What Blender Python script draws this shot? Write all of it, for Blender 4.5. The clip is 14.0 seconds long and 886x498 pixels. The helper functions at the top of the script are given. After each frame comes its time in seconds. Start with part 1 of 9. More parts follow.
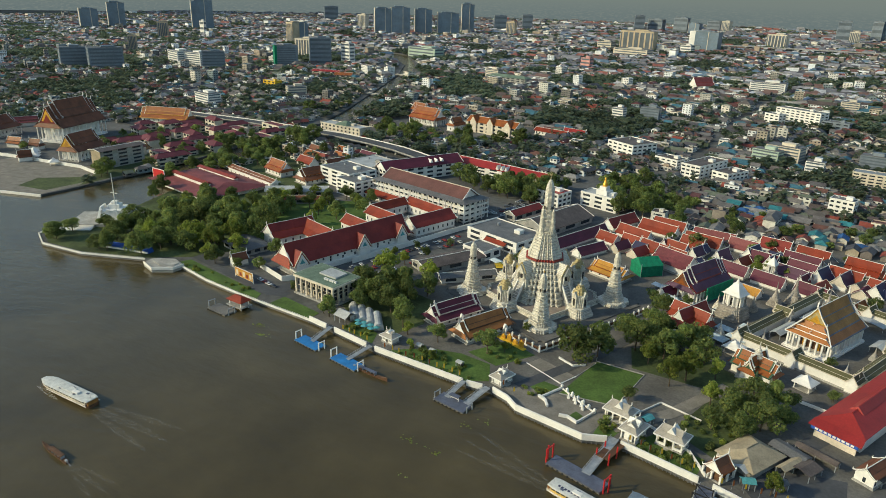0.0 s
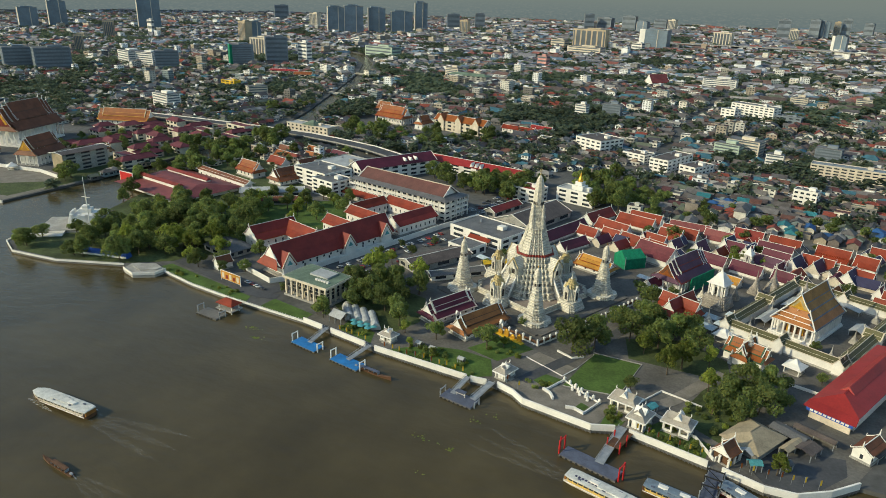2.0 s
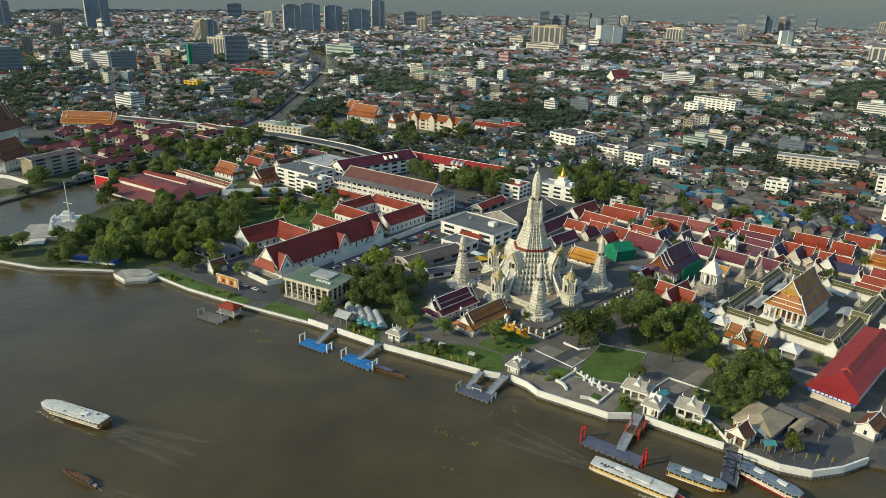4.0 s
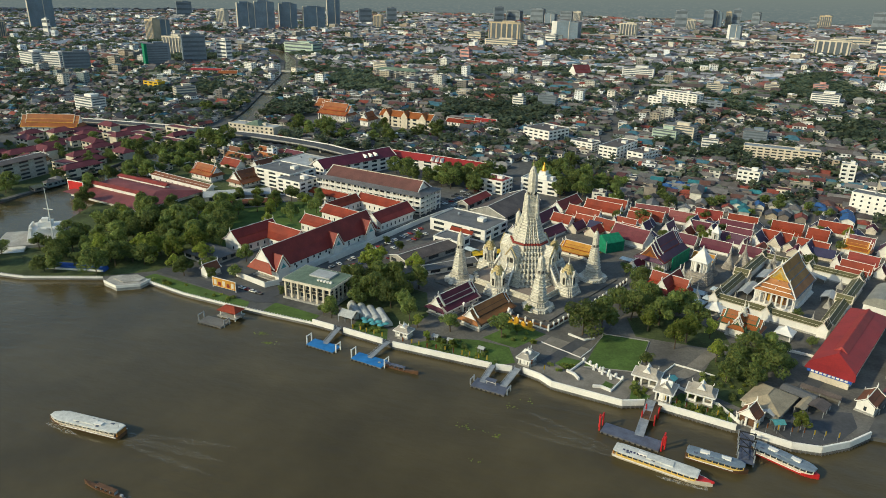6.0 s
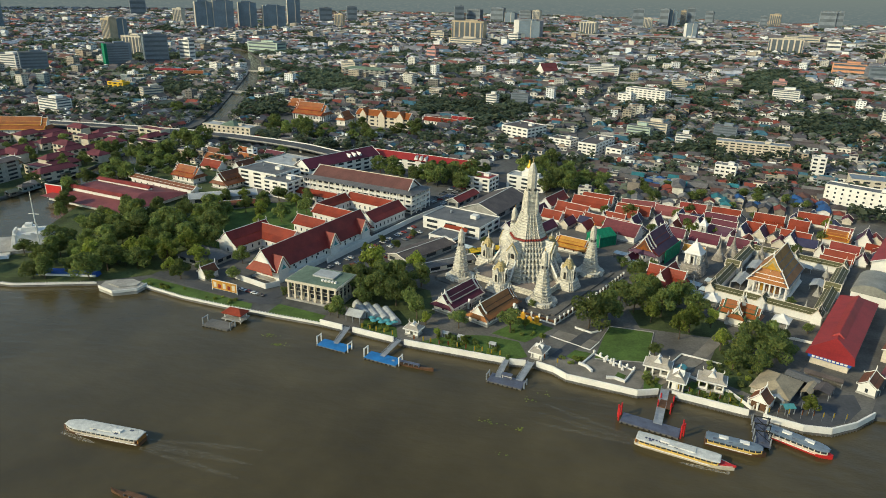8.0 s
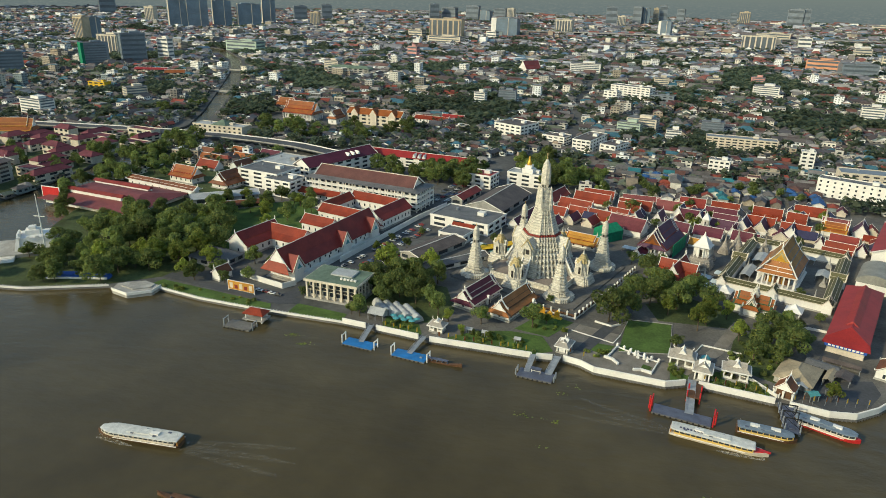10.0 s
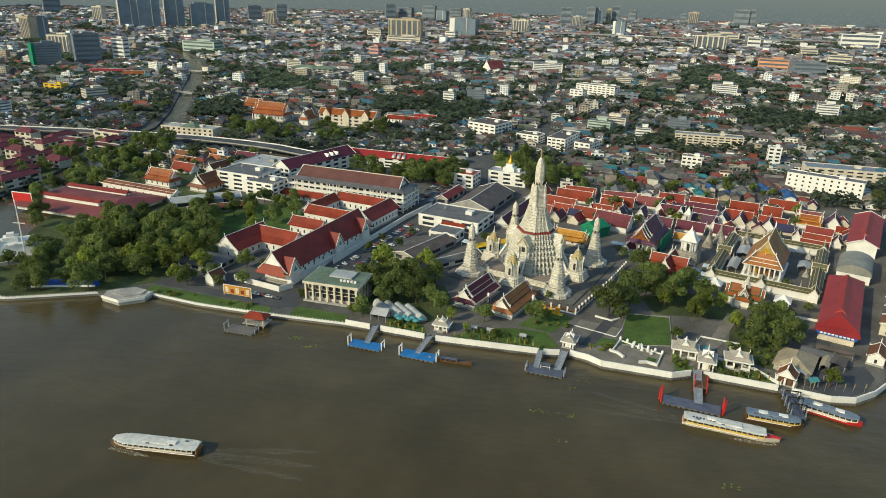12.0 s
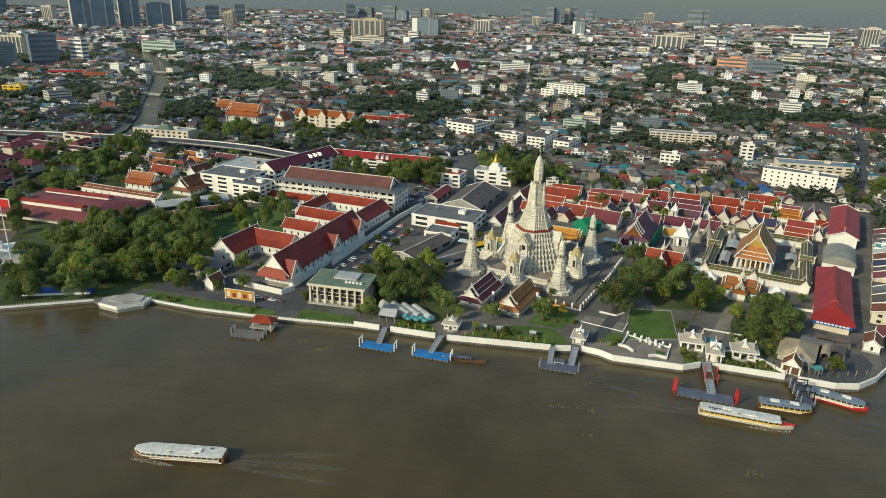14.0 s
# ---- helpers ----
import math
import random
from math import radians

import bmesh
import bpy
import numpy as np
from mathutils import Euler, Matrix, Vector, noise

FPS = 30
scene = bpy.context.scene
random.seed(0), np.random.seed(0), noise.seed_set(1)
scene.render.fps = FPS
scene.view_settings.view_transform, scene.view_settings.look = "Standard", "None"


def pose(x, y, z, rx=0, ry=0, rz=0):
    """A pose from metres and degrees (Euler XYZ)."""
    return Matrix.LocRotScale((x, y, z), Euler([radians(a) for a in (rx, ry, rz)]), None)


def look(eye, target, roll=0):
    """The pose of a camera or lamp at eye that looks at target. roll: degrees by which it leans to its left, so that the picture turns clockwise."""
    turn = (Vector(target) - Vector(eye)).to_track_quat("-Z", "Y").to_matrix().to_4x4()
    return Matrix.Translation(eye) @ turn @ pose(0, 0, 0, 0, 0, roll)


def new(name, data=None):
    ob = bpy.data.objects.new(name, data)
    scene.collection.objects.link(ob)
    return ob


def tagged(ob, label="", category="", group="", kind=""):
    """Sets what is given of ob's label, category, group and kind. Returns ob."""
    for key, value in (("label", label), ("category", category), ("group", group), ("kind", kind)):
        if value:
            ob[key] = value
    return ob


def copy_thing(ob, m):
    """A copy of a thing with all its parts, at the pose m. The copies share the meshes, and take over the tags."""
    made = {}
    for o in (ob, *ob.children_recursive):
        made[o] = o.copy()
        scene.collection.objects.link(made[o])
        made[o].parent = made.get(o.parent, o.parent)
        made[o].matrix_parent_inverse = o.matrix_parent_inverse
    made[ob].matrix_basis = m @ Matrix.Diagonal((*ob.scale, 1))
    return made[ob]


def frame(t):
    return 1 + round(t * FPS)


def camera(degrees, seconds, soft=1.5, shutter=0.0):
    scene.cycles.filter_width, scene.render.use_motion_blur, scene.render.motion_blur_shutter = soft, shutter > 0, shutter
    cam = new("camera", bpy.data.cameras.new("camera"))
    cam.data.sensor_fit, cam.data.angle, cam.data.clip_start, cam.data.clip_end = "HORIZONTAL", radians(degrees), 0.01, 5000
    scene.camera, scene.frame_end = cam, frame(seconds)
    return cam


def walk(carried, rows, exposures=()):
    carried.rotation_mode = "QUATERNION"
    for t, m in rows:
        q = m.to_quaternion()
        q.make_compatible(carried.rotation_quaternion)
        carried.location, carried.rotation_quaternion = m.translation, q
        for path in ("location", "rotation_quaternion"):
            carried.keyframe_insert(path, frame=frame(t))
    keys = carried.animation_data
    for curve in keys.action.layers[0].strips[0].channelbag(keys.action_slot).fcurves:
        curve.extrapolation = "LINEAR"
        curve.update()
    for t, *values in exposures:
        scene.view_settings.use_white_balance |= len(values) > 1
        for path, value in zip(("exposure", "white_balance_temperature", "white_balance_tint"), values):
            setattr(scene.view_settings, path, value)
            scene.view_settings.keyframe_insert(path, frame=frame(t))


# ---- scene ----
cam = camera(66.0, 14.0, soft=0.9)
PATH = [
    (0, (98.19, -347.557, 162.53), (97.403, -345.859, 161.824), 1.6),
    (0.5, (93.661, -349.565, 162.06), (92.905, -347.853, 161.354), 1.6),
    (1, (89.166, -351.872, 162.047), (88.44, -350.147, 161.341), 1.7),
    (1.5, (84.271, -354.374, 161.777), (83.577, -352.636, 161.073), 1.7),
    (2, (79.318, -356.716, 161.443), (78.656, -354.966, 160.738), 1.7),
    (2.5, (74.032, -359.491, 161.676), (73.401, -357.73, 160.97), 1.7),
    (3, (68.681, -362.175, 161.526), (68.079, -360.403, 160.82), 1.6),
    (5.5, (41.552, -373.041, 161.37), (41.097, -371.229, 160.657), 1.3),
    (6, (35.943, -375.169, 161.463), (35.52, -373.349, 160.749), 1.2),
    (6.5, (30.711, -377.078, 161.282), (30.317, -375.252, 160.568), 1.2),
    (7, (24.886, -378.735, 161.127), (24.525, -376.902, 160.413), 1.3),
    (7.5, (19.226, -380.367, 161.085), (18.894, -378.529, 160.37), 1.3),
    (8, (13.414, -381.852, 160.783), (13.104, -380.01, 160.069), 1.3),
    (10.5, (-15.742, -388.329, 160.145), (-15.95, -386.473, 159.427), 1.3),
    (11, (-21.315, -388.981, 159.933), (-21.491, -387.122, 159.216), 1.3),
    (11.5, (-27.265, -389.857, 159.63), (-27.407, -387.995, 158.914), 1.4),
    (12, (-33.031, -390.526, 159.464), (-33.139, -388.661, 158.75), 1.5),
    (12.5, (-38.964, -391.118, 159.172), (-39.039, -389.251, 158.459), 1.5),
    (13, (-44.962, -391.456, 158.999), (-45.006, -389.587, 158.287), 1.6),
    (13.5, (-51.33, -392.034, 158.676), (-51.346, -390.164, 157.966), 1.7),
    (14, (-57.007, -391.994, 158.605), (-56.998, -390.125, 157.895), 1.7),
]
walk(cam, [(t, look(eye, target, roll)) for t, eye, target, roll in PATH], exposures=((0, 0.15, 6300, -1), (14, 0.15, 6300, -1)))

# ---- light ----
world = bpy.data.worlds.new("sky")
scene.world = world
world.use_nodes = True
wn = world.node_tree
sky = wn.nodes.new("ShaderNodeTexSky")
sky.sky_type = "NISHITA"
sky.sun_disc = False
SUN_AZ, SUN_EL = radians(234), radians(28)
sky.sun_elevation, sky.sun_rotation = SUN_EL, SUN_AZ
sky.air_density, sky.dust_density, sky.ozone_density = 1.3, 1.0, 2.2
wn.links.new(sky.outputs[0], wn.nodes["Background"].inputs[0])
wn.nodes["Background"].inputs[1].default_value = 0.15
sun_data = bpy.data.lights.new("sun", "SUN")
sun_data.energy, sun_data.angle, sun_data.color = 3.3, radians(0.6), (1.0, 0.84, 0.58)
sun_lamp = new("sun", sun_data)
sun_lamp.matrix_world = look((300 * math.sin(SUN_AZ), 300 * math.cos(SUN_AZ), 300 * math.tan(SUN_EL)), (0, 0, 0))
scene.view_settings.exposure = 0.0

# ---- materials ----
def material(name, colour, rough=0.8, vary=0.3, scale=0.12, grain=1.2, bump=0.0, metal=0.0, islands=(), objects=(), bump_scale=2.0, spec=0.3):
    """Colour with stains at two scales; islands and objects: colours picked per loose piece or per object."""
    m = bpy.data.materials.new(name)
    m.use_nodes = True
    t = m.node_tree
    n, l = t.nodes, t.links
    b = n["Principled BSDF"]
    b.inputs["Roughness"].default_value = rough
    b.inputs["Metallic"].default_value = metal
    b.inputs["Specular IOR Level"].default_value = spec
    geo = n.new("ShaderNodeNewGeometry")
    base = None
    picks = islands or objects
    if picks:
        ramp = n.new("ShaderNodeValToRGB")
        ramp.color_ramp.interpolation = "CONSTANT"
        el = ramp.color_ramp.elements
        while len(el) < len(picks):
            el.new(0.5)
        for i, c in enumerate(picks):
            el[i].position = i / len(picks)
        for i, c in enumerate(picks):
            el[i].color = (*c, 1)
        src = geo.outputs["Random Per Island"] if islands else n.new("ShaderNodeObjectInfo").outputs["Random"]
        l.new(src, ramp.inputs[0])
        base = ramp.outputs[0]
    last = base
    for sc, amount in ((scale, vary), (grain, vary * 0.6)):
        tex = n.new("ShaderNodeTexNoise")
        tex.inputs["Scale"].default_value = sc
        tex.inputs["Detail"].default_value = 4
        tex.inputs["Roughness"].default_value = 0.6
        l.new(geo.outputs["Position"], tex.inputs["Vector"])
        rng = n.new("ShaderNodeMapRange")
        rng.inputs[1].default_value, rng.inputs[2].default_value = 0.3, 0.7
        rng.inputs[3].default_value, rng.inputs[4].default_value = 1 - amount, 1 + amount * 0.6
        l.new(tex.outputs[0], rng.inputs[0])
        mix = n.new("ShaderNodeMix")
        mix.data_type, mix.blend_type = "RGBA", "MULTIPLY"
        mix.inputs[0].default_value = 1
        if last is None:
            mix.inputs[6].default_value = (*colour, 1)
        else:
            l.new(last, mix.inputs[6])
        l.new(rng.outputs[0], mix.inputs[7])
        last = mix.outputs[2]
    l.new(last, b.inputs["Base Color"])
    if bump:
        tex = n.new("ShaderNodeTexNoise")
        tex.inputs["Scale"].default_value = bump_scale
        tex.inputs["Detail"].default_value = 5
        l.new(geo.outputs["Position"], tex.inputs["Vector"])
        bm_node = n.new("ShaderNodeBump")
        bm_node.inputs["Strength"].default_value = 1
        bm_node.inputs["Distance"].default_value = bump
        l.new(tex.outputs[0], bm_node.inputs["Height"])
        l.new(bm_node.outputs[0], b.inputs["Normal"])
    return m


def water_material():
    m = material("river_water", (0.078, 0.060, 0.027), rough=0.18, vary=0.25, scale=0.012, grain=0.05, spec=0.22)
    t = m.node_tree
    n, l = t.nodes, t.links
    geo = n.new("ShaderNodeNewGeometry")
    last = None
    for sc, dist, stretch in ((0.10, 0.35, 2.2), (0.6, 0.07, 1.6)):
        mp = n.new("ShaderNodeMapping")
        mp.inputs["Scale"].default_value = (1, stretch, 1)
        mp.inputs["Rotation"].default_value = (0, 0, radians(14))
        l.new(geo.outputs["Position"], mp.inputs[0])
        tex = n.new("ShaderNodeTexNoise")
        tex.inputs["Scale"].default_value = sc
        tex.inputs["Detail"].default_value = 5
        l.new(mp.outputs[0], tex.inputs["Vector"])
        bu = n.new("ShaderNodeBump")
        bu.inputs["Distance"].default_value = dist
        l.new(tex.outputs[0], bu.inputs["Height"])
        if last:
            l.new(last, bu.inputs["Normal"])
        last = bu.outputs[0]
    l.new(last, n["Principled BSDF"].inputs["Normal"])
    return m


WATER = water_material()
TERRACE = material("terrace_paving", (0.26, 0.21, 0.17), 0.9, 0.3, 0.1, 1.2)
PALE_PAVING = material("pale_paving", (0.21, 0.185, 0.15), 0.9, 0.3, 0.15, 1.4)
# Ground and asphalt tones include a small lift that stands for haze.
GROUND = material("town_ground", (0.108, 0.105, 0.098), 0.95, 0.45, 0.02, 0.25)
PAVING = material("paving", (0.135, 0.124, 0.108), 0.9, 0.4, 0.06, 0.8)
ASPHALT = material("asphalt", (0.075, 0.076, 0.08), 0.9, 0.3, 0.05, 0.6)
LAWN = material("lawn", (0.080, 0.130, 0.026), 0.95, 0.4, 0.09, 0.9, bump=0.1)
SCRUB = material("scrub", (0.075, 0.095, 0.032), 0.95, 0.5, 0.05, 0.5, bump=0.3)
WHITE = material("white_paint", (0.76, 0.72, 0.65), 0.6, 0.12, 0.15, 1.4)
CREAM = material("cream_paint", (0.62, 0.54, 0.42), 0.7, 0.2, 0.15, 1.2)
CONCRETE = material("concrete", (0.36, 0.34, 0.30), 0.85, 0.3, 0.15, 1.2)
DARK_CONCRETE = material("weathered_concrete", (0.16, 0.15, 0.135), 0.9, 0.35, 0.15, 1.2)
PORCELAIN = material("porcelain_stucco", (0.70, 0.645, 0.53), 0.5, 0.26, 0.5, 3.0, bump=0.10, bump_scale=2.6)
# Darker copy of the porcelain that paints shade into niches.
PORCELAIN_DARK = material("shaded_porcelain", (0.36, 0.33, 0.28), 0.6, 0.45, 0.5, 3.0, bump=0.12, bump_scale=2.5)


def ceramic_tones(m, band, piece):
    """Darker bands paint the shading of fine mouldings; inlaid pieces over the stucco."""
    n, l = m.node_tree.nodes, m.node_tree.links
    b = n["Principled BSDF"]
    geo = n.new("ShaderNodeNewGeometry")
    wave = n.new("ShaderNodeTexWave")
    wave.bands_direction = "Z"
    wave.inputs["Scale"].default_value = band
    wave.inputs["Distortion"].default_value = 0.6
    vor = n.new("ShaderNodeTexVoronoi")
    vor.inputs["Scale"].default_value = piece
    last = b.inputs["Base Color"].links[0].from_socket
    for tex, out, lo in ((wave, 1, 0.74), (vor, 0, 0.82)):
        l.new(geo.outputs["Position"], tex.inputs["Vector"])
        rng = n.new("ShaderNodeMapRange")
        rng.inputs[1].default_value, rng.inputs[2].default_value = (0.1, 0.6) if tex is wave else (0.6, 0.15)
        rng.inputs[3].default_value, rng.inputs[4].default_value = lo, 1.06
        l.new(tex.outputs[out], rng.inputs[0])
        mix = n.new("ShaderNodeMix")
        mix.data_type, mix.blend_type = "RGBA", "MULTIPLY"
        mix.inputs[0].default_value = 1
        l.new(last, mix.inputs[6])
        l.new(rng.outputs[0], mix.inputs[7])
        last = mix.outputs[2]
    l.new(last, b.inputs["Base Color"])


ceramic_tones(PORCELAIN, 0.42, 1.1)
TARNISHED = material("tarnished_gilt", (0.42, 0.33, 0.15), 0.55, 0.35, 0.6, 3.0)
GOLD = material("gilding", (0.66, 0.37, 0.05), 0.45, 0.25, 0.4, 3.0, metal=0.6)
RED_TILE = material("red_roof_tile", (0.225, 0.031, 0.009), 0.6, 0.3, 0.12, 1.6, bump=0.05)
DEEP_RED_TILE = material("deep_red_roof_tile", (0.205, 0.026, 0.018), 0.6, 0.3, 0.12, 1.6, bump=0.05)
ORANGE_TILE = material("orange_roof_tile", (0.27, 0.080, 0.014), 0.55, 0.3, 0.12, 1.6, bump=0.05)
BROWN_TILE = material("brown_orange_roof_tile", (0.175, 0.062, 0.026), 0.6, 0.35, 0.12, 1.6, bump=0.05)
PURPLE_TILE = material("maroon_roof_tile", (0.105, 0.018, 0.034), 0.6, 0.3, 0.12, 1.6, bump=0.05)
BLUE_TILE = material("slate_blue_roof_tile", (0.040, 0.038, 0.080), 0.6, 0.3, 0.12, 1.6, bump=0.05)
GREEN_ROOF = material("green_painted_roof", (0.15, 0.20, 0.14), 0.8, 0.35, 0.12, 1.0)
GREEN_TILE = material("dark_green_roof_tile", (0.045, 0.085, 0.045), 0.6, 0.3, 0.12, 1.6, bump=0.05)
OLIVE_TILE = material("olive_roof_tile", (0.095, 0.088, 0.036), 0.6, 0.3, 0.12, 1.6, bump=0.05)
YELLOW_TILE = material("ochre_roof_tile", (0.50, 0.24, 0.035), 0.55, 0.3, 0.12, 1.6, bump=0.05)
VAULT_SHEET = material("weathered_vault_sheet", (0.25, 0.24, 0.205), 0.6, 0.3, 0.12, 1.2)
GREY_SHEET = material("grey_sheet_roof", (0.14, 0.135, 0.13), 0.55, 0.35, 0.15, 1.2)
TAN_SHEET = material("tan_sheet_roof", (0.34, 0.275, 0.18), 0.7, 0.3, 0.2, 1.4)
BROWN_SHEET = material("brown_sheet_roof", (0.105, 0.082, 0.070), 0.6, 0.35, 0.15, 1.2)
RED_SHEET = material("red_sheet_roof", (0.275, 0.024, 0.020), 0.5, 0.22, 0.1, 1.2)
DULL_RED = material("dull_red_sheet", (0.195, 0.052, 0.050), 0.6, 0.3, 0.1, 1.0)
PALE_SHEET = material("pale_sheet_roof", (0.40, 0.40, 0.385), 0.5, 0.25, 0.15, 1.2)
BLUE_DECK = material("blue_deck", (0.03, 0.17, 0.42), 0.6, 0.25, 0.3, 1.6)
GREY_DECK = material("grey_deck", (0.10, 0.11, 0.15), 0.7, 0.25, 0.3, 1.6)
RED_PAINT = material("red_paint", (0.50, 0.025, 0.025), 0.45, 0.15, 0.5, 2)
GREEN_NET = material("green_netting", (0.015, 0.20, 0.10), 0.8, 0.3, 0.4, 2, bump=0.2)
TEAL_SHEET = material("teal_sheet", (0.10, 0.32, 0.33), 0.6, 0.3, 0.4, 2)
YELLOW_CLOTH = material("yellow_cloth", (0.66, 0.42, 0.03), 0.8, 0.2, 0.4, 2)
CANVAS = material("pale_canvas", (0.44, 0.50, 0.52), 0.8, 0.25, 0.4, 2)
BLUE_CLOTH = material("blue_cloth", (0.03, 0.09, 0.36), 0.7, 0.2, 0.4, 2)
PAVILION_TILE = material("pale_brown_tile", (0.36, 0.32, 0.265), 0.7, 0.25, 0.2, 1.6)
OCHRE_BROWN = material("ochre_brown_tile", (0.31, 0.150, 0.034), 0.55, 0.35, 0.12, 1.6, bump=0.05)
SLATE_PURPLE = material("slate_purple_tile", (0.090, 0.034, 0.062), 0.6, 0.3, 0.12, 1.6, bump=0.05)
BLUE_BORDER = material("blue_grey_border_tile", (0.13, 0.14, 0.17), 0.6, 0.3, 0.12, 1.6)
AGED_STONE = material("weathered_stucco", (0.34, 0.30, 0.25), 0.85, 0.5, 0.25, 1.6, bump=0.1)
DARK_BORDER = material("dark_brown_border_tile", (0.13, 0.055, 0.028), 0.6, 0.3, 0.12, 1.6, bump=0.05)
CLINIC_TILE = material("dusky_maroon_tile", (0.150, 0.036, 0.042), 0.65, 0.35, 0.12, 1.6, bump=0.05)
SCHOOL_TILE = material("dull_brown_red_tile", (0.125, 0.052, 0.042), 0.6, 0.3, 0.12, 1.6, bump=0.05)
HALL_ORANGE = material("russet_orange_tile", (0.34, 0.130, 0.034), 0.55, 0.3, 0.12, 1.6, bump=0.05)
WOOD = material("dark_wood", (0.12, 0.06, 0.03), 0.7, 0.3, 0.5, 3)
VARNISH = material("varnished_wood", (0.36, 0.16, 0.04), 0.5, 0.3, 0.5, 3)
STEEL = material("painted_steel", (0.34, 0.35, 0.36), 0.5, 0.25, 0.5, 3, metal=0.3)
GLASS = material("window_glass", (0.035, 0.042, 0.05), 0.12, 0.2, 0.3, 2, spec=0.6)
# Near-black fill that puts the shade inside doorways and niches into the colour.
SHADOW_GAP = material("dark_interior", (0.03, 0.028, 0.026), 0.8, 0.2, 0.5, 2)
BARK = material("bark", (0.10, 0.075, 0.05), 0.9, 0.3, 1, 5)


def foam_material(name, low, high, most=0.6):
    """Broken foam: pale patches with clear water between them."""
    m = material(name, (0.50, 0.46, 0.38), rough=0.7, vary=0.3, scale=0.3, grain=2)
    n, l = m.node_tree.nodes, m.node_tree.links
    geo = n.new("ShaderNodeNewGeometry")
    tex = n.new("ShaderNodeTexNoise")
    tex.inputs["Scale"].default_value = 0.9
    tex.inputs["Detail"].default_value = 6
    tex.inputs["Roughness"].default_value = 0.7
    l.new(geo.outputs["Position"], tex.inputs["Vector"])
    rng = n.new("ShaderNodeMapRange")
    rng.inputs[1].default_value, rng.inputs[2].default_value = low, high
    rng.inputs[3].default_value, rng.inputs[4].default_value = 0.0, most
    l.new(tex.outputs[0], rng.inputs[0])
    l.new(rng.outputs[0], n["Principled BSDF"].inputs["Alpha"])
    return m


FOAM = foam_material("foam", 0.38, 0.60)
FOAM_THIN = foam_material("thin_foam", 0.42, 0.78, 0.24)


def leaf_material(name, colours, through_light=0.4, scale=0.1):
    """Leaves that let part of the light through."""
    m = material(name, colours[0], 0.7, 0.35, scale, 1.0, islands=colours)
    n, l = m.node_tree.nodes, m.node_tree.links
    b = n["Principled BSDF"]
    tr = n.new("ShaderNodeBsdfTranslucent")
    info = n.new("ShaderNodeObjectInfo")  # each tree a little lighter or darker
    rng = n.new("ShaderNodeMapRange")
    rng.inputs[3].default_value, rng.inputs[4].default_value = 0.62, 1.3
    l.new(info.outputs["Random"], rng.inputs[0])
    mul = n.new("ShaderNodeMix")
    mul.data_type, mul.blend_type = "RGBA", "MULTIPLY"
    mul.inputs[0].default_value = 1
    l.new(b.inputs["Base Color"].links[0].from_socket, mul.inputs[6])
    l.new(rng.outputs[0], mul.inputs[7])
    l.new(mul.outputs[2], b.inputs["Base Color"])
    l.new(mul.outputs[2], tr.inputs[0])
    mix = n.new("ShaderNodeMixShader")
    mix.inputs[0].default_value = through_light
    l.new(b.outputs[0], mix.inputs[1])
    l.new(tr.outputs[0], mix.inputs[2])
    l.new(mix.outputs[0], n["Material Output"].inputs[0])
    return m


LEAF = leaf_material("leaves", ((0.188, 0.245, 0.073), (0.225, 0.278, 0.080), (0.256, 0.297, 0.085), (0.156, 0.215, 0.077), (0.294, 0.319, 0.090)), 0.6)
LEAF_BRIGHT = leaf_material("bright_leaves", ((0.270, 0.328, 0.057), (0.316, 0.356, 0.067), (0.213, 0.276, 0.057), (0.351, 0.374, 0.076)), 0.6)
# Leaves paled and greyed so that distant haze sits in the colour.
HAZED_LEAF = leaf_material("hazed_far_leaves", ((0.161, 0.207, 0.129), (0.190, 0.228, 0.136), (0.140, 0.190, 0.131), (0.218, 0.244, 0.143)), 0.6, 0.02)
CAR_PAINT = material("car_paint", (0.5, 0.5, 0.5), 0.25, 0.05, 1, 4, objects=((0.62, 0.62, 0.60), (0.04, 0.04, 0.045), (0.33, 0.34, 0.35), (0.70, 0.70, 0.68), (0.16, 0.17, 0.19), (0.28, 0.03, 0.03), (0.06, 0.10, 0.20)), spec=0.6)
RUBBER = material("rubber", (0.02, 0.02, 0.02), 0.9, 0.1)
# Wall tones raised slightly to stand in for distant haze.
CITY_WALL = material("town_house_walls", (0.5, 0.5, 0.5), 0.8, 0.28, 0.1, 0.7, islands=((0.800, 0.800, 0.773), (0.739, 0.672, 0.560), (0.800, 0.800, 0.784), (0.515, 0.482, 0.426), (0.784, 0.750, 0.683), (0.336, 0.314, 0.269), (0.403, 0.347, 0.269), (0.246, 0.230, 0.207), (0.650, 0.616, 0.538), (0.190, 0.174, 0.157), (0.246, 0.291, 0.291), (0.381, 0.302, 0.224), (0.291, 0.280, 0.258), (0.800, 0.784, 0.739)))
# Far roofs lightened and cooled, their haze put into the colour.
HAZED_ROOF = material("hazed_town_roofs", (0.260, 0.260, 0.260), 0.7, 0.35, 0.1, 0.8, islands=((0.198, 0.189, 0.195), (0.144, 0.126, 0.123), (0.246, 0.237, 0.252), (0.179, 0.109, 0.089), (0.108, 0.109, 0.125), (0.293, 0.285, 0.297), (0.155, 0.095, 0.080), (0.215, 0.210, 0.218), (0.098, 0.092, 0.099), (0.248, 0.092, 0.073), (0.162, 0.160, 0.175), (0.431, 0.432, 0.451), (0.120, 0.179, 0.237)))
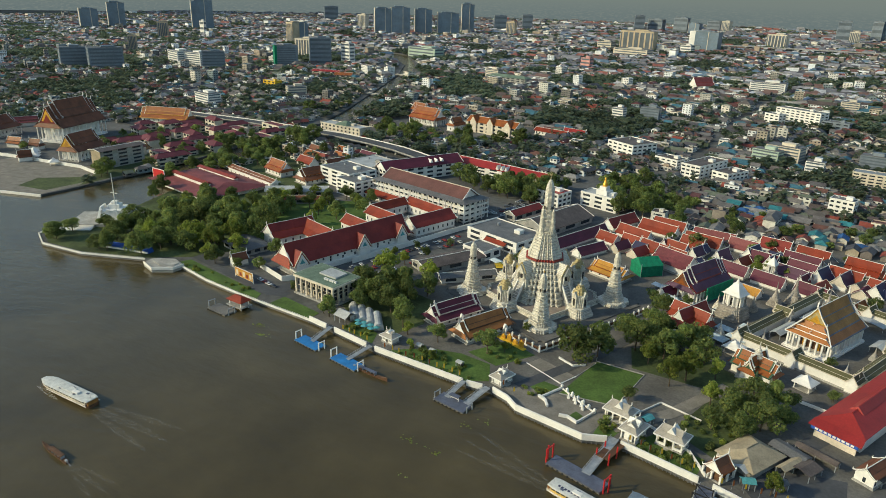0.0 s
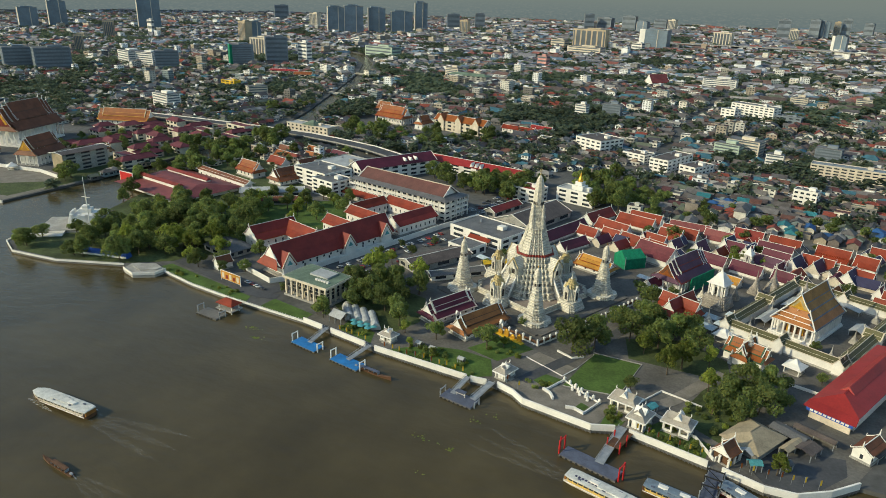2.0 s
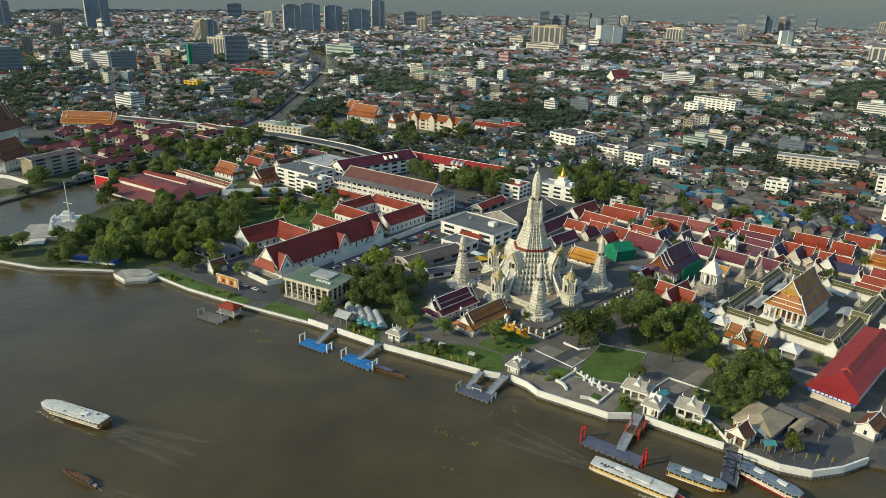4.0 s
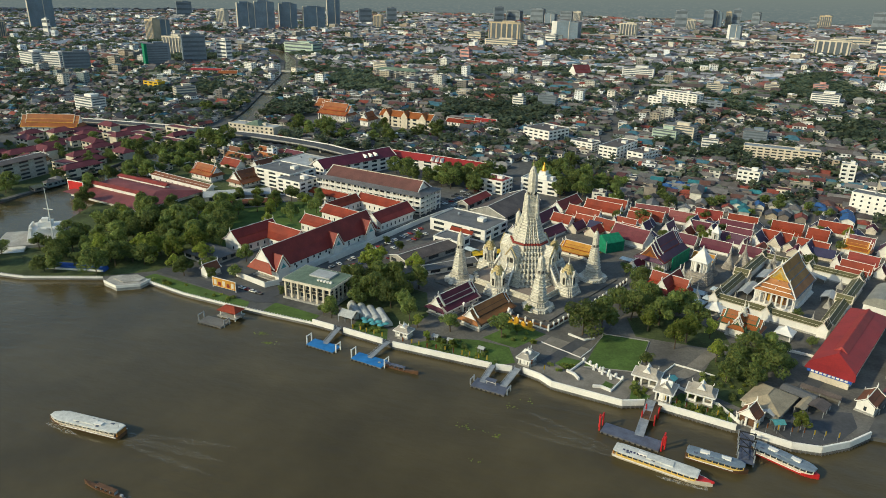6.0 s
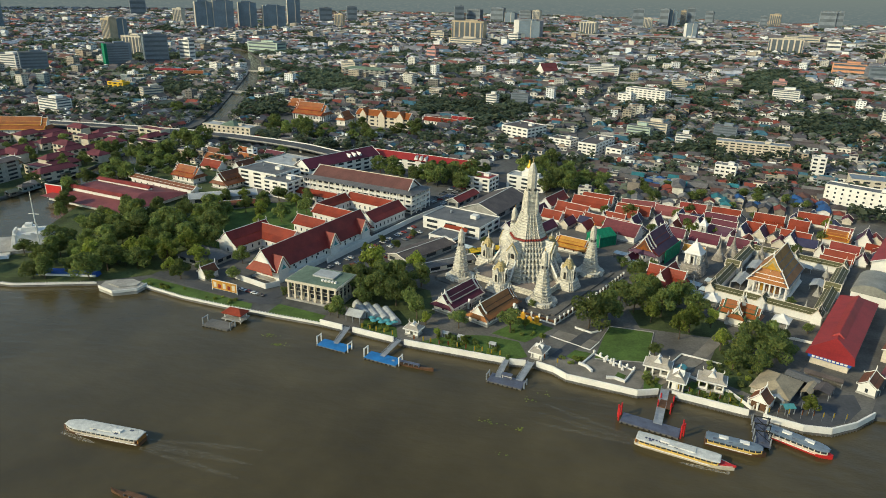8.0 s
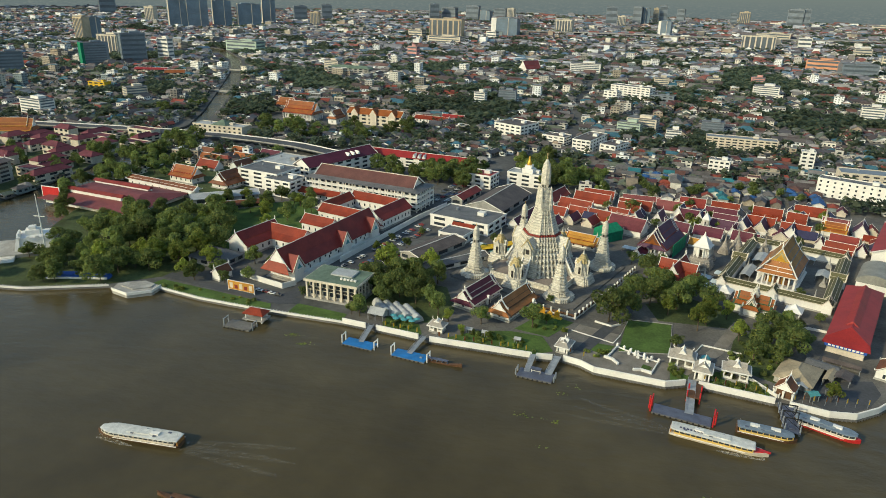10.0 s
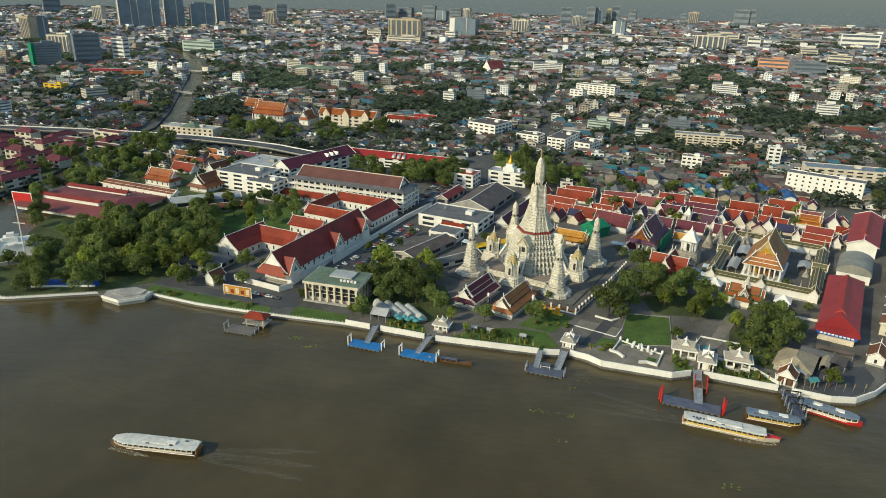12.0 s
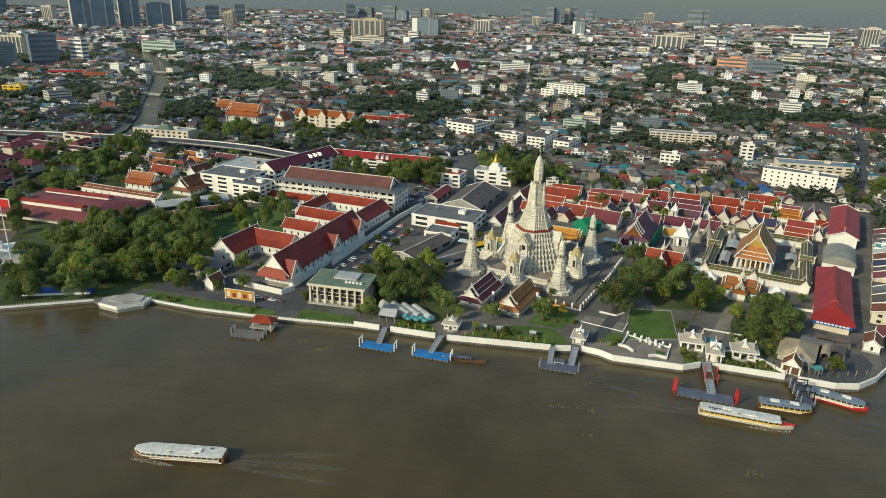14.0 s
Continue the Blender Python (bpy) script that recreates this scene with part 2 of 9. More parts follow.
NEAR_ROOF = material("near_town_roofs", (0.270, 0.270, 0.270), 0.75, 0.35, 0.1, 0.8, islands=((0.119, 0.100, 0.092), (0.089, 0.068, 0.061), (0.151, 0.135, 0.127), (0.135, 0.065, 0.049), (0.078, 0.074, 0.081), (0.189, 0.173, 0.159), (0.111, 0.046, 0.043), (0.140, 0.130, 0.124), (0.230, 0.057, 0.038), (0.097, 0.089, 0.089), (0.297, 0.277, 0.250), (0.054, 0.135, 0.176), (0.119, 0.103, 0.095), (0.081, 0.062, 0.059), (0.128, 0.142, 0.101)))
HOUSE_WALL = material("house_wall", (0.5, 0.5, 0.5), 0.8, 0.28, 0.2, 1.0, objects=((0.50, 0.46, 0.40), (0.72, 0.68, 0.60), (0.26, 0.22, 0.18), (0.42, 0.35, 0.25), (0.20, 0.17, 0.15), (0.66, 0.62, 0.53), (0.22, 0.26, 0.26), (0.74, 0.71, 0.65)))
HOUSE_ROOF = material("house_roof", (0.270, 0.270, 0.270), 0.7, 0.35, 0.2, 1.0, objects=((0.108, 0.095, 0.086), (0.078, 0.061, 0.054), (0.149, 0.132, 0.124), (0.121, 0.057, 0.043), (0.068, 0.063, 0.068), (0.176, 0.162, 0.151), (0.095, 0.041, 0.041), (0.128, 0.119, 0.113), (0.243, 0.057, 0.035), (0.095, 0.086, 0.084), (0.035, 0.101, 0.250), (0.041, 0.176, 0.196), (0.115, 0.128, 0.088), (0.243, 0.223, 0.203)))

# ---- builders ----
class Geo:
    """Collects vertices and faces for one mesh."""

    def __init__(self):
        self.v, self.f, self.m = [], [], []

    def add(self, verts, faces, m=0):
        o = len(self.v)
        self.v += [tuple(p) for p in verts]
        for f in faces:
            self.f.append(tuple(i + o for i in f))
            self.m.append(m)
        return self

    def loft(self, rings, m=0, cap=True):
        """Joins rings of equal length, from below upwards."""
        n = len(rings[0])
        faces = []
        for k in range(len(rings) - 1):
            for i in range(n):
                j = (i + 1) % n
                faces.append((k * n + i, k * n + j, (k + 1) * n + j, (k + 1) * n + i))
        if cap:
            faces.append(tuple(range(n))[::-1])
            faces.append(tuple(range((len(rings) - 1) * n, len(rings) * n)))
        return self.add([p for r in rings for p in r], faces, m)

    def box(self, x, y, z, sx, sy, sz, turn=0.0, m=0, taper=1.0):
        """A box on z, centred on x and y."""
        c, s = math.cos(radians(turn)), math.sin(radians(turn))
        rings = []
        for k, zz in ((1.0, z), (taper, z + sz)):
            rings.append([(x + c * a * k - s * b * k, y + s * a * k + c * b * k, zz) for a, b in ((-sx / 2, -sy / 2), (sx / 2, -sy / 2), (sx / 2, sy / 2), (-sx / 2, sy / 2))])
        return self.loft(rings, m)

    def tube(self, x, y, z, r0, r1, h, n=8, m=0):
        return self.loft([[(x + r * math.cos(6.28319 * i / n), y + r * math.sin(6.28319 * i / n), zz) for i in range(n)] for r, zz in ((r0, z), (r1, z + h))], m)

    def lathe(self, x, y, profile, n=10, m=0):
        return self.loft([[(x + r * math.cos(6.28319 * i / n), y + r * math.sin(6.28319 * i / n), z) for i in range(n)] for z, r in profile], m)

    def beam(self, a, b, w, h, m=0):
        """A bar from a to b."""
        a, b = Vector(a), Vector(b)
        d = (b - a).normalized()
        side = d.cross(Vector((0, 0, 1)))
        side = side.normalized() if side.length > 1e-4 else Vector((1, 0, 0))
        up = side.cross(d)
        rings = [[p + side * (i * w / 2) + up * (j * h / 2) for i, j in ((-1, -1), (1, -1), (1, 1), (-1, 1))] for p in (a, b)]
        self.loft(rings, m)
        return self

    def slab(self, corners, thick, m=0):
        """A plate with the corners on its top, thickened downwards."""
        top = [Vector(c) for c in corners]
        low = [c - Vector((0, 0, thick)) for c in top]
        return self.loft([low, top], m)

    def prism(self, poly, z0, z1, m=0):
        return self.loft([[(x, y, z0) for x, y in poly], [(x, y, z1) for x, y in poly]], m)

    def mesh(self, name, mats):
        me = bpy.data.meshes.new(name)
        me.from_pydata(self.v, [], self.f)
        for mm in (mats if isinstance(mats, (list, tuple)) else [mats]):
            me.materials.append(mm)
        me.polygons.foreach_set("material_index", self.m)
        me.update()
        return me


def thing(name, x=0, y=0, z=0, turn=0, label="", category="", group="", kind=""):
    ob = new(name)
    ob.matrix_world = pose(x, y, z, 0, 0, turn)
    return tagged(ob, label, category, group, kind)


def part(name, geo, mats, parent, label="", at=None):
    """One mesh under a thing or a part; geo may be a ready mesh."""
    me = geo if isinstance(geo, bpy.types.Mesh) else geo.mesh(name, mats)
    ob = new(name, me)
    ob.parent = parent
    if at is not None:
        ob.matrix_local = at
    if label:
        tagged(ob, label)
    return ob


def setting(name, geo, mats, label, category="", kind="structure"):
    return tagged(new(name, geo.mesh(name, mats)), label, category, "", kind)


def turned(x, y, deg):
    c, s = math.cos(radians(deg)), math.sin(radians(deg))
    return x * c - y * s, x * s + y * c


# ---- ground, river, canal ----
BANK_LEFT = [(-4900, -900), (-1200, -330), (-620, -75), (-459, -13), (-421, -5)]
CANAL_LEFT = [(-416, 34), (-410, 90), (-408, 160), (-420, 300), (-417, 379), (-444, 475), (-510, 664), (-596, 906), (-684, 1100), (-818, 1262), (-1010, 1420), (-1300, 1560)]
CANAL_RIGHT = [(-1305, 1585), (-1000, 1460), (-800, 1330), (-668, 1121), (-572, 912), (-488, 668), (-431, 498), (-401, 381), (-397, 300), (-372, 160), (-352, 90), (-335, 30), (-330, 4)]
PARK_BANK = [(-345, -40), (-338, -66), (-319, -77), (-282.5, -77), (-239.5, -65)]
LANDING = [(-231, -72), (-216, -67)]
LOW_BANK = [(-218.5, -60.5), (-182.5, -72), (-152, -78), (-134, -80.8), (-99, -85.8)]
TALL_BANK = [(-85, -89.0), (-55, -96.8), (-1, -105), (11.4, -104.7), (19.3, -108), (25, -113), (55, -120), (66, -116.5), (100, -126), (118, -132.5), (128.5, -132.4), (139.8, -126), (150, -117)]
BANK_RIGHT = [(172, -118), (260, -150), (420, -235), (900, -600), (4900, -3600)]
SHORE = BANK_LEFT + CANAL_LEFT + CANAL_RIGHT + PARK_BANK + LANDING + LOW_BANK + TALL_BANK + BANK_RIGHT
WATER_Z = -1.7


def ground_sheet():
    bm = bmesh.new()
    face = bm.faces.new([bm.verts.new((x, y, 0)) for x, y in SHORE + [(4900, 4900), (-4900, 4900)]])
    face.normal_update()
    bmesh.ops.triangulate(bm, faces=[face])
    for (x0, y0), (x1, y1) in zip(SHORE[:-1], SHORE[1:]):
        bm.faces.new([bm.verts.new(v) for v in ((x0, y0, -4), (x1, y1, -4), (x1, y1, 0), (x0, y0, 0))])
    me = bpy.data.meshes.new("ground")
    bm.to_mesh(me)
    bm.free()
    me.materials.append(GROUND)
    return tagged(new("ground", me), "flat grey-brown town ground along the river bank", "ground", "", "structure")


ground_sheet()
setting("water", Geo().add([(-4900, -4900, WATER_Z), (4900, -4900, WATER_Z), (4900, 4900, WATER_Z), (-4900, 4900, WATER_Z)], [(0, 1, 2, 3)]), WATER, "murky brown river water with small ripples", "river")


def backdrop():
    g = Geo()
    cx, cy, r = 20, -370, 4750
    rows = ((-3, 0), (140, 1), (900, 2))
    steps = 40
    verts = [(cx + r * math.sin(radians(-70 + 140 * i / steps)), cy + r * math.cos(radians(-70 + 140 * i / steps)), z) for z, _ in rows for i in range(steps + 1)]
    faces = [(k * (steps + 1) + i, k * (steps + 1) + i + 1, (k + 1) * (steps + 1) + i + 1, (k + 1) * (steps + 1) + i) for k in range(2) for i in range(steps)]
    g.add(verts, faces)
    m = bpy.data.materials.new("hazy_distance")
    m.use_nodes = True
    n, l = m.node_tree.nodes, m.node_tree.links
    n.remove(n["Principled BSDF"])
    # The sheet glows by itself; haze and low sky are in its colour.
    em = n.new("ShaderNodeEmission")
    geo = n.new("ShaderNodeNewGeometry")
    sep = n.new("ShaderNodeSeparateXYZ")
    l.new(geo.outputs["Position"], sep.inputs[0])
    # dim roofs and pale walls of the farthest quarters, under painted haze towards the skyline
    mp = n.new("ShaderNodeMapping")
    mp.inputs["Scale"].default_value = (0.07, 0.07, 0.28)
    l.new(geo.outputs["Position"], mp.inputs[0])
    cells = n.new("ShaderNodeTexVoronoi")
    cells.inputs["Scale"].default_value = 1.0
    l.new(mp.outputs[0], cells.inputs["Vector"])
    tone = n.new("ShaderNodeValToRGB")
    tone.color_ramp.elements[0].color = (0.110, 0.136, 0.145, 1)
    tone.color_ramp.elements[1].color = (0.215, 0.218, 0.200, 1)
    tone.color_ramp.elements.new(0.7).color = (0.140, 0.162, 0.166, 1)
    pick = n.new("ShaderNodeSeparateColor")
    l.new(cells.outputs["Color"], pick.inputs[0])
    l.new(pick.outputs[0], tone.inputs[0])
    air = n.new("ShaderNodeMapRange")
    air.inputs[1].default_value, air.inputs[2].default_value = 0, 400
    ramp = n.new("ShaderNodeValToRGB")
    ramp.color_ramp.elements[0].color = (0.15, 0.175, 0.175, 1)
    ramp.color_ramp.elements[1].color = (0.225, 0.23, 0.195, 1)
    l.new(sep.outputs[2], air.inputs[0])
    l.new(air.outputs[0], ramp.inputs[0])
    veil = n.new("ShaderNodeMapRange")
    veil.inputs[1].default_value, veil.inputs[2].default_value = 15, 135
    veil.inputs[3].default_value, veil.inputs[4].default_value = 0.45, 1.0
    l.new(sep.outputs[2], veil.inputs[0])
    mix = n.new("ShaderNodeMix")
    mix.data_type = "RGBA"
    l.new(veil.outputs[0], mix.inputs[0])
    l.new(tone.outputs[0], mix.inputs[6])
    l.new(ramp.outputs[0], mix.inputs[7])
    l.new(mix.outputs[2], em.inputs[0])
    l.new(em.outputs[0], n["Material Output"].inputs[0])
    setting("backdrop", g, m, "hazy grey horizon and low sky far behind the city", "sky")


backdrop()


def strip(name, pts, width, z, m, label, category, thick=0.06):
    """A road, path or kerb along a line, lying on the ground."""
    g = Geo()
    left, right = [], []
    for i, p in enumerate(pts):
        a, b = Vector(pts[max(i - 1, 0)]), Vector(pts[min(i + 1, len(pts) - 1)])
        d = (b - a).normalized()
        nrm = Vector((-d.y, d.x))
        left.append(Vector(p) + nrm * width / 2)
        right.append(Vector(p) - nrm * width / 2)
    n = len(pts)
    g.add([(p.x, p.y, zz) for zz in (z, z + thick) for p in left + right],
          [f for i in range(n - 1) for f in ((2 * n + i, 3 * n + i, 3 * n + i + 1, 2 * n + i + 1), (i, 2 * n + i, 2 * n + i + 1, i + 1), (n + i, n + i + 1, 3 * n + i + 1, 3 * n + i))] + [(0, n, 3 * n, 2 * n), (n - 1, 3 * n - 1, 4 * n - 1, 2 * n - 1)][0:1])
    return setting(name, g, m, label, category)


def patch(name, poly, z, m, label, category, base=-0.3):
    return setting(name, Geo().prism(poly, base, z), m, label, category)


# embankment walls
def bank_wall(name, line, low, top, m, label, thick=0.7, lip=True):
    for a, b in zip(line[:-1], line[1:]):
        g = Geo()
        a3, b3 = Vector((*a, 0)), Vector((*b, 0))
        g.beam(a3 + Vector((0, 0, (low + top) / 2)), b3 + Vector((0, 0, (low + top) / 2)), thick, top - low)
        ob = setting(name, g, m, label, "wall")


def piles(line, label):
    """Dark fender piles along the foot of the wall."""
    g = Geo()
    for a, b in zip(line[:-1], line[1:]):
        a, b = Vector(a), Vector(b)
        n = max(2, int((b - a).length / 1.6))
        d = (b - a).normalized()
        out = Vector((d.y, -d.x))
        for i in range(n):
            p = a + (b - a) * (i / n) + out * 0.55
            g.box(p.x, p.y, WATER_Z - 1, 0.35, 0.35, 1.9)
    tagged(new("fender_pile", g.mesh("fender_pile", DARK_CONCRETE)), label, "pile", "", "stuff")


bank_wall("river_wall", PARK_BANK, -0.5, 0.5, WHITE, "low white concrete embankment wall of the park")
bank_wall("wall_footing", PARK_BANK, -3, -0.55, DARK_CONCRETE, "dark concrete footing below the park wall", 0.5)
bank_wall("river_wall", LOW_BANK, -0.5, 0.5, WHITE, "low white concrete embankment wall along grass")
bank_wall("wall_footing", LOW_BANK, -3, -0.55, DARK_CONCRETE, "dark concrete footing below the low wall", 0.5)
g = Geo()
for a, b in list(zip(LOW_BANK[:-1], LOW_BANK[1:])) + list(zip(PARK_BANK[:-1], PARK_BANK[1:])):
    a, b = Vector(a), Vector(b)
    n = int((b - a).length / 1.7)
    for i in range(n):
        p = a + (b - a) * (i / n)
        g.box(p.x, p.y, 0.5, 0.3, 0.3, 0.75, taper=0.8)
tagged(new("baluster", g.mesh("baluster", WHITE)), "short white balusters on the low river wall", "fence", "", "stuff")
TW = [(-99, -85.8), (-86, -89.0)], [(-80.5, -90.2), (-58, -96.0)], [(-52.5, -97.4), (-3, -104.6)], [(-1, -105), (6.5, -104.9)], [(11.4, -104.7), (19.3, -108), (25, -113), (55, -120), (64, -117)], [(69.5, -117.4), (99, -125.8)], [(104, -127.6), (118, -132.5), (128.5, -132.4), (139.8, -126), (150, -117)]
for seg in TW:
    bank_wall("flood_wall", seg, -0.5, 2.3, WHITE, "tall white painted flood wall on the river bank")
    piles(seg, "dark concrete fender piles at the foot of the flood wall")
    bank_wall("wall_footing", seg, -3, -0.55, DARK_CONCRETE, "dark concrete footing below the flood wall", 0.5)
bank_wall("river_wall", BANK_LEFT[2:5], -3, 0.5, WHITE, "low pale embankment by the opposite temple")

# plazas, lawns, roads
patch("temple_paving", [(-99, -84), (-55, -95), (0, -103.5), (20, -106), (26, -111.5), (55, -118), (66, -115), (100, -124.5), (118, -131), (128, -131), (139, -125), (149, -116), (285, 130), (200, 215), (40, 240), (-60, 60), (-95, -30)], 0.05, PAVING, "grey paved temple precinct", "paving")
patch("lawn", [(-78, -86), (-57, -92.5), (-60, -82), (-78, -76)], 0.14, LAWN, "small clipped lawn behind the flood wall", "lawn")
patch("lawn", [(-48, -96.5), (-3, -103), (7, -98), (2, -84), (-14, -81), (-28, -83), (-40, -90)], 0.14, LAWN, "green lawn with shrubs behind the flood wall", "lawn")
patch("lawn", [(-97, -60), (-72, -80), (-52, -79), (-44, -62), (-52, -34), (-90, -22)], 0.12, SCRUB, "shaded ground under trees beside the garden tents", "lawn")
patch("lawn", [(-12, -78), (5, -84), (18, -66), (2, -58)], 0.14, LAWN, "green lawn below the temple terrace", "lawn")
patch("lawn", [(38, -92.5), (62, -91), (68, -60), (46, -58)], 0.14, LAWN, "wide green lawn with a low white rim", "lawn")
patch("lawn", [(58, -116), (66, -113), (70, -100), (60, -100)], 0.14, LAWN, "small lawn strip by the pavilions", "lawn")
patch("lawn", [(72, -116), (98, -123), (100, -112), (80, -104)], 0.14, LAWN, "narrow lawn along the flood wall", "lawn")
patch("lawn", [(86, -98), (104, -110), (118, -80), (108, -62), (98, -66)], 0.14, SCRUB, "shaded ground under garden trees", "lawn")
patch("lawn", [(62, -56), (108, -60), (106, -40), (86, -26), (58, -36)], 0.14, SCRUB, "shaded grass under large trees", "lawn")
patch("lawn", [(-218, -60), (-182, -71), (-152, -77), (-140, -79), (-142, -72), (-178, -62), (-214, -52)], 0.14, LAWN, "riverside grass strip", "lawn")
patch("lawn", [(-130, -80), (-100, -85), (-99, -77), (-128, -69)], 0.14, LAWN, "grass in front of the columned hall", "lawn")
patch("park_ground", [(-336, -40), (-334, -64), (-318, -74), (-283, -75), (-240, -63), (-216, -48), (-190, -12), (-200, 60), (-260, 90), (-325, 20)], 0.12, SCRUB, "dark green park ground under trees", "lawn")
patch("lawn", [(-230, 0), (-190, 0), (-150, 75), (-190, 110), (-240, 80)], 0.18, LAWN, "playing field among trees", "lawn")
patch("parade_ground", [(-560, -44), (-460, -11), (-423, -3), (-419, 40), (-414, 74), (-470, 78), (-560, 72)], 0.08, PALE_PAVING, "pale paved forecourt by the river", "paving")
patch("forecourt", [(-462, 4), (-430, 6), (-424, 44), (-436, 52), (-470, 28)], 0.14, SCRUB, "olive grass forecourt", "lawn")
strip("road", [(-142, -70), (-118, -30), (-96, 30), (-70, 90), (-50, 150), (-20, 260), (8, 340)], 9, 0.08, ASPHALT, "asphalt road lined with parked cars", "road")
strip("road", [(-215, -45), (-178, -57), (-138, -68), (-128, -66)], 7, 0.09, ASPHALT, "riverside asphalt road", "road")
strip("road", [(118, -110), (150, -62), (196, 10), (240, 80), (300, 170), (380, 300), (520, 560)], 7, 0.10, ASPHALT, "narrow asphalt lane", "road")
strip("road", [(20, -96), (45, -52), (58, -20), (72, 12), (95, 60)], 6, 0.11, ASPHALT, "narrow asphalt lane between gardens", "road")
patch("river_terrace", [(14, -99), (24, -109), (56, -117), (62, -101), (38, -94), (22, -91)], 0.09, PALE_PAVING, "pale stone river terrace with white parapets", "paving")
patch("lawn", [(24.7, -93.5), (29.0, -86.4), (36.6, -88), (31, -97.5)], 0.16, LAWN, "small planted bed on the river terrace", "lawn")
patch("lawn", [(46, -108), (49.6, -110), (51.6, -105), (48, -103)], 0.16, LAWN, "small planted bed on the river terrace", "lawn")
strip("road", [(64, -108), (84, -86), (104, -52)], 6, 0.13, PALE_PAVING, "paved path to the temple gate", "path")


# ---- kinds of things ----
def shared(name, mats, build):
    g = Geo()
    build(g)
    return g.mesh(name, mats)


WINDOW = {}


def window_mesh(w, h, m=None):
    key = (round(w, 2), round(h, 2), m.name if m else "")
    if key not in WINDOW:
        WINDOW[key] = Geo().box(0, 0, 0, w, 0.16, h).mesh("window", m or GLASS)
    return WINDOW[key]


def chofa(g, x, y, z, sx, sy, size, m=0):
    """The horn-shaped finial at a ridge end, leaning outwards."""
    pts = [(0, 0), (0.25, 0.35), (0.28, 0.75), (0.12, 1.15), (0.22, 1.5)]
    rad = [0.16, 0.13, 0.11, 0.08, 0.02]
    rings = []
    for (o, h), r in zip(pts, rad):
        rings.append([(x + sx * o * size + a * r * size, y + sy * o * size + b * r * size, z + h * size) for a, b in ((-1, -1), (1, -1), (1, 1), (-1, 1))])
    g.loft(rings, m)


def gable_tier(root, x0, x1, prof, roof, border, trim, label_roof="", edge=1.0, rim=0.3, ends=True, finial=1.6, under=None):
    """One tier of a tiled gable roof, its ridge along x. prof: half profile of (offset, height) from the ridge outwards."""
    for side in (-1, 1):
        g = Geo()
        for (ya, za), (yb, zb) in zip(prof[:-1], prof[1:]):
            g.slab([(x0, side * ya, za), (x1, side * ya, za), (x1, side * yb, zb), (x0, side * yb, zb)][::side], 0.3)
            k0, k1 = 0.05, (0.88 if yb == prof[-1][0] else 0.94)
            p = lambda x, k: (x, side * (ya + (yb - ya) * k), za + (zb - za) * k + 0.07)
            e = min(edge, (x1 - x0) * 0.12)
            g.slab([p(x0 + e, k0), p(x1 - e, k0), p(x1 - e, k1), p(x0 + e, k1)][::side], 0.06, 1)
        part("roof_slope", g, [border, roof], root)
    if ends:
        for x, s in ((x0, -1), (x1, 1)):
            g = Geo()
            for side in (-1, 1):
                for (ya, za), (yb, zb) in zip(prof[:-1], prof[1:]):
                    g.beam((x, side * ya, za + 0.12), (x, side * yb, zb + 0.12), 0.24, rim)
                chofa(g, x, side * prof[-1][0], prof[-1][1], s * 0.3, side, finial * 0.5)
            chofa(g, x, 0, prof[0][1], s, 0, finial)
            part("bargeboard", g, trim, root)
    part("ridge", Geo().beam((x0, 0, prof[0][1] + 0.1), (x1, 0, prof[0][1] + 0.08), 0.28, 0.26), trim, root)


def pediment(root, x, s, half, z0, z1, m, trim=None):
    if trim:  # carved field inside the frame
        for k, mm in ((0.74, trim), (0.46, m)):
            g = Geo()
            w, zz = half * k, z0 + (z1 - z0) * 0.1
            xx = x + s * (0.26 if k > 0.6 else 0.36)
            g.loft([[(xx - 0.2 * s, -w, zz), (xx - 0.2 * s, w, zz), (xx - 0.2 * s, 0, zz + (z1 - z0) * k)][::s], [(xx, -w, zz), (xx, w, zz), (xx, 0, zz + (z1 - z0) * k)][::s]])
            part("carved_panel", g, mm, root)
    g = Geo()
    g.loft([[(x - 0.15 * s, -half, z0), (x - 0.15 * s, half, z0), (x - 0.15 * s, 0, z1)][::s], [(x + 0.15 * s, -half, z0), (x + 0.15 * s, half, z0), (x + 0.15 * s, 0, z1)][::s]])
    part("pediment", g, m, root)


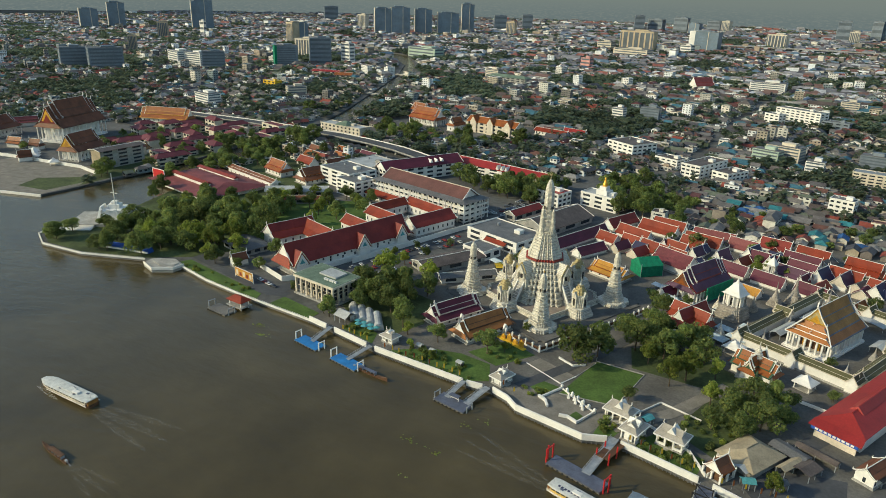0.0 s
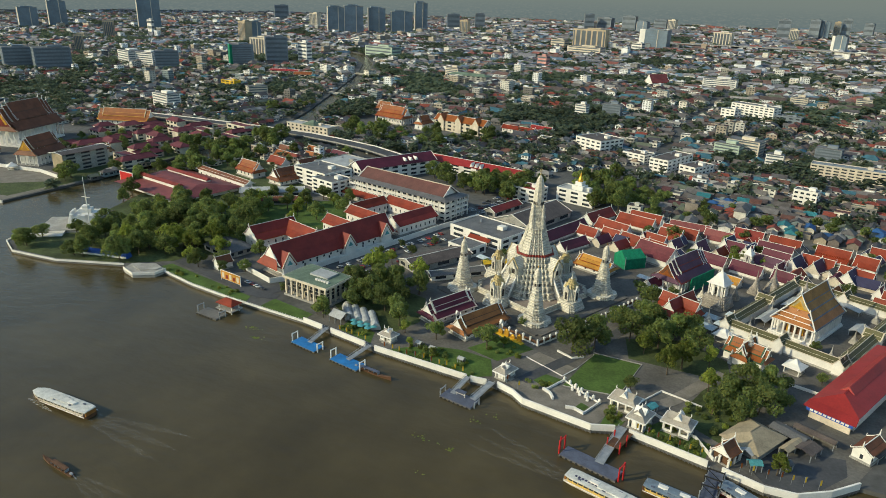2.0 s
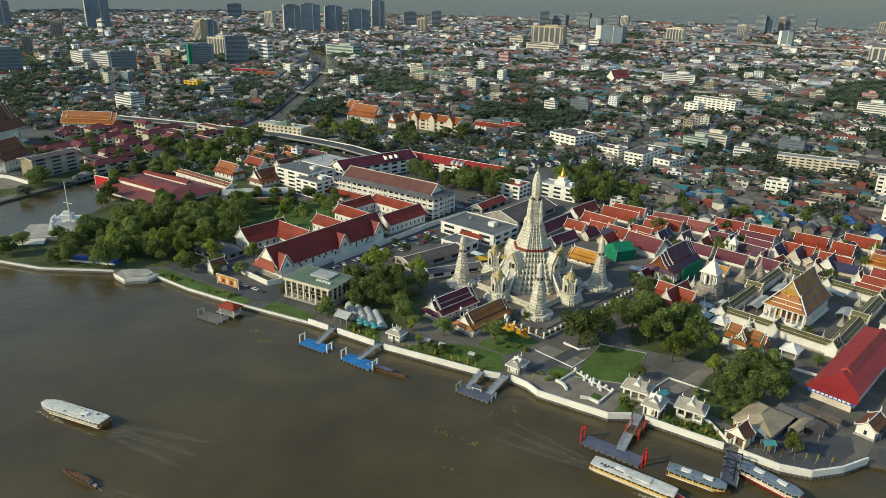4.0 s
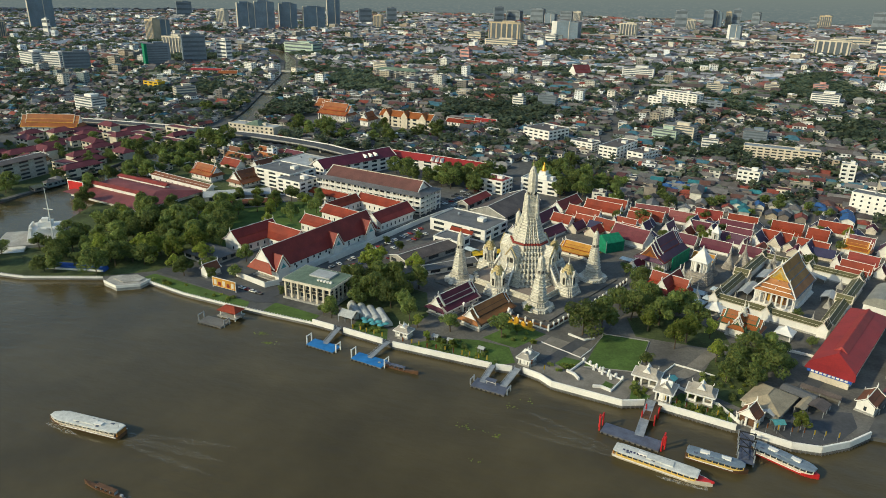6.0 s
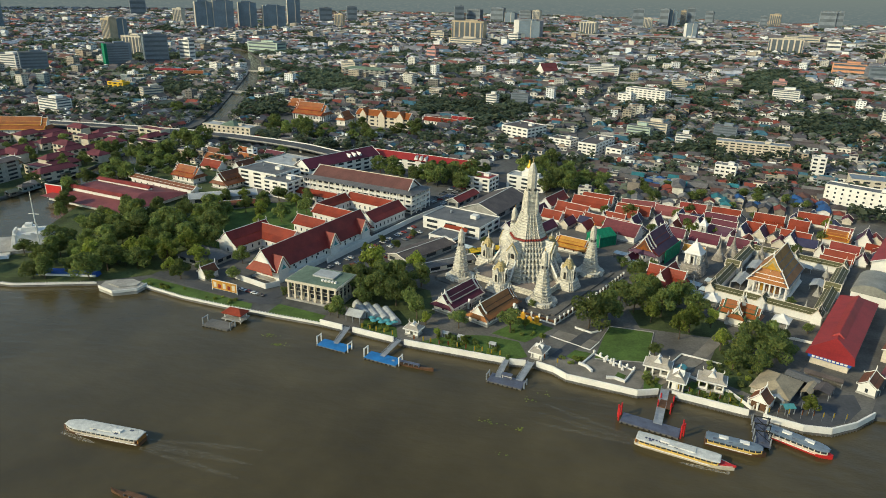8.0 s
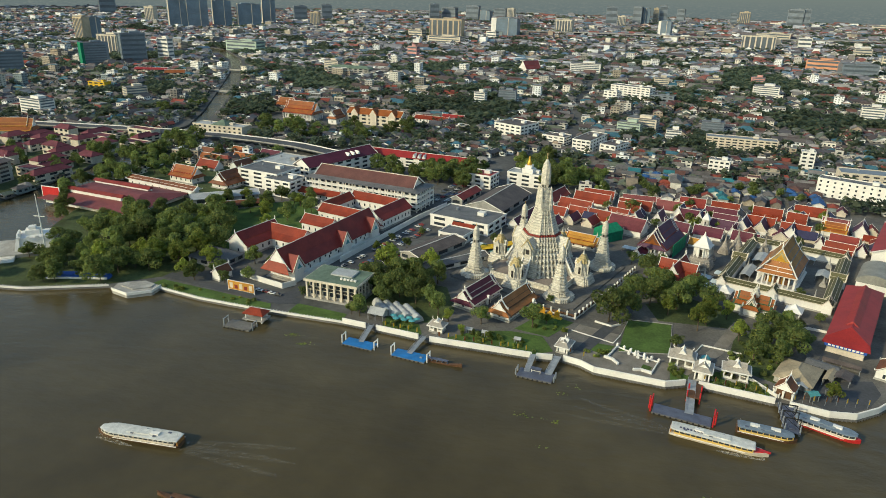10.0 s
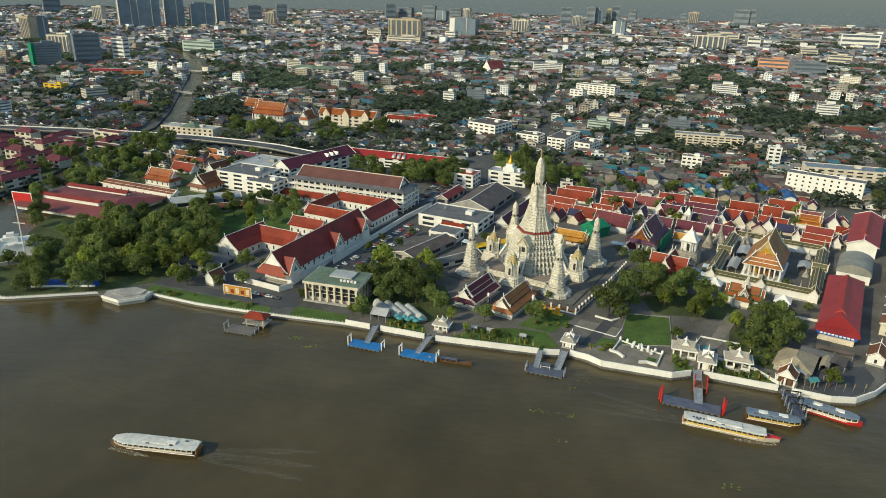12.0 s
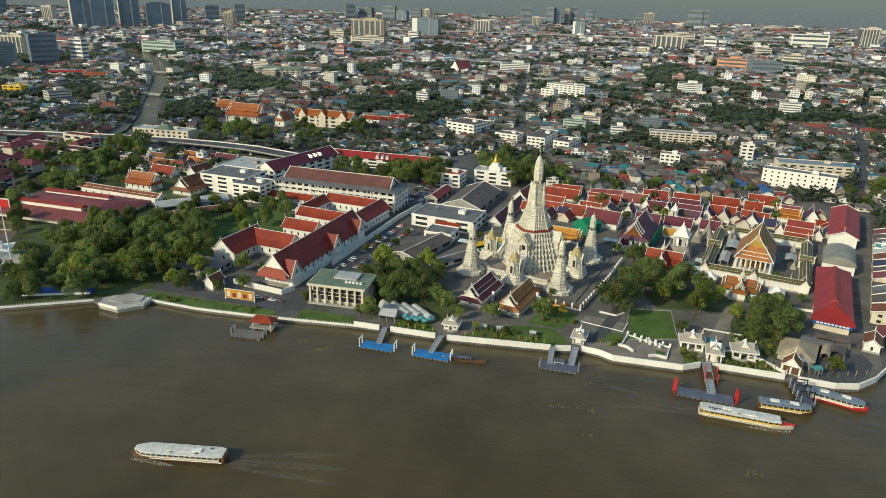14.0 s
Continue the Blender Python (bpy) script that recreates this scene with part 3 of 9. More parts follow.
def thai_hall(name, label, x, y, turn, length, width, wall, top, roof=RED_TILE, border=None, trim=WHITE, walls=WHITE, gable=WHITE, z=0.0,
              tiers=1, columns=0, windows=True, category="temple hall", group="", base=0.6, skirt=True, finial=1.6, step=1.0, carved=None, edge=1.0):
    """A hall under a steep tiled roof with its ridge along local x."""
    border = border or roof
    root = thing(name, x, y, z, turn, label, category, group)
    rise = top - wall
    hw, hl = width / 2, length / 2
    if base:
        part("plinth", Geo().box(0, 0, 0, length * 0.98, width * 0.96, base).box(0, 0, base, length * 0.94, width * 0.9, base * 0.5), CONCRETE if base < 1 else WHITE, root)
    inset = 0.72 if columns else 0.86
    part("wall", Geo().box(0, 0, base, length * (0.8 if columns else 0.92), width * inset, (wall - 0.25 if skirt else wall + rise * 0.06) - base), walls, root)
    split = 0.60 if skirt else 1.0
    yk, zk = hw * split, top - rise * (0.66 if skirt else 0.93)
    upper = [(0, top), (yk * 0.52, top - (top - zk) * 0.60), (yk, zk)]
    n = max(1, tiers)
    for k in range(n):
        h = hl * (1 - 0.17 * (n - 1 - k))
        drop = step * k
        prof = [(a, b - drop) for a, b in upper]
        if k == 0:
            gable_tier(root, -h, h, prof, roof, border, trim, finial=finial, edge=edge)
        else:
            inner = hl * (1 - 0.17 * (n - k)) - 0.2
            gable_tier(root, -h, -inner, prof, roof, border, trim, finial=finial * 0.8, edge=edge)
            gable_tier(root, inner, h, prof, roof, border, trim, finial=finial * 0.8, edge=edge)
        for s in (-1, 1):
            if k == n - 1 or True:
                pediment(root, s * (h - 0.5), s, yk * 0.94, zk - drop - 0.1, top - drop - 0.5, gable, carved)
    if skirt:
        d = step * (n - 1)
        low = [(yk - 0.4, zk - 0.5), (hw + 0.5, wall - 0.4)]
        gable_tier(root, -hl * 0.97, hl * 0.97, low, roof, border, trim, ends=False, edge=edge)
        for s in (-1, 1):  # hipped apron below the pediment
            xa, xb = s * (hl - 0.7), s * (hl + 1.0)
            g = Geo().slab([(xa, -yk, zk - d - 0.2), (xa, yk, zk - d - 0.2), (xb, hw + 0.3, wall - 0.5), (xb, -hw - 0.3, wall - 0.5)][::-s], 0.3)
            part("roof_apron", g, roof, root)
    if columns:
        col = shared("column", WHITE, lambda g: g.box(0, 0, base, 0.75, 0.75, wall - base - 0.2).box(0, 0, wall - 0.6, 1.0, 1.0, 0.35))
        nside = max(3, int(columns * length / width))
        for i in range(nside):
            for s in (-1, 1):
                part("column", col, None, root, at=pose(-hl * 0.95 + i * length * 0.95 / (nside - 1), s * (hw * 0.92), 0))
        for i in range(1, columns - 1):
            for s in (-1, 1):
                part("column", col, None, root, at=pose(s * hl * 0.95, -hw * 0.92 + i * width * 0.92 / (columns - 1), 0))
    if windows:
        nw = min(max(2, int(length / 5)), windows if windows > 1 else 9)
        wm = window_mesh(1.1, min(2.2, wall * 0.45))
        for i in range(nw):
            for s in (-1, 1):
                px = -length * 0.40 + i * length * 0.8 / (nw - 1)
                part("window", wm, None, root, at=pose(px, s * width * inset / 2, base + wall * 0.28))
        for s in (-1, 1):
            part("window", wm, None, root, at=pose(s * length * (0.4 if columns else 0.46), 0, base + wall * 0.2, 0, 0, 90))
    return root


def facade_windows(root, w, d, h, floors, gap, wmat=None, ww=None, faces="fblr", wh=None, z0=0.0, slim=False, most=0):
    """Windows floor by floor on the named sides: front, back, left, right."""
    fh = h / floors
    ww = ww or gap * 0.55
    for f in faces:
        run = w if f in "fb" else d
        n = min(max(1, int(run / gap)), most or (8 if run > 60 else 3))
        wm = window_mesh(ww if slim or most else max(ww, run / n * 0.58), wh or fh * 0.48, wmat)
        for k in range(floors):
            for i in range(n):
                o = -run / 2 + run * (i + 0.5) / n
                zz = z0 + k * fh + fh * 0.32
                m = {"f": pose(o, -d / 2, zz), "b": pose(o, d / 2, zz), "l": pose(-w / 2, o, zz, 0, 0, 90), "r": pose(w / 2, o, zz, 0, 0, 90)}[f]
                part("window", wm, None, root, at=m)


def block(name, label, x, y, turn, w, d, h, floors=3, walls=WHITE, roof="flat", roof_mat=None, rise=4, gap=4.0, faces="flr", ledges=True,
          category="building", group="", overhang=0.8, ww=None, wmat=None, gable=None, clutter=True, wh=None, kind="", most=0):
    """A rendered building with floors, windows and a flat, gabled or hipped roof."""
    root = thing(name, x, y, 0, turn, label, category, group)
    part("wall", Geo().box(0, 0, -0.3, w, d, h + 0.3), walls, root)
    if faces:
        facade_windows(root, w, d, h, floors, gap, wmat, ww, faces, wh, most=most)
    if ledges:
        for k in range(1, floors + 1):
            part("ledge", Geo().box(0, 0, h * k / floors - 0.25, w + 0.7, d + 0.7, 0.28), walls, root)
    roof_mat = roof_mat or GREY_SHEET
    o = overhang
    if roof == "flat":
        g = Geo()
        for a, b, sx, sy in ((0, d / 2, w + 0.2, 0.3), (0, -d / 2, w + 0.2, 0.3), (w / 2, 0, 0.3, d), (-w / 2, 0, 0.3, d)):
            g.box(a, b, h, sx, sy, 0.9)
        part("parapet", g, walls, root)
        part("roof_deck", Geo().box(0, 0, h + 0.03, w - 0.4, d - 0.4, 0.15), roof_mat, root)
        if clutter:
            part("stair_head", Geo().box(w * 0.2, d * 0.1, h + 0.15, min(5, w * 0.3), min(5, d * 0.4), 2.6), walls, root)
            part("water_tank", Geo().tube(-w * 0.25, d * 0.15, h + 0.15, 0.9, 0.9, 1.8), STEEL, root)
    else:
        hx = w / 2 + o if roof == "gable" else max(0.5, w / 2 - d / 2 * 0.8)
        ex, ey = w / 2 + o, d / 2 + o
        z0, z1 = h - 0.1, h + rise
        for s in (-1, 1):
            part("roof_slope", Geo().slab([(-hx, 0, z1), (hx, 0, z1), (ex, s * ey, z0), (-ex, s * ey, z0)][::s], 0.25), roof_mat, root)
            if roof == "hip":
                part("roof_hip", Geo().slab([(s * hx, 0, z1), (s * ex, ey, z0), (s * ex, -ey, z0)][::-s], 0.25), roof_mat, root)
            else:
                pediment(root, s * (w / 2 - 0.05), s, d / 2, h, z1 - 0.5, gable or walls)
                g = Geo()
                for q in (-1, 1):
                    g.beam((s * ex, 0, z1 + 0.1), (s * ex, q * ey, z0 + 0.1), 0.3, 0.5)
                part("bargeboard", g, WHITE, root)
        part("ridge", Geo().beam((-hx, 0, z1 + 0.05), (hx, 0, z1 + 0.05), 0.4, 0.35), WHITE if roof == "gable" else roof_mat, root)
    return root


# trees
def leaf_cloud(rng, blobs, count, size):
    g = Geo()
    for _ in range(count):
        c, r = blobs[rng.randrange(len(blobs))]
        while True:
            d = Vector((rng.uniform(-1, 1), rng.uniform(-1, 1), rng.uniform(-1, 1)))
            if 0.1 < d.length < 1:
                break
        d.normalize()
        p = Vector(c) + Vector((d.x * r[0], d.y * r[1], d.z * r[2])) * rng.uniform(0.72, 1.08)
        a = Vector((rng.uniform(-1, 1), rng.uniform(-1, 1), rng.uniform(-0.6, 0.6)))
        a = (a - d * a.dot(d) * 0.6).normalized()
        b = a.cross(d + Vector((rng.uniform(-0.5, 0.5), rng.uniform(-0.5, 0.5), rng.uniform(-0.3, 0.6)))).normalized()
        s = size * rng.uniform(0.6, 1.35)
        t = d * s * 0.35
        g.add([p - a * s, p - b * s * 0.7 + t, p + a * s, p + b * s * 0.7 + t * 0.4], [(0, 1, 2), (0, 2, 3)])
    return g


def tree_meshes(seed, height, spread, count, mat, leaf=0.6, bare=0.3):
    rng = random.Random(seed)
    tr = Geo()
    lean = (rng.uniform(-0.6, 0.6), rng.uniform(-0.6, 0.6))
    tr.loft([[(lean[0] * k + r * math.cos(a), lean[1] * k + r * math.sin(a), height * k * 0.6) for a in (0, 1.05, 2.1, 3.14, 4.19, 5.24)] for k, r in ((0, 0.42), (0.2, 0.3), (0.6, 0.24), (1, 0.1))])
    blobs = []
    nb = rng.randint(8, 11)
    for i in range(nb):
        a = 6.283 * i / nb * 2.4 + rng.uniform(-0.4, 0.4)
        q = rng.uniform(0.25, 0.75) * spread
        zc = height * rng.uniform(bare + 0.16, 0.84)
        q *= 1.15 - abs(zc / height - 0.55)
        r = spread * rng.uniform(0.28, 0.46)
        c = (lean[0] + q * math.cos(a), lean[1] + q * math.sin(a), zc)
        blobs.append((c, (r, r, r * rng.uniform(0.6, 0.85))))
        tr.beam((lean[0] * 0.5, lean[1] * 0.5, height * 0.3), c, 0.16, 0.16)
    blobs.append(((lean[0], lean[1], height * 0.82), (spread * 0.42, spread * 0.42, height * 0.17)))
    blobs.append(((lean[0], lean[1], height * 0.6), (spread * 0.62, spread * 0.62, height * 0.24)))
    return tr.mesh("trunk", BARK), leaf_cloud(rng, blobs, count, leaf).mesh("crown", mat)


TREES = [tree_meshes(11 + i, h, s, n, m, lf, br) for i, (h, s, n, m, lf, br) in enumerate((
    (11, 5.6, 1450, LEAF, 0.50, 0.2), (13, 6.6, 1700, LEAF, 0.54, 0.2), (9, 4.4, 1100, LEAF, 0.45, 0.18), (12, 5.0, 1300, LEAF_BRIGHT, 0.48, 0.22),
    (15, 8.0, 2050, LEAF, 0.58, 0.18), (8, 3.6, 850, LEAF_BRIGHT, 0.4, 0.2), (10, 6.0, 1250, LEAF, 0.5, 0.22)))]
TREE_LABELS = ("broad dark green tree beside paving", "large dark green rain tree with rounded crown", "medium dark green garden tree", "light green leafy tree with loose crown",
               "very broad spreading shade tree, dark green", "small bright green ornamental tree", "low wide dark green tree")


def tree(x, y, kind, scale=1.0, z=0.0, group="trees of the precinct"):
    tr, cr = TREES[kind]
    rng = random.Random(int(x * 31 + y * 17))
    ob = thing(("shade_tree", "rain_tree", "garden_tree", "leafy_tree", "spreading_tree", "ornamental_tree", "wide_tree")[kind], x, y, z, rng.uniform(0, 360), TREE_LABELS[kind], "tree", group)
    ob.scale = (scale * rng.uniform(0.92, 1.08), scale * rng.uniform(0.92, 1.08), scale * rng.uniform(1.0, 1.25))
    part("trunk", tr, None, ob)
    part("crown", cr, None, ob)
    return ob


def inside(p, poly):
    x, y = p
    hit = False
    for (x0, y0), (x1, y1) in zip(poly, poly[1:] + poly[:1]):
        if (y0 > y) != (y1 > y) and x < (x1 - x0) * (y - y0) / (y1 - y0) + x0:
            hit = not hit
    return hit


def grove(poly, count, kinds, seed, lo=0.7, hi=1.15, gap=5.0, group="trees of the precinct"):
    rng = random.Random(seed)
    xs, ys = [p[0] for p in poly], [p[1] for p in poly]
    done, tries = [], 0
    while len(done) < count and tries < count * 40:
        tries += 1
        p = (rng.uniform(min(xs), max(xs)), rng.uniform(min(ys), max(ys)))
        if inside(p, poly) and all((p[0] - q[0]) ** 2 + (p[1] - q[1]) ** 2 > gap * gap for q in done):
            done.append(p)
            tree(p[0], p[1], rng.choice(kinds), rng.uniform(lo, hi), group=group)


# ---- the great tower and its satellites ----
AXIS = -27.3


def redent(hw, notch=0.16, steps=2):
    """A square with stepped corners."""
    q = []
    n = hw * notch
    edge = hw - n * steps
    for i in range(steps + 1):
        q.append((hw - n * i, edge + n * i))
        if i < steps:
            q.append((hw - n * (i + 1), edge + n * i))
    out = []
    for k in range(4):
        for x, y in q:
            for _ in range(k):
                x, y = -y, x
            out.append((x, y))
    return out


def tower_rings(profile, notch=0.16, steps=2):
    return [[(x, y, z) for x, y in redent(h, notch, steps)] for z, h in profile]


def stepped(z0, z1, h0, h1, n, lip=0.35, bow=1.0):
    """Moulded courses between two heights, each with a small cornice."""
    out = []
    for i in range(n):
        a, b = (i / n) ** bow, ((i + 1) / n) ** bow
        za, zb = z0 + (z1 - z0) * i / n, z0 + (z1 - z0) * (i + 1) / n
        ha, hb = h0 + (h1 - h0) * a, h0 + (h1 - h0) * b
        out += [(za, ha), (za + (zb - za) * 0.62, ha * 0.35 + hb * 0.65), (za + (zb - za) * 0.66, ha * 0.35 + hb * 0.65 + lip), (za + (zb - za) * 0.92, ha * 0.25 + hb * 0.75 + lip)]
    return out


def tower(root):
    CUT = dict(notch=0.105, steps=6)
    part("base", Geo().loft(tower_rings(stepped(0, 3.4, 20.6, 18.8, 3, 0.4), **CUT)), PORCELAIN, root)
    part("lower_body", Geo().loft(tower_rings(stepped(3.4, 25.0, 17.8, 10.0, 7, 1.1, 0.9), **CUT)), PORCELAIN, root)
    part("red_band", Geo().loft(tower_rings([(25.0, 10.7), (26.0, 10.5)], **CUT)), DEEP_RED_TILE, root, "narrow dull red frieze")
    part("upper_body", Geo().loft(tower_rings(stepped(26.0, 40.0, 9.5, 4.6, 9, 0.55, 0.8), **CUT)), PORCELAIN, root)
    part("niche_storey", Geo().loft(tower_rings(stepped(40.0, 51.5, 4.3, 3.1, 8, 0.3, 1.0), **CUT)), PORCELAIN, root)
    part("spire", Geo().loft(tower_rings([(51.5, 3.1), (52.4, 3.1), (52.6, 2.35), (54, 2.45), (60, 2.5), (63.5, 2.3), (66, 1.8), (67.6, 1.2), (68.8, 0.6), (69.2, 0.25)], 0.13, 4)), PORCELAIN, root)
    g = Geo().lathe(0, 0, [(69, 0.3), (70, 0.5), (70.4, 0.2), (73.2, 0.08)], 6)
    for a in range(4):
        dx, dy = math.cos(a * 1.5708), math.sin(a * 1.5708)
        g.beam((0, 0, 70.6), (dx * 0.7, dy * 0.7, 71.4), 0.14, 0.14).beam((dx * 0.7, dy * 0.7, 71.4), (dx * 0.6, dy * 0.6, 72.6), 0.12, 0.12)
    part("finial", g, TARNISHED, root, "gilded trident finial")
    # supporting figures on the stepped corners, darker blocks between them as painted niche shade
    fig = shared("pilaster", PORCELAIN, lambda g: g.box(0, 0, 0, 0.9, 0.9, 1.5, taper=0.75).box(0, 0, 1.5, 1.25, 1.25, 0.45))
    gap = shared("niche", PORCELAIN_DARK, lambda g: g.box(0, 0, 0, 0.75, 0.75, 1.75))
    for i in range(7):
        z = 3.55 + i * 21.6 / 7
        h = 17.8 - 7.8 * ((i + 0.25) / 7) ** 0.9 + 0.2
        step = h * 0.105
        for k in range(4):
            at = pose(0, 0, 0, 0, 0, 90 * k)
            for j in range(7):
                x, y = h - step * j, h - step * 6 + step * j
                part("pilaster", fig, None, root, at=at @ pose(x, y, z))
                if j < 6:
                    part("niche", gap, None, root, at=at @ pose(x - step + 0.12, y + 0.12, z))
    # near-black blocks paint the shaded arcade of small niches under the spire
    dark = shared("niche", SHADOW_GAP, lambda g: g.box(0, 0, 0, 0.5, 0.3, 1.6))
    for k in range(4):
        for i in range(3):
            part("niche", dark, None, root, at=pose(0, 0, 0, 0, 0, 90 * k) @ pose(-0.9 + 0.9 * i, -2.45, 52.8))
    # courses of small pilasters on the upper storeys
    slim = shared("pilaster", PORCELAIN, lambda g: g.box(0, 0, 0, 0.55, 0.55, 1.0, taper=0.8))
    for i in range(9):
        h = 9.5 - 4.9 * ((i + 0.3) / 9) ** 0.8 + 0.15
        for k in range(4):
            for j in (0, 2, 4, 6):
                part("pilaster", slim, None, root, at=pose(0, 0, 0, 0, 0, 90 * k) @ pose(h - h * 0.105 * j, h - h * 0.105 * (6 - j), 26.1 + i * 14 / 9))
    # stair ramps and porches on the four sides
    stair = shared("stair", CONCRETE, lambda g: g.loft([[(-2.0, -23, 0), (2.0, -23, 0), (2.0, -10, 0), (-2.0, -10, 0)], [(-2.0, -14.4, 15), (2.0, -14.4, 15), (2.0, -10, 15), (-2.0, -10, 15)]]))
    rail = shared("balustrade", WHITE, lambda g: g.beam((0, -23.2, 0.6), (0, -14.5, 15.6), 0.6, 1.1))
    step = shared("step", WHITE, lambda g: g.box(0, 0, 0, 4.0, 0.5, 0.18))
    for k in range(4):
        at = pose(0, 0, 0, 0, 0, 90 * k)
        at = at @ pose(0, -1.4, 0)
        st = part("stair", stair, None, root, "steep stair ramp", at)
        for i in range(10):
            part("step", step, None, st, at=pose(0, -22.6 + 0.82 * i, 1.0 + 1.4 * i))
        for s in (-1, 1):
            part("balustrade", rail, None, root, at=at @ pose(s * 2.4, 0, 0))
        g = Geo().box(0, -12.6, 10, 7.6, 6.0, 5.2).box(0, -12.6, 15, 6.8, 5.6, 4.6).box(0, -12.6, 15, 8.0, 6.4, 0.6).box(0, -12.6, 19.3, 7.6, 6.2, 0.5)
        porch = part("porch", g, PORCELAIN, root, "", at)
        g = Geo().loft([[(-3.8, -16.0, 19.6), (3.8, -16.0, 19.6), (3.8, -8, 19.6), (-3.8, -8, 19.6)], [(-0.2, -15.6, 25), (0.2, -15.6, 25), (0.2, -7, 25), (-0.2, -7, 25)]])
        part("gable_roof", g, PORCELAIN, porch)
        g = Geo().loft([[(-3.0, -17.2, 19.2), (3.0, -17.2, 19.2), (3.0, -12, 19.2), (-3.0, -12, 19.2)], [(-0.15, -17.0, 23.6), (0.15, -17.0, 23.6), (0.15, -12, 23.6), (-0.15, -12, 23.6)]])
        part("gable_roof", g, PORCELAIN, porch)
        for s in (-2.4, 2.4):
            part("column", Geo().box(s, -16.4, 15, 0.7, 0.7, 4.4), PORCELAIN, porch)
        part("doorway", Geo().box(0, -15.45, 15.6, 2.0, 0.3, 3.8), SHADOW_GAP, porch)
        part("porch_roof", Geo().beam((0, -16.1, 25.2), (-4.0, -16.1, 19.5), 0.4, 0.5).beam((0, -16.1, 25.2), (4.0, -16.1, 19.5), 0.4, 0.5), TARNISHED, porch, "tarnished gable edging")
        g = Geo().loft([[(x, y - 3.9, z) for x, y in redent(h, 0.2)] for z, h in ((38, 1.6), (45.5, 1.2), (46.5, 1.2), (48.5, 0.85), (51, 0.78), (52.4, 0.45), (53.4, 0.1))])
        part("turret", g, PORCELAIN, root, "", at @ pose(0, 1.4, 0))


root = thing("temple_tower", 0, 0, 0.6, AXIS, "towering white porcelain-clad temple spire with stepped tiers", "temple tower")
tower(root)


def satellite(root):
    part("platform", Geo().loft(tower_rings(stepped(0, 2.2, 7.6, 7.0, 2, 0.3), 0.12, 3)), PORCELAIN, root)
    part("base", Geo().loft(tower_rings(stepped(2.2, 4.8, 5.4, 4.5, 3, 0.4), 0.12, 4)), PORCELAIN, root)
    part("body", Geo().loft(tower_rings(stepped(4.8, 20.3, 4.0, 1.7, 9, 0.42, 1.0), 0.12, 4)), PORCELAIN, root)
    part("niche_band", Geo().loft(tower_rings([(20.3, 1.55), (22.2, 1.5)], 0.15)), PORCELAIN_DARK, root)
    part("spire", Geo().loft(tower_rings([(22.2, 1.9), (22.6, 1.9), (22.7, 1.6), (26, 1.65), (28.4, 1.35), (29.8, 0.75), (30.5, 0.15)], 0.2)), PORCELAIN, root)
    part("finial", Geo().lathe(0, 0, [(30.2, 0.15), (30.8, 0.25), (32.2, 0.04)], 6), GOLD, root, "small gilded finial")
    gap = shared("niche", SHADOW_GAP, lambda g: g.box(0, 0, 0, 0.8, 0.2, 1.4))
    for k in range(4):
        part("niche", gap, None, root, at=pose(0, 0, 0, 0, 0, 90 * k) @ pose(0, -1.55, 20.5))
        part("stair_block", Geo().loft([[(-1.5, -8.6, 0), (1.5, -8.6, 0), (1.5, -6, 0), (-1.5, -6, 0)], [(-1.2, -7, 2.6), (1.2, -7, 2.6), (1.2, -6, 2.6), (-1.2, -6, 2.6)]]), PORCELAIN, root, "", pose(0, 0, 0, 0, 0, 90 * k))


sat = thing("satellite_tower", -38.1, -12.2, 0.5, AXIS, "slender white porcelain corner tower on stepped base", "temple tower", "corner towers")
satellite(sat)
for x, y in ((38.1, 12.2), (10.9, -36.9), (-11, 37.6)):
    copy_thing(sat, pose(x, y, 0.5, 0, 0, AXIS))


def shrine(root):
    part("base", Geo().loft(tower_rings(stepped(0, 5.4, 6.6, 4.6, 4, 0.35), 0.14)), PORCELAIN, root)
    part("cella", Geo().loft(tower_rings([(5.4, 3.4), (12.6, 3.1)], 0.18)), PORCELAIN, root)
    for k in range(4):
        at = pose(0, 0, 0, 0, 0, 90 * k)
        p = part("porch", Geo().box(0, -3.6, 5.4, 2.8, 1.2, 6.2).loft([[(-1.9, -4.5, 11.4), (1.9, -4.5, 11.4), (1.9, -2.5, 11.4), (-1.9, -2.5, 11.4)], [(-0.1, -4.4, 14.2), (0.1, -4.4, 14.2), (0.1, -2.5, 14.2), (-0.1, -2.5, 14.2)]]), PORCELAIN, root, "", at)
        part("doorway", Geo().box(0, -4.22, 6.2, 1.3, 0.16, 4.2), SHADOW_GAP, p)
    part("roof", Geo().loft(tower_rings(stepped(12.6, 17.5, 3.5, 1.0, 4, 0.3, 0.8), 0.18)), TARNISHED, root, "tarnished gilt stepped roof")
    part("finial", Geo().lathe(0, 0, [(17.4, 0.9), (18.4, 0.5), (19.4, 0.28), (22.0, 0.05)], 8), PORCELAIN, root)


shr = thing("shrine", -13.6, -24.6, 0.5, AXIS, "white porcelain shrine with gilded stepped roof", "shrine", "mid-side shrines")
shrine(shr)
for x, y in ((24.6, -12.4), (13.6, 24.9), (-24.6, 12.7)):
    copy_thing(shr, pose(x, y, 0.5, 0, 0, AXIS))

g = Geo().prism([turned(x, y, AXIS) for x, y in redent(40, 0.06, 1)], -0.2, 0.6)
setting("temple_terrace", g, PAVING, "raised paved terrace below the towers", "terrace")

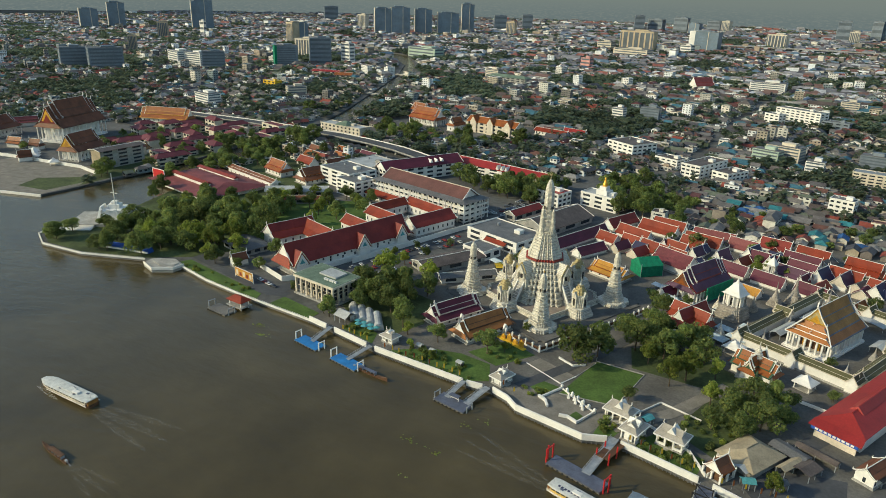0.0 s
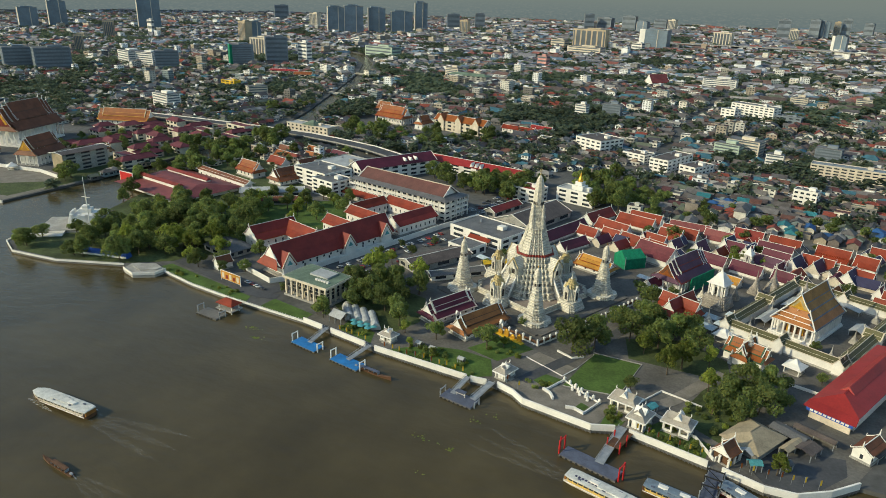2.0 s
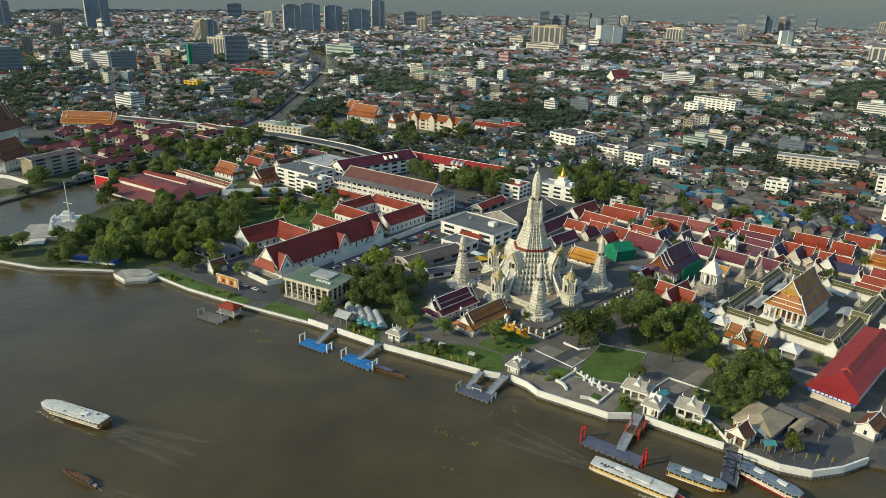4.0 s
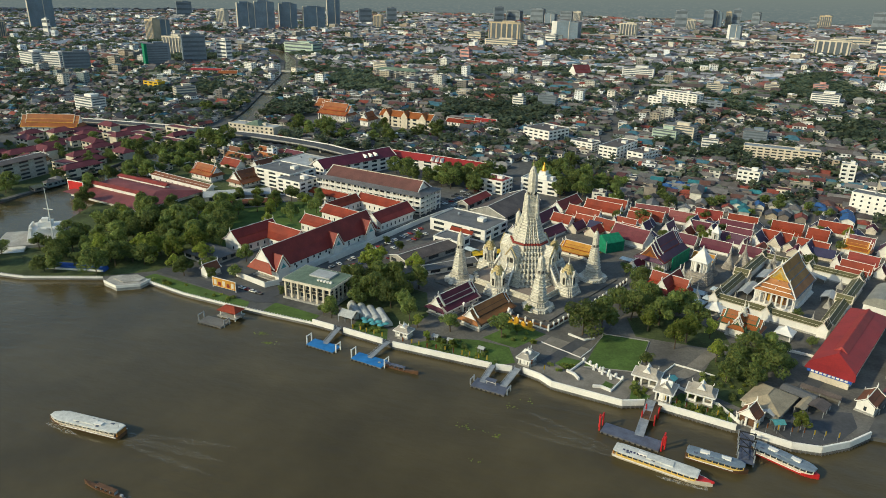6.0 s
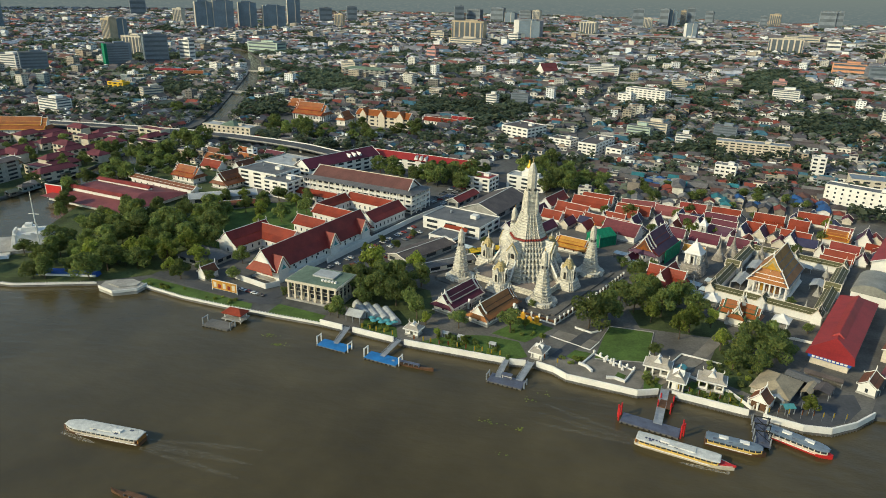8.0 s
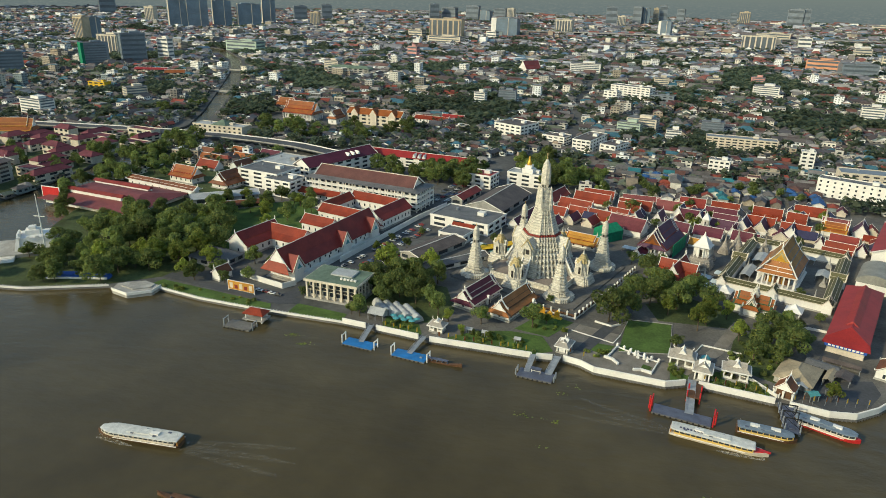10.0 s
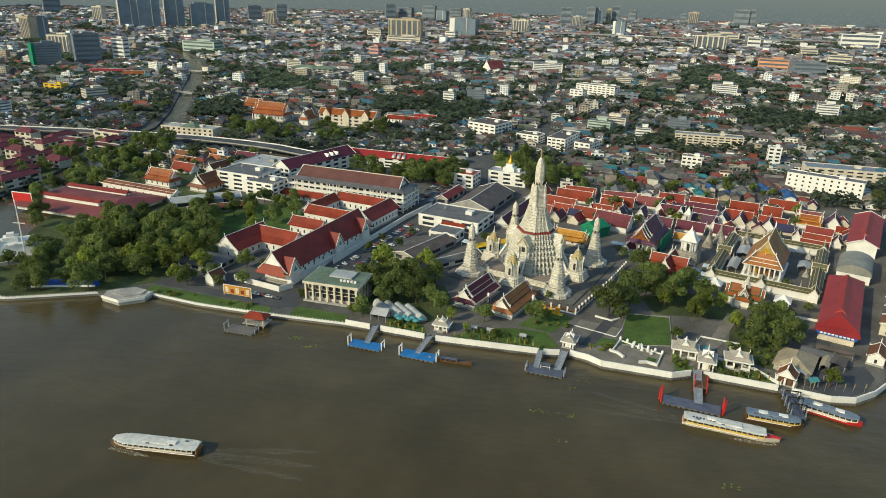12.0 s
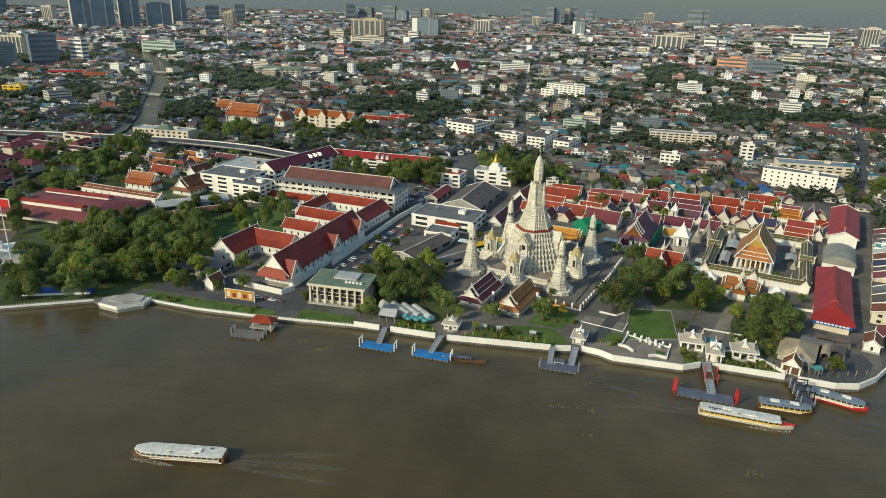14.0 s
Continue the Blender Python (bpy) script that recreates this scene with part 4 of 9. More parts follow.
g = Geo().loft([[(*turned(x, y, AXIS), z) for x, y in redent(h, 0.12, 2)] for z, h in ((0.5, 25.4), (1.0, 25.4), (1.2, 24.6), (2.5, 24.6), (2.7, 25.2), (3.1, 25.2))])
setting("upper_terrace", g, PORCELAIN, "white moulded upper terrace round the great tower", "terrace")
g = Geo().prism([turned(x, y, AXIS) for x, y in redent(24.6, 0.12, 2)], 3.0, 3.14)
setting("terrace_paving", g, TERRACE, "pinkish brown paving of the upper terrace", "paving")
pts = [turned(x, y, AXIS) for x, y in redent(24.9, 0.12, 2)]
for a, b in zip(pts, pts[1:] + pts[:1]):
    setting("terrace_parapet", Geo().beam((*a, 3.6), (*b, 3.6), 0.4, 1.0), PORCELAIN, "white parapet of the upper terrace", "wall")


# ---- temple precinct ----
def portal(root, x, y, turn, label=""):
    """A white arched doorway standing before a hall's wall."""
    at = pose(x, y, 0, 0, 0, turn)
    g = Geo().box(0, 0, 0, 2.6, 1.2, 3.4).loft([[(-1.7, -0.7, 3.4), (1.7, -0.7, 3.4), (1.7, 0.7, 3.4), (-1.7, 0.7, 3.4)], [(-0.1, -0.6, 5.4), (0.1, -0.6, 5.4), (0.1, 0.6, 5.4), (-0.1, 0.6, 5.4)]])
    p = part("portal", g, WHITE, root, label, at)
    part("doorway", Geo().box(0, -0.62, 0.2, 1.3, 0.1, 2.6), SHADOW_GAP, p)


h = thai_hall("assembly_hall", "temple hall with maroon tiled roof and white walls", -33.5, -48, 62, 30, 14, 4.4, 11.5, PURPLE_TILE, CREAM, group="twin halls", tiers=2)
portal(h, 0, -7.2, 0)
h = thai_hall("assembly_hall", "temple hall with brown-orange tiled roof and white walls", -13.5, -56, 62, 31, 13.5, 4.2, 11, HALL_ORANGE, WOOD, group="twin halls", tiers=2)
portal(h, 9, -7.2, 0)
def ordination_hall(root, length, width, eave, top):
    """A hall ringed by columns under a main gable roof and two lower skirts."""
    hl, hw = length / 2, width / 2
    part("plinth", Geo().box(0, 0, 0, length + 1, width + 1, 0.9).box(0, 0, 0.9, length, width, 0.7), WHITE, root)
    part("wall", Geo().box(0, 0, 1.6, length * 0.70, width * 0.60, eave + 2 - 1.6), CREAM, root)
    z1, z2 = top - (top - eave) * 0.52, top - (top - eave) * 0.76
    y1, y2 = hw * 0.50, hw * 0.74
    x1, x2 = hl * 0.82, hl * 0.90
    gable_tier(root, -x1, x1, [(0, top), (y1 * 0.5, top - (top - z1) * 0.58), (y1, z1)], OCHRE_BROWN, BLUE_BORDER, WHITE, finial=2.6, edge=1.6, rim=0.45)
    gable_tier(root, -x2, x2, [(y1 - 0.3, z1 - 0.4), (y2, z2)], OCHRE_BROWN, BLUE_BORDER, WHITE, ends=False, edge=1.2)
    gable_tier(root, -hl, hl, [(y2 - 0.3, z2 - 0.4), (hw + 0.3, eave)], HALL_ORANGE, BLUE_BORDER, WHITE, ends=False, edge=1.2)
    for s in (-1, 1):
        pediment(root, s * (x1 - 0.7), s, y1 * 0.98, z1 - 0.2, top - 0.6, GOLD, TARNISHED)
        for xa, xb, ya, yb, za, zb in ((x1 - 0.6, x1 + 1.2, y1, y2 * 0.93, z1 - 0.3, z2 + 0.5), (x1 + 0.9, x2 + 1.0, y2 * 0.93, hw * 0.86, z2 + 0.2, z2 - 1.6), (x2 + 0.6, hl + 0.6, hw * 0.86, hw + 0.3, z2 - 1.9, eave)):
            part("roof_apron", Geo().slab([(s * xa, -ya, za), (s * xa, ya, za), (s * xb, yb, zb), (s * xb, -yb, zb)][::-s], 0.25), HALL_ORANGE, root)
            part("apron_edge", Geo().beam((s * xb, -yb, zb + 0.05), (s * xb, yb, zb + 0.05), 0.3, 0.35), WHITE, root)
        part("hip_rib", Geo().beam((s * (x1 - 0.6), -y1, z1), (s * (hl + 0.6), -hw - 0.3, eave + 0.2), 0.4, 0.5).beam((s * (x1 - 0.6), y1, z1), (s * (hl + 0.6), hw + 0.3, eave + 0.2), 0.4, 0.5), WHITE, root)
    col = shared("column", WHITE, lambda g: g.box(0, 0, 1.6, 0.85, 0.85, eave - 1.9).box(0, 0, eave - 0.9, 1.1, 1.1, 0.5))
    for i in range(12):
        for s in (-1, 1):
            part("column", col, None, root, at=pose(-hl * 0.95 + i * length * 0.95 / 11, s * hw * 0.9, 0))
    for i in range(1, 7):
        for s in (-1, 1):
            part("column", col, None, root, at=pose(s * hl * 0.95, -hw * 0.9 + i * width * 0.9 / 7, 0))
    wm = window_mesh(1.2, 3.2)
    for i in range(6):
        for s in (-1, 1):
            part("window", wm, None, root, at=pose(-length * 0.31 + i * length * 0.62 / 5, s * width * 0.30, 2.6))
    for s in (-1, 1):
        # Dark wood panels paint in the shaded recess behind the columns.
        part("porch_back", Geo().box(s * length * 0.356, 0, 1.7, 0.3, width * 0.56, eave - 2.4), WOOD, root, "dark panel standing in for shade behind the columns")
        for o in (-3.4, 3.4):
            part("doorway", window_mesh(1.6, 4.2, GOLD), None, root, at=pose(s * length * 0.368, o, 1.8, 0, 0, 90))


ordination_hall(thing("ordination_hall", 144.5, 14.8, 0.3, 62, "ordination hall with ochre tiered roof, gilded gable and white columns", "temple hall"), 38, 22, 8.6, 24)
thai_hall("cross_hall", "red-roofed cross-shaped hall with white gables", 81, -1, 62, 24, 11, 6.8, 14, DEEP_RED_TILE, RED_TILE)
thai_hall("cross_hall_wing", "red-roofed cross wing with white gables", 81, -1, -28, 22, 10, 6.8, 13.4, RED_TILE, RED_TILE)
thai_hall("sermon_hall", "tall hall with maroon tiered roof, orange trim and white columns", 80, 52.5, 62, 38, 19, 7.5, 19, SLATE_PURPLE, DEEP_RED_TILE, trim=WHITE, gable=ORANGE_TILE, carved=DARK_BORDER, tiers=3, columns=6)
part("scaffold_net", Geo().box(3, -11.3, 0, 26, 0.5, 9), GREEN_NET, bpy.data.objects["sermon_hall"], "green scaffold netting")
g = thing("net_covered_hall", 47, 68, 0, 40, "small building wrapped in bright green scaffold netting", "building")
part("net", Geo().box(0, 0, 0, 15, 13, 7).loft([[(-7.7, -6.7, 7), (7.7, -6.7, 7), (7.7, 6.7, 7), (-7.7, 6.7, 7)], [(-7, -0.3, 11), (7, -0.3, 11), (7, 0.3, 11), (-7, 0.3, 11)]]), GREEN_NET, g)
part("pole", Geo().tube(7.6, -6.6, 0, 0.15, 0.15, 9).tube(-7.6, -6.6, 0, 0.15, 0.15, 9), STEEL, g)

# cloister round the ordination hall
CX, CY, CT = 149.5, 21, -27
for dx, dy, rot, ln in ((0, -42, 0, 56), (0, 42, 0, 56), (-27.5, 0, 90, 76), (27.5, 0, 90, 76)):
    ox, oy = turned(dx, dy, CT)
    thai_hall("cloister_wing", "long white cloister wing with olive tiled roof and pale ridges", CX + ox, CY + oy, CT + rot, ln, 7, 4.6, 7.0, OLIVE_TILE, CREAM, edge=0.5, trim=CREAM, skirt=False, windows=False, category="cloister", group="cloister wings", tiers=1, step=0.5, finial=1.3)
for dx, dy, rot in ((0, -42, 90), (0, 42, 90), (-27.5, 0, 0), (27.5, 0, 0), (-27.5, -42, 90), (27.5, -42, 90), (27.5, 42, 90), (-27.5, 42, 90)):
    ox, oy = turned(dx, dy, CT)
    thai_hall("cloister_gable", "small white gatehouse with stacked olive gables", CX + ox, CY + oy, CT + rot, 9, 5.5, 4.8, 8.6, OLIVE_TILE, CREAM, edge=0.5, trim=CREAM, skirt=False, windows=False, category="gatehouse", group="cloister gatehouses", tiers=1, step=0.7, finial=1.3, base=0.3)
patch("cloister_court", [(CX + turned(a, b, CT)[0], CY + turned(a, b, CT)[1]) for a, b in ((-25, -38), (25, -38), (25, 38), (-25, 38))], 0.35, PAVING, "grey paved court inside the cloister", "paving")


def chedi(x, y, h, label="slender white stupa with a pointed spire", m=PORCELAIN, z=0.2):
    root = thing("stupa", x, y, z, AXIS, label, "stupa", "stupas")
    part("base", Geo().loft(tower_rings(stepped(0, h * 0.3, h * 0.24, h * 0.13, 4, 0.15), 0.14)), m, root)
    part("bell", Geo().lathe(0, 0, [(h * 0.3, h * 0.125), (h * 0.4, h * 0.11), (h * 0.5, h * 0.06), (h * 0.54, h * 0.05)], 10), m, root)
    part("spire", Geo().lathe(0, 0, [(h * 0.54, h * 0.06), (h * 0.58, h * 0.035), (h * 0.6, h * 0.045), (h * 0.8, h * 0.018), (h, 0.03)], 8), m, root)


for dx, dy in ((-20, -33), (20, -33), (-20, 30), (20, 30), (-21, -5), (21, -5)):
    ox, oy = turned(dx, dy, CT)
    chedi(CX + ox, CY + oy, 8, "small grey stone stupa in the cloister court", CONCRETE, 0.35)
for dx, dy, w, d in ((-19, -14, 6, 20), (-17, 14, 8, 17), (4, 32, 16, 6), (19, 8, 7, 12)):
    ox, oy = turned(dx, dy, CT)
    root = thing("court_canopy", CX + ox, CY + oy, 0.35, CT, "grey sheet canopy on thin posts in the court", "canopy", "court canopies")
    for a in (-1, 1):
        for b in (-1, 1):
            part("post", Geo().box(a * (w / 2 - 0.4), b * (d / 2 - 0.4), 0, 0.2, 0.2, 3.0), STEEL, root)
    for t in (-1, 1):
        part("roof_slope", Geo().slab([(0, -d / 2, 4.2), (0, d / 2, 4.2), (t * w / 2, d / 2, 2.9), (t * w / 2, -d / 2, 2.9)][::-t], 0.12), PALE_SHEET, root)
for x, y, h in ((96, -2, 11), (92, 34, 9)):
    chedi(x, y, h)
for x, y, h in ((131, 62, 18), (121, 54, 15), (148, 60, 14), (110, 40, 11)):
    chedi(x, y, h, "grey weathered stone stupa with slender spire", AGED_STONE)
chedi(204, 112, 18, "pale gold stupa with ringed spire", CREAM)


def mondop(root):
    part("base", Geo().loft(tower_rings(stepped(0, 6.2, 6.5, 4.8, 5, 0.35), 0.12)), AGED_STONE, root)
    part("cella", Geo().box(0, 0, 6.2, 5.2, 5.2, 6.2), WHITE, root)
    col = shared("column", WHITE, lambda g: g.box(0, 0, 6.2, 0.6, 0.6, 6.2))
    for i in range(4):
        for k in range(4):
            part("column", col, None, root, at=pose(0, 0, 0, 0, 0, 90 * k) @ pose(-3.6 + 2.4 * i, -3.6, 0))
    for z, w in ((12.4, 9.6), (13.8, 7.4), (15.0, 5.6), (16.2, 4.0)):
        part("roof_tier", Geo().box(0, 0, z, w, w, 1.5, taper=0.62), WHITE, root)
    part("spire", Geo().lathe(0, 0, [(17.4, 1.2), (18.4, 0.7), (20.6, 0.08)], 8), WHITE, root)
    for k in range(4):
        part("doorway", Geo().box(0, -2.64, 6.4, 1.6, 0.1, 4), SHADOW_GAP, root, "", pose(0, 0, 0, 0, 0, 90 * k))


mondop(thing("scripture_pavilion", 100.3, 27, 0.1, AXIS, "white square pavilion with tiered pyramid roof on a stepped base", "pavilion"))
bpy.data.objects["scripture_pavilion"].scale = (1.12, 1.12, 1.12)
mondop(thing("scripture_pavilion", 118, 97, 0.1, AXIS, "white square pavilion with tiered pyramid roof behind hall roofs", "pavilion"))
bpy.data.objects["scripture_pavilion.001"].scale = (0.6, 0.6, 0.75)


def tent_pavilion(x, y, turn):
    root = thing("white_kiosk", x, y, 0.1, turn, "small white open kiosk with pointed pyramid roof", "pavilion", "white kiosks")
    post = shared("post", WHITE, lambda g: g.box(0, 0, 0, 0.4, 0.4, 3.4))
    for a in (-1, 1):
        for b in (-1, 1):
            part("post", post, None, root, at=pose(a * 3.2, b * 3.2, 0))
    part("floor", Geo().box(0, 0, 0, 7.4, 7.4, 0.3), CONCRETE, root)
    part("roof", Geo().loft([[(a * k, b * k, z) for a, b in ((-1, -1), (1, -1), (1, 1), (-1, 1))] for z, k in ((3.2, 4.4), (3.5, 4.4), (5.2, 1.8), (7.0, 0.15))]), WHITE, root)


for x, y, w, d in ((96, -9, 9, 7), (105, -4, 11, 7), (98, 4, 8, 6), (110, 10, 10, 6), (68, 30, 9, 5), (60, 44, 12, 5), (-40, 34, 10, 6)):
    root = thing("white_canopy", x, y, 0.06, AXIS, "pale blue-white canvas canopy on thin posts", "canopy", "white canopies")
    for a in (-1, 1):
        for b in (-1, 1):
            part("post", Geo().box(a * (w / 2 - 0.3), b * (d / 2 - 0.3), 0, 0.15, 0.15, 2.8), STEEL, root)
    part("canvas", Geo().loft([[(-w / 2, -d / 2, 2.7), (w / 2, -d / 2, 2.7), (w / 2, d / 2, 2.7), (-w / 2, d / 2, 2.7)], [(-w * 0.4, -0.2, 4.0), (w * 0.4, -0.2, 4.0), (w * 0.4, 0.2, 4.0), (-w * 0.4, 0.2, 4.0)]]), CANVAS, root)
tent_pavilion(104, -17, AXIS)
tent_pavilion(135, -37, AXIS)

# gate of the giants
thai_hall("gate", "ornate temple gate with orange and green tiled crossing roofs", 114, -37, AXIS, 20, 10, 5.6, 11.5, ORANGE_TILE, GREEN_TILE, gable=CREAM, tiers=2, windows=False, category="gate")
thai_hall("gate_porch", "crossing porch of the temple gate with orange roof", 114, -37, AXIS + 90, 15, 8, 5.6, 12.2, ORANGE_TILE, GREEN_TILE, gable=GREEN_TILE, carved=CREAM, tiers=2, windows=False, category="gate")
g = bpy.data.objects["gate"]
part("crown", Geo().lathe(0, 0, [(10, 2.4), (11, 2.6), (11.4, 1.8), (12.4, 1.9), (12.8, 1.2), (14, 1.2), (15, 0.5), (18.5, 0.05)], 10), PORCELAIN, g, "porcelain crown spire")
for s in (-1, 1):
    x, y = turned(s * 4.2, -6.5, AXIS)
    st = thing("guardian_statue", 114 + x, -37 + y, 0.1, AXIS, "standing guardian statue, simplified pale shape on a plinth", "statue", "guardian statues")
    st_geo = Geo().box(0, 0, 0, 2, 2, 1.2).lathe(0, 0, [(1.2, 0.9), (3, 0.8), (4.6, 1.0), (5.3, 0.5), (6.2, 0.6), (7.6, 0.1)], 8)
    part("figure", st_geo, PALE_SHEET if s < 0 else GREEN_TILE, st)

# monks' quarter
def monk_hall(x, y, roof, length=24, width=11, top=9.5, turn=-23, border=None, tiers=1, gable=WHITE, word="red"):
    thai_hall("monks_house", f"white monks' house with {word} tiled roof edged in white", x, y, turn, length, width, 2.3, top - 0.5, roof, border or roof, tiers=tiers, gable=gable, category="house", group="monks' houses", windows=False, skirt=width > 12.5, finial=1.2, base=0.4)


thai_hall("monks_hall", "hall with ochre tiled roof edged in white", 28, 50, -24, 24, 14, 4, 9, YELLOW_TILE, ORANGE_TILE, tiers=2)
for x, y, ln, turn, w, mat, word in ((42, 150, 29, -22, 12, RED_TILE, "red"), (48, 161, 25, -17, 11, RED_TILE, "red"), (28, 129, 27, -28, 11, RED_TILE, "red"), (29, 113, 14, -24, 9, RED_TILE, "red"), (46, 104, 21, -28, 11, RED_TILE, "red"),
                                      (59, 115, 16, -26, 9, RED_TILE, "red"), (68, 128, 17, -24, 10, RED_TILE, "red"), (74, 137, 26, -18, 10, RED_TILE, "red"), (80, 150, 29, -10, 11, DULL_RED, "light red"), (62, 97, 14, -28, 10, RED_TILE, "red"),
                                      (113, 119, 18, -20, 10, PURPLE_TILE, "maroon"), (136, 128, 23, -20, 10, PURPLE_TILE, "pinkish maroon"), (136, 115, 18, -24, 8, PURPLE_TILE, "pinkish maroon"), (143, 144, 21, -19, 12, RED_TILE, "red"),
                                      (160, 112, 20, -24, 11, RED_TILE, "red"), (172, 136, 21, -20, 13, RED_TILE, "red"), (180, 99, 20, -28, 11, RED_TILE, "red"), (190, 126, 14, -24, 11, RED_TILE, "red"), (97, 91, 18, -26, 8, PURPLE_TILE, "maroon"),
                                      (117, 83, 20, -25, 9, PURPLE_TILE, "maroon"), (140, 76, 18, -28, 9, PURPLE_TILE, "maroon"), (131, 101, 21, -27, 9, SLATE_PURPLE, "dark purple"), (206, 82, 18, -28, 8, DEEP_RED_TILE, "deep red"), (197, 66, 18, -28, 8, RED_TILE, "red"), (190, 53, 18, -28, 8, RED_TILE, "red"),
                                      (206, 146, 22, -22, 10, RED_TILE, "red"), (100, 140, 20, -20, 10, DULL_RED, "dull red"), (120, 152, 20, -16, 10, DEEP_RED_TILE, "deep red"), (214, 118, 18, -24, 10, DULL_RED, "dull red")):
    monk_hall(x, y, mat, ln, w, 8.8 if w < 10 else 9.6, turn, word=word, border=mat)
# gable-fronted houses between the rows
for x, y, ln, w, mat, gab, word in ((106, 127, 15, 10, BLUE_TILE, WHITE, "slate blue"), (119, 116, 14, 9, BLUE_TILE, WHITE, "slate blue"), (146, 105, 15, 12, BLUE_TILE, WHITE, "slate blue"), (158, 103, 15, 11, SLATE_PURPLE, CREAM, "dark purple"), (176, 95, 16, 12, BLUE_TILE, WHITE, "slate blue"), (136, 92, 10, 6, PURPLE_TILE, WHITE, "maroon"),
                                    (229, 110, 18, 11, SLATE_PURPLE, WHITE, "dark purple"), (189, 77, 9, 6, PURPLE_TILE, WHITE, "maroon"), (211, 66, 10, 7, PURPLE_TILE, WHITE, "maroon"), (88, 110, 14, 9, SLATE_PURPLE, WHITE, "dark purple"), (52, 120, 10, 7, PURPLE_TILE, WHITE, "maroon"), (72, 112, 12, 8, SLATE_PURPLE, WHITE, "dark purple")):
    monk_hall(x, y, mat, ln, w, 10.2 if w > 8 else 8.4, 64, word=word, gable=gab)
thai_hall("pinkish_hall", "hall with dusky maroon roof and white gable beside netted building", 62, 84, -28, 26, 17, 4.5, 12, CLINIC_TILE, CLINIC_TILE, windows=False, skirt=False)
monk_hall(107, 62, YELLOW_TILE, 14, 8, 6.5, -26, word="ochre")
monk_hall(163, 64, ORANGE_TILE, 13, 9, 8, 62, word="orange")
thai_hall("tiered_hall", "small hall with orange tiered roof", 208, 104, -26, 17, 10, 5, 10.5, ORANGE_TILE, YELLOW_TILE, tiers=2, windows=False)
monk_hall(-6.5, 102, PURPLE_TILE, 62, 11, 8.5, 66.5, word="maroon")
monk_hall(7, 83, PURPLE_TILE, 26, 10, 7.6, 60, word="maroon")
monk_hall(13, 154, DEEP_RED_TILE, 32, 12, 9, 64, word="deep red")
monk_hall(13, 112, RED_TILE, 16, 9, 8.4, -26)
monk_hall(66, 40, PURPLE_TILE, 20, 9, 7.5, 62, word="maroon")

# small houses, chapels and lean-tos packed between the monks' halls
def cell_house(x, y, turn, w, d, h, rise, roof, word):
    root = thing("monks_cell", x, y, 0, turn, f"small cream gabled house with {word} roof among monks' halls", "house", "monks' cells")
    part("wall", Geo().box(0, 0, 0, w, d, h).loft([[(-w / 2, -d / 2, h), (-w / 2, d / 2, h), (-w / 2, 0, h + rise - 0.3)], [(w / 2, -d / 2, h), (w / 2, d / 2, h), (w / 2, 0, h + rise - 0.3)]]), CREAM, root)
    for s in (-1, 1):
        part("roof_slope", Geo().slab([(-w / 2 - 0.6, 0, h + rise), (w / 2 + 0.6, 0, h + rise), (w / 2 + 0.6, s * (d / 2 + 0.8), h - 0.5), (-w / 2 - 0.6, s * (d / 2 + 0.8), h - 0.5)][::s], 0.25), roof, root)
        part("bargeboard", Geo().beam((s * (w / 2 + 0.6), 0, h + rise + 0.1), (s * (w / 2 + 0.6), -d / 2 - 0.8, h - 0.4), 0.15, 0.22).beam((s * (w / 2 + 0.6), 0, h + rise + 0.1), (s * (w / 2 + 0.6), d / 2 + 0.8, h - 0.4), 0.15, 0.22), WHITE, root)


QUARTER = [(24, 78), (50, 76), (70, 70), (104, 112), (118, 82), (140, 78), (186, 60), (206, 50), (250, 100), (236, 160), (150, 172), (60, 166), (22, 136)]
rng = random.Random(17)
taken = [(o.matrix_world.translation.x, o.matrix_world.translation.y) for o in bpy.data.objects if o.name.split(".")[0] in ("monks_house", "monks_hall", "stupa", "scripture_pavilion", "net_covered_hall", "pinkish_hall", "tiered_hall")]
cells, tries = [], 0
while len(cells) < 28 and tries < 6000:
    tries += 1
    p = (rng.uniform(20, 252), rng.uniform(55, 174))
    if not inside(p, QUARTER) or any((p[0] - a) ** 2 + (p[1] - b) ** 2 < 70 for a, b in taken) or any((p[0] - a) ** 2 + (p[1] - b) ** 2 < 48 for a, b in cells):
        continue
    cells.append(p)
    mat, word = rng.choice(((PURPLE_TILE, "maroon tiled"), (BLUE_TILE, "slate blue tiled"), (RED_TILE, "red tiled"), (BROWN_SHEET, "brown sheet"), (PURPLE_TILE, "maroon tiled"), (BLUE_TILE, "slate blue tiled"), (DEEP_RED_TILE, "deep red tiled")))
    cell_house(p[0], p[1], rng.choice((-23, 64, 64)) + rng.uniform(-5, 5), rng.uniform(8, 14), rng.uniform(6, 9), rng.uniform(2.4, 3.6), rng.uniform(2.4, 4.2), mat, word)

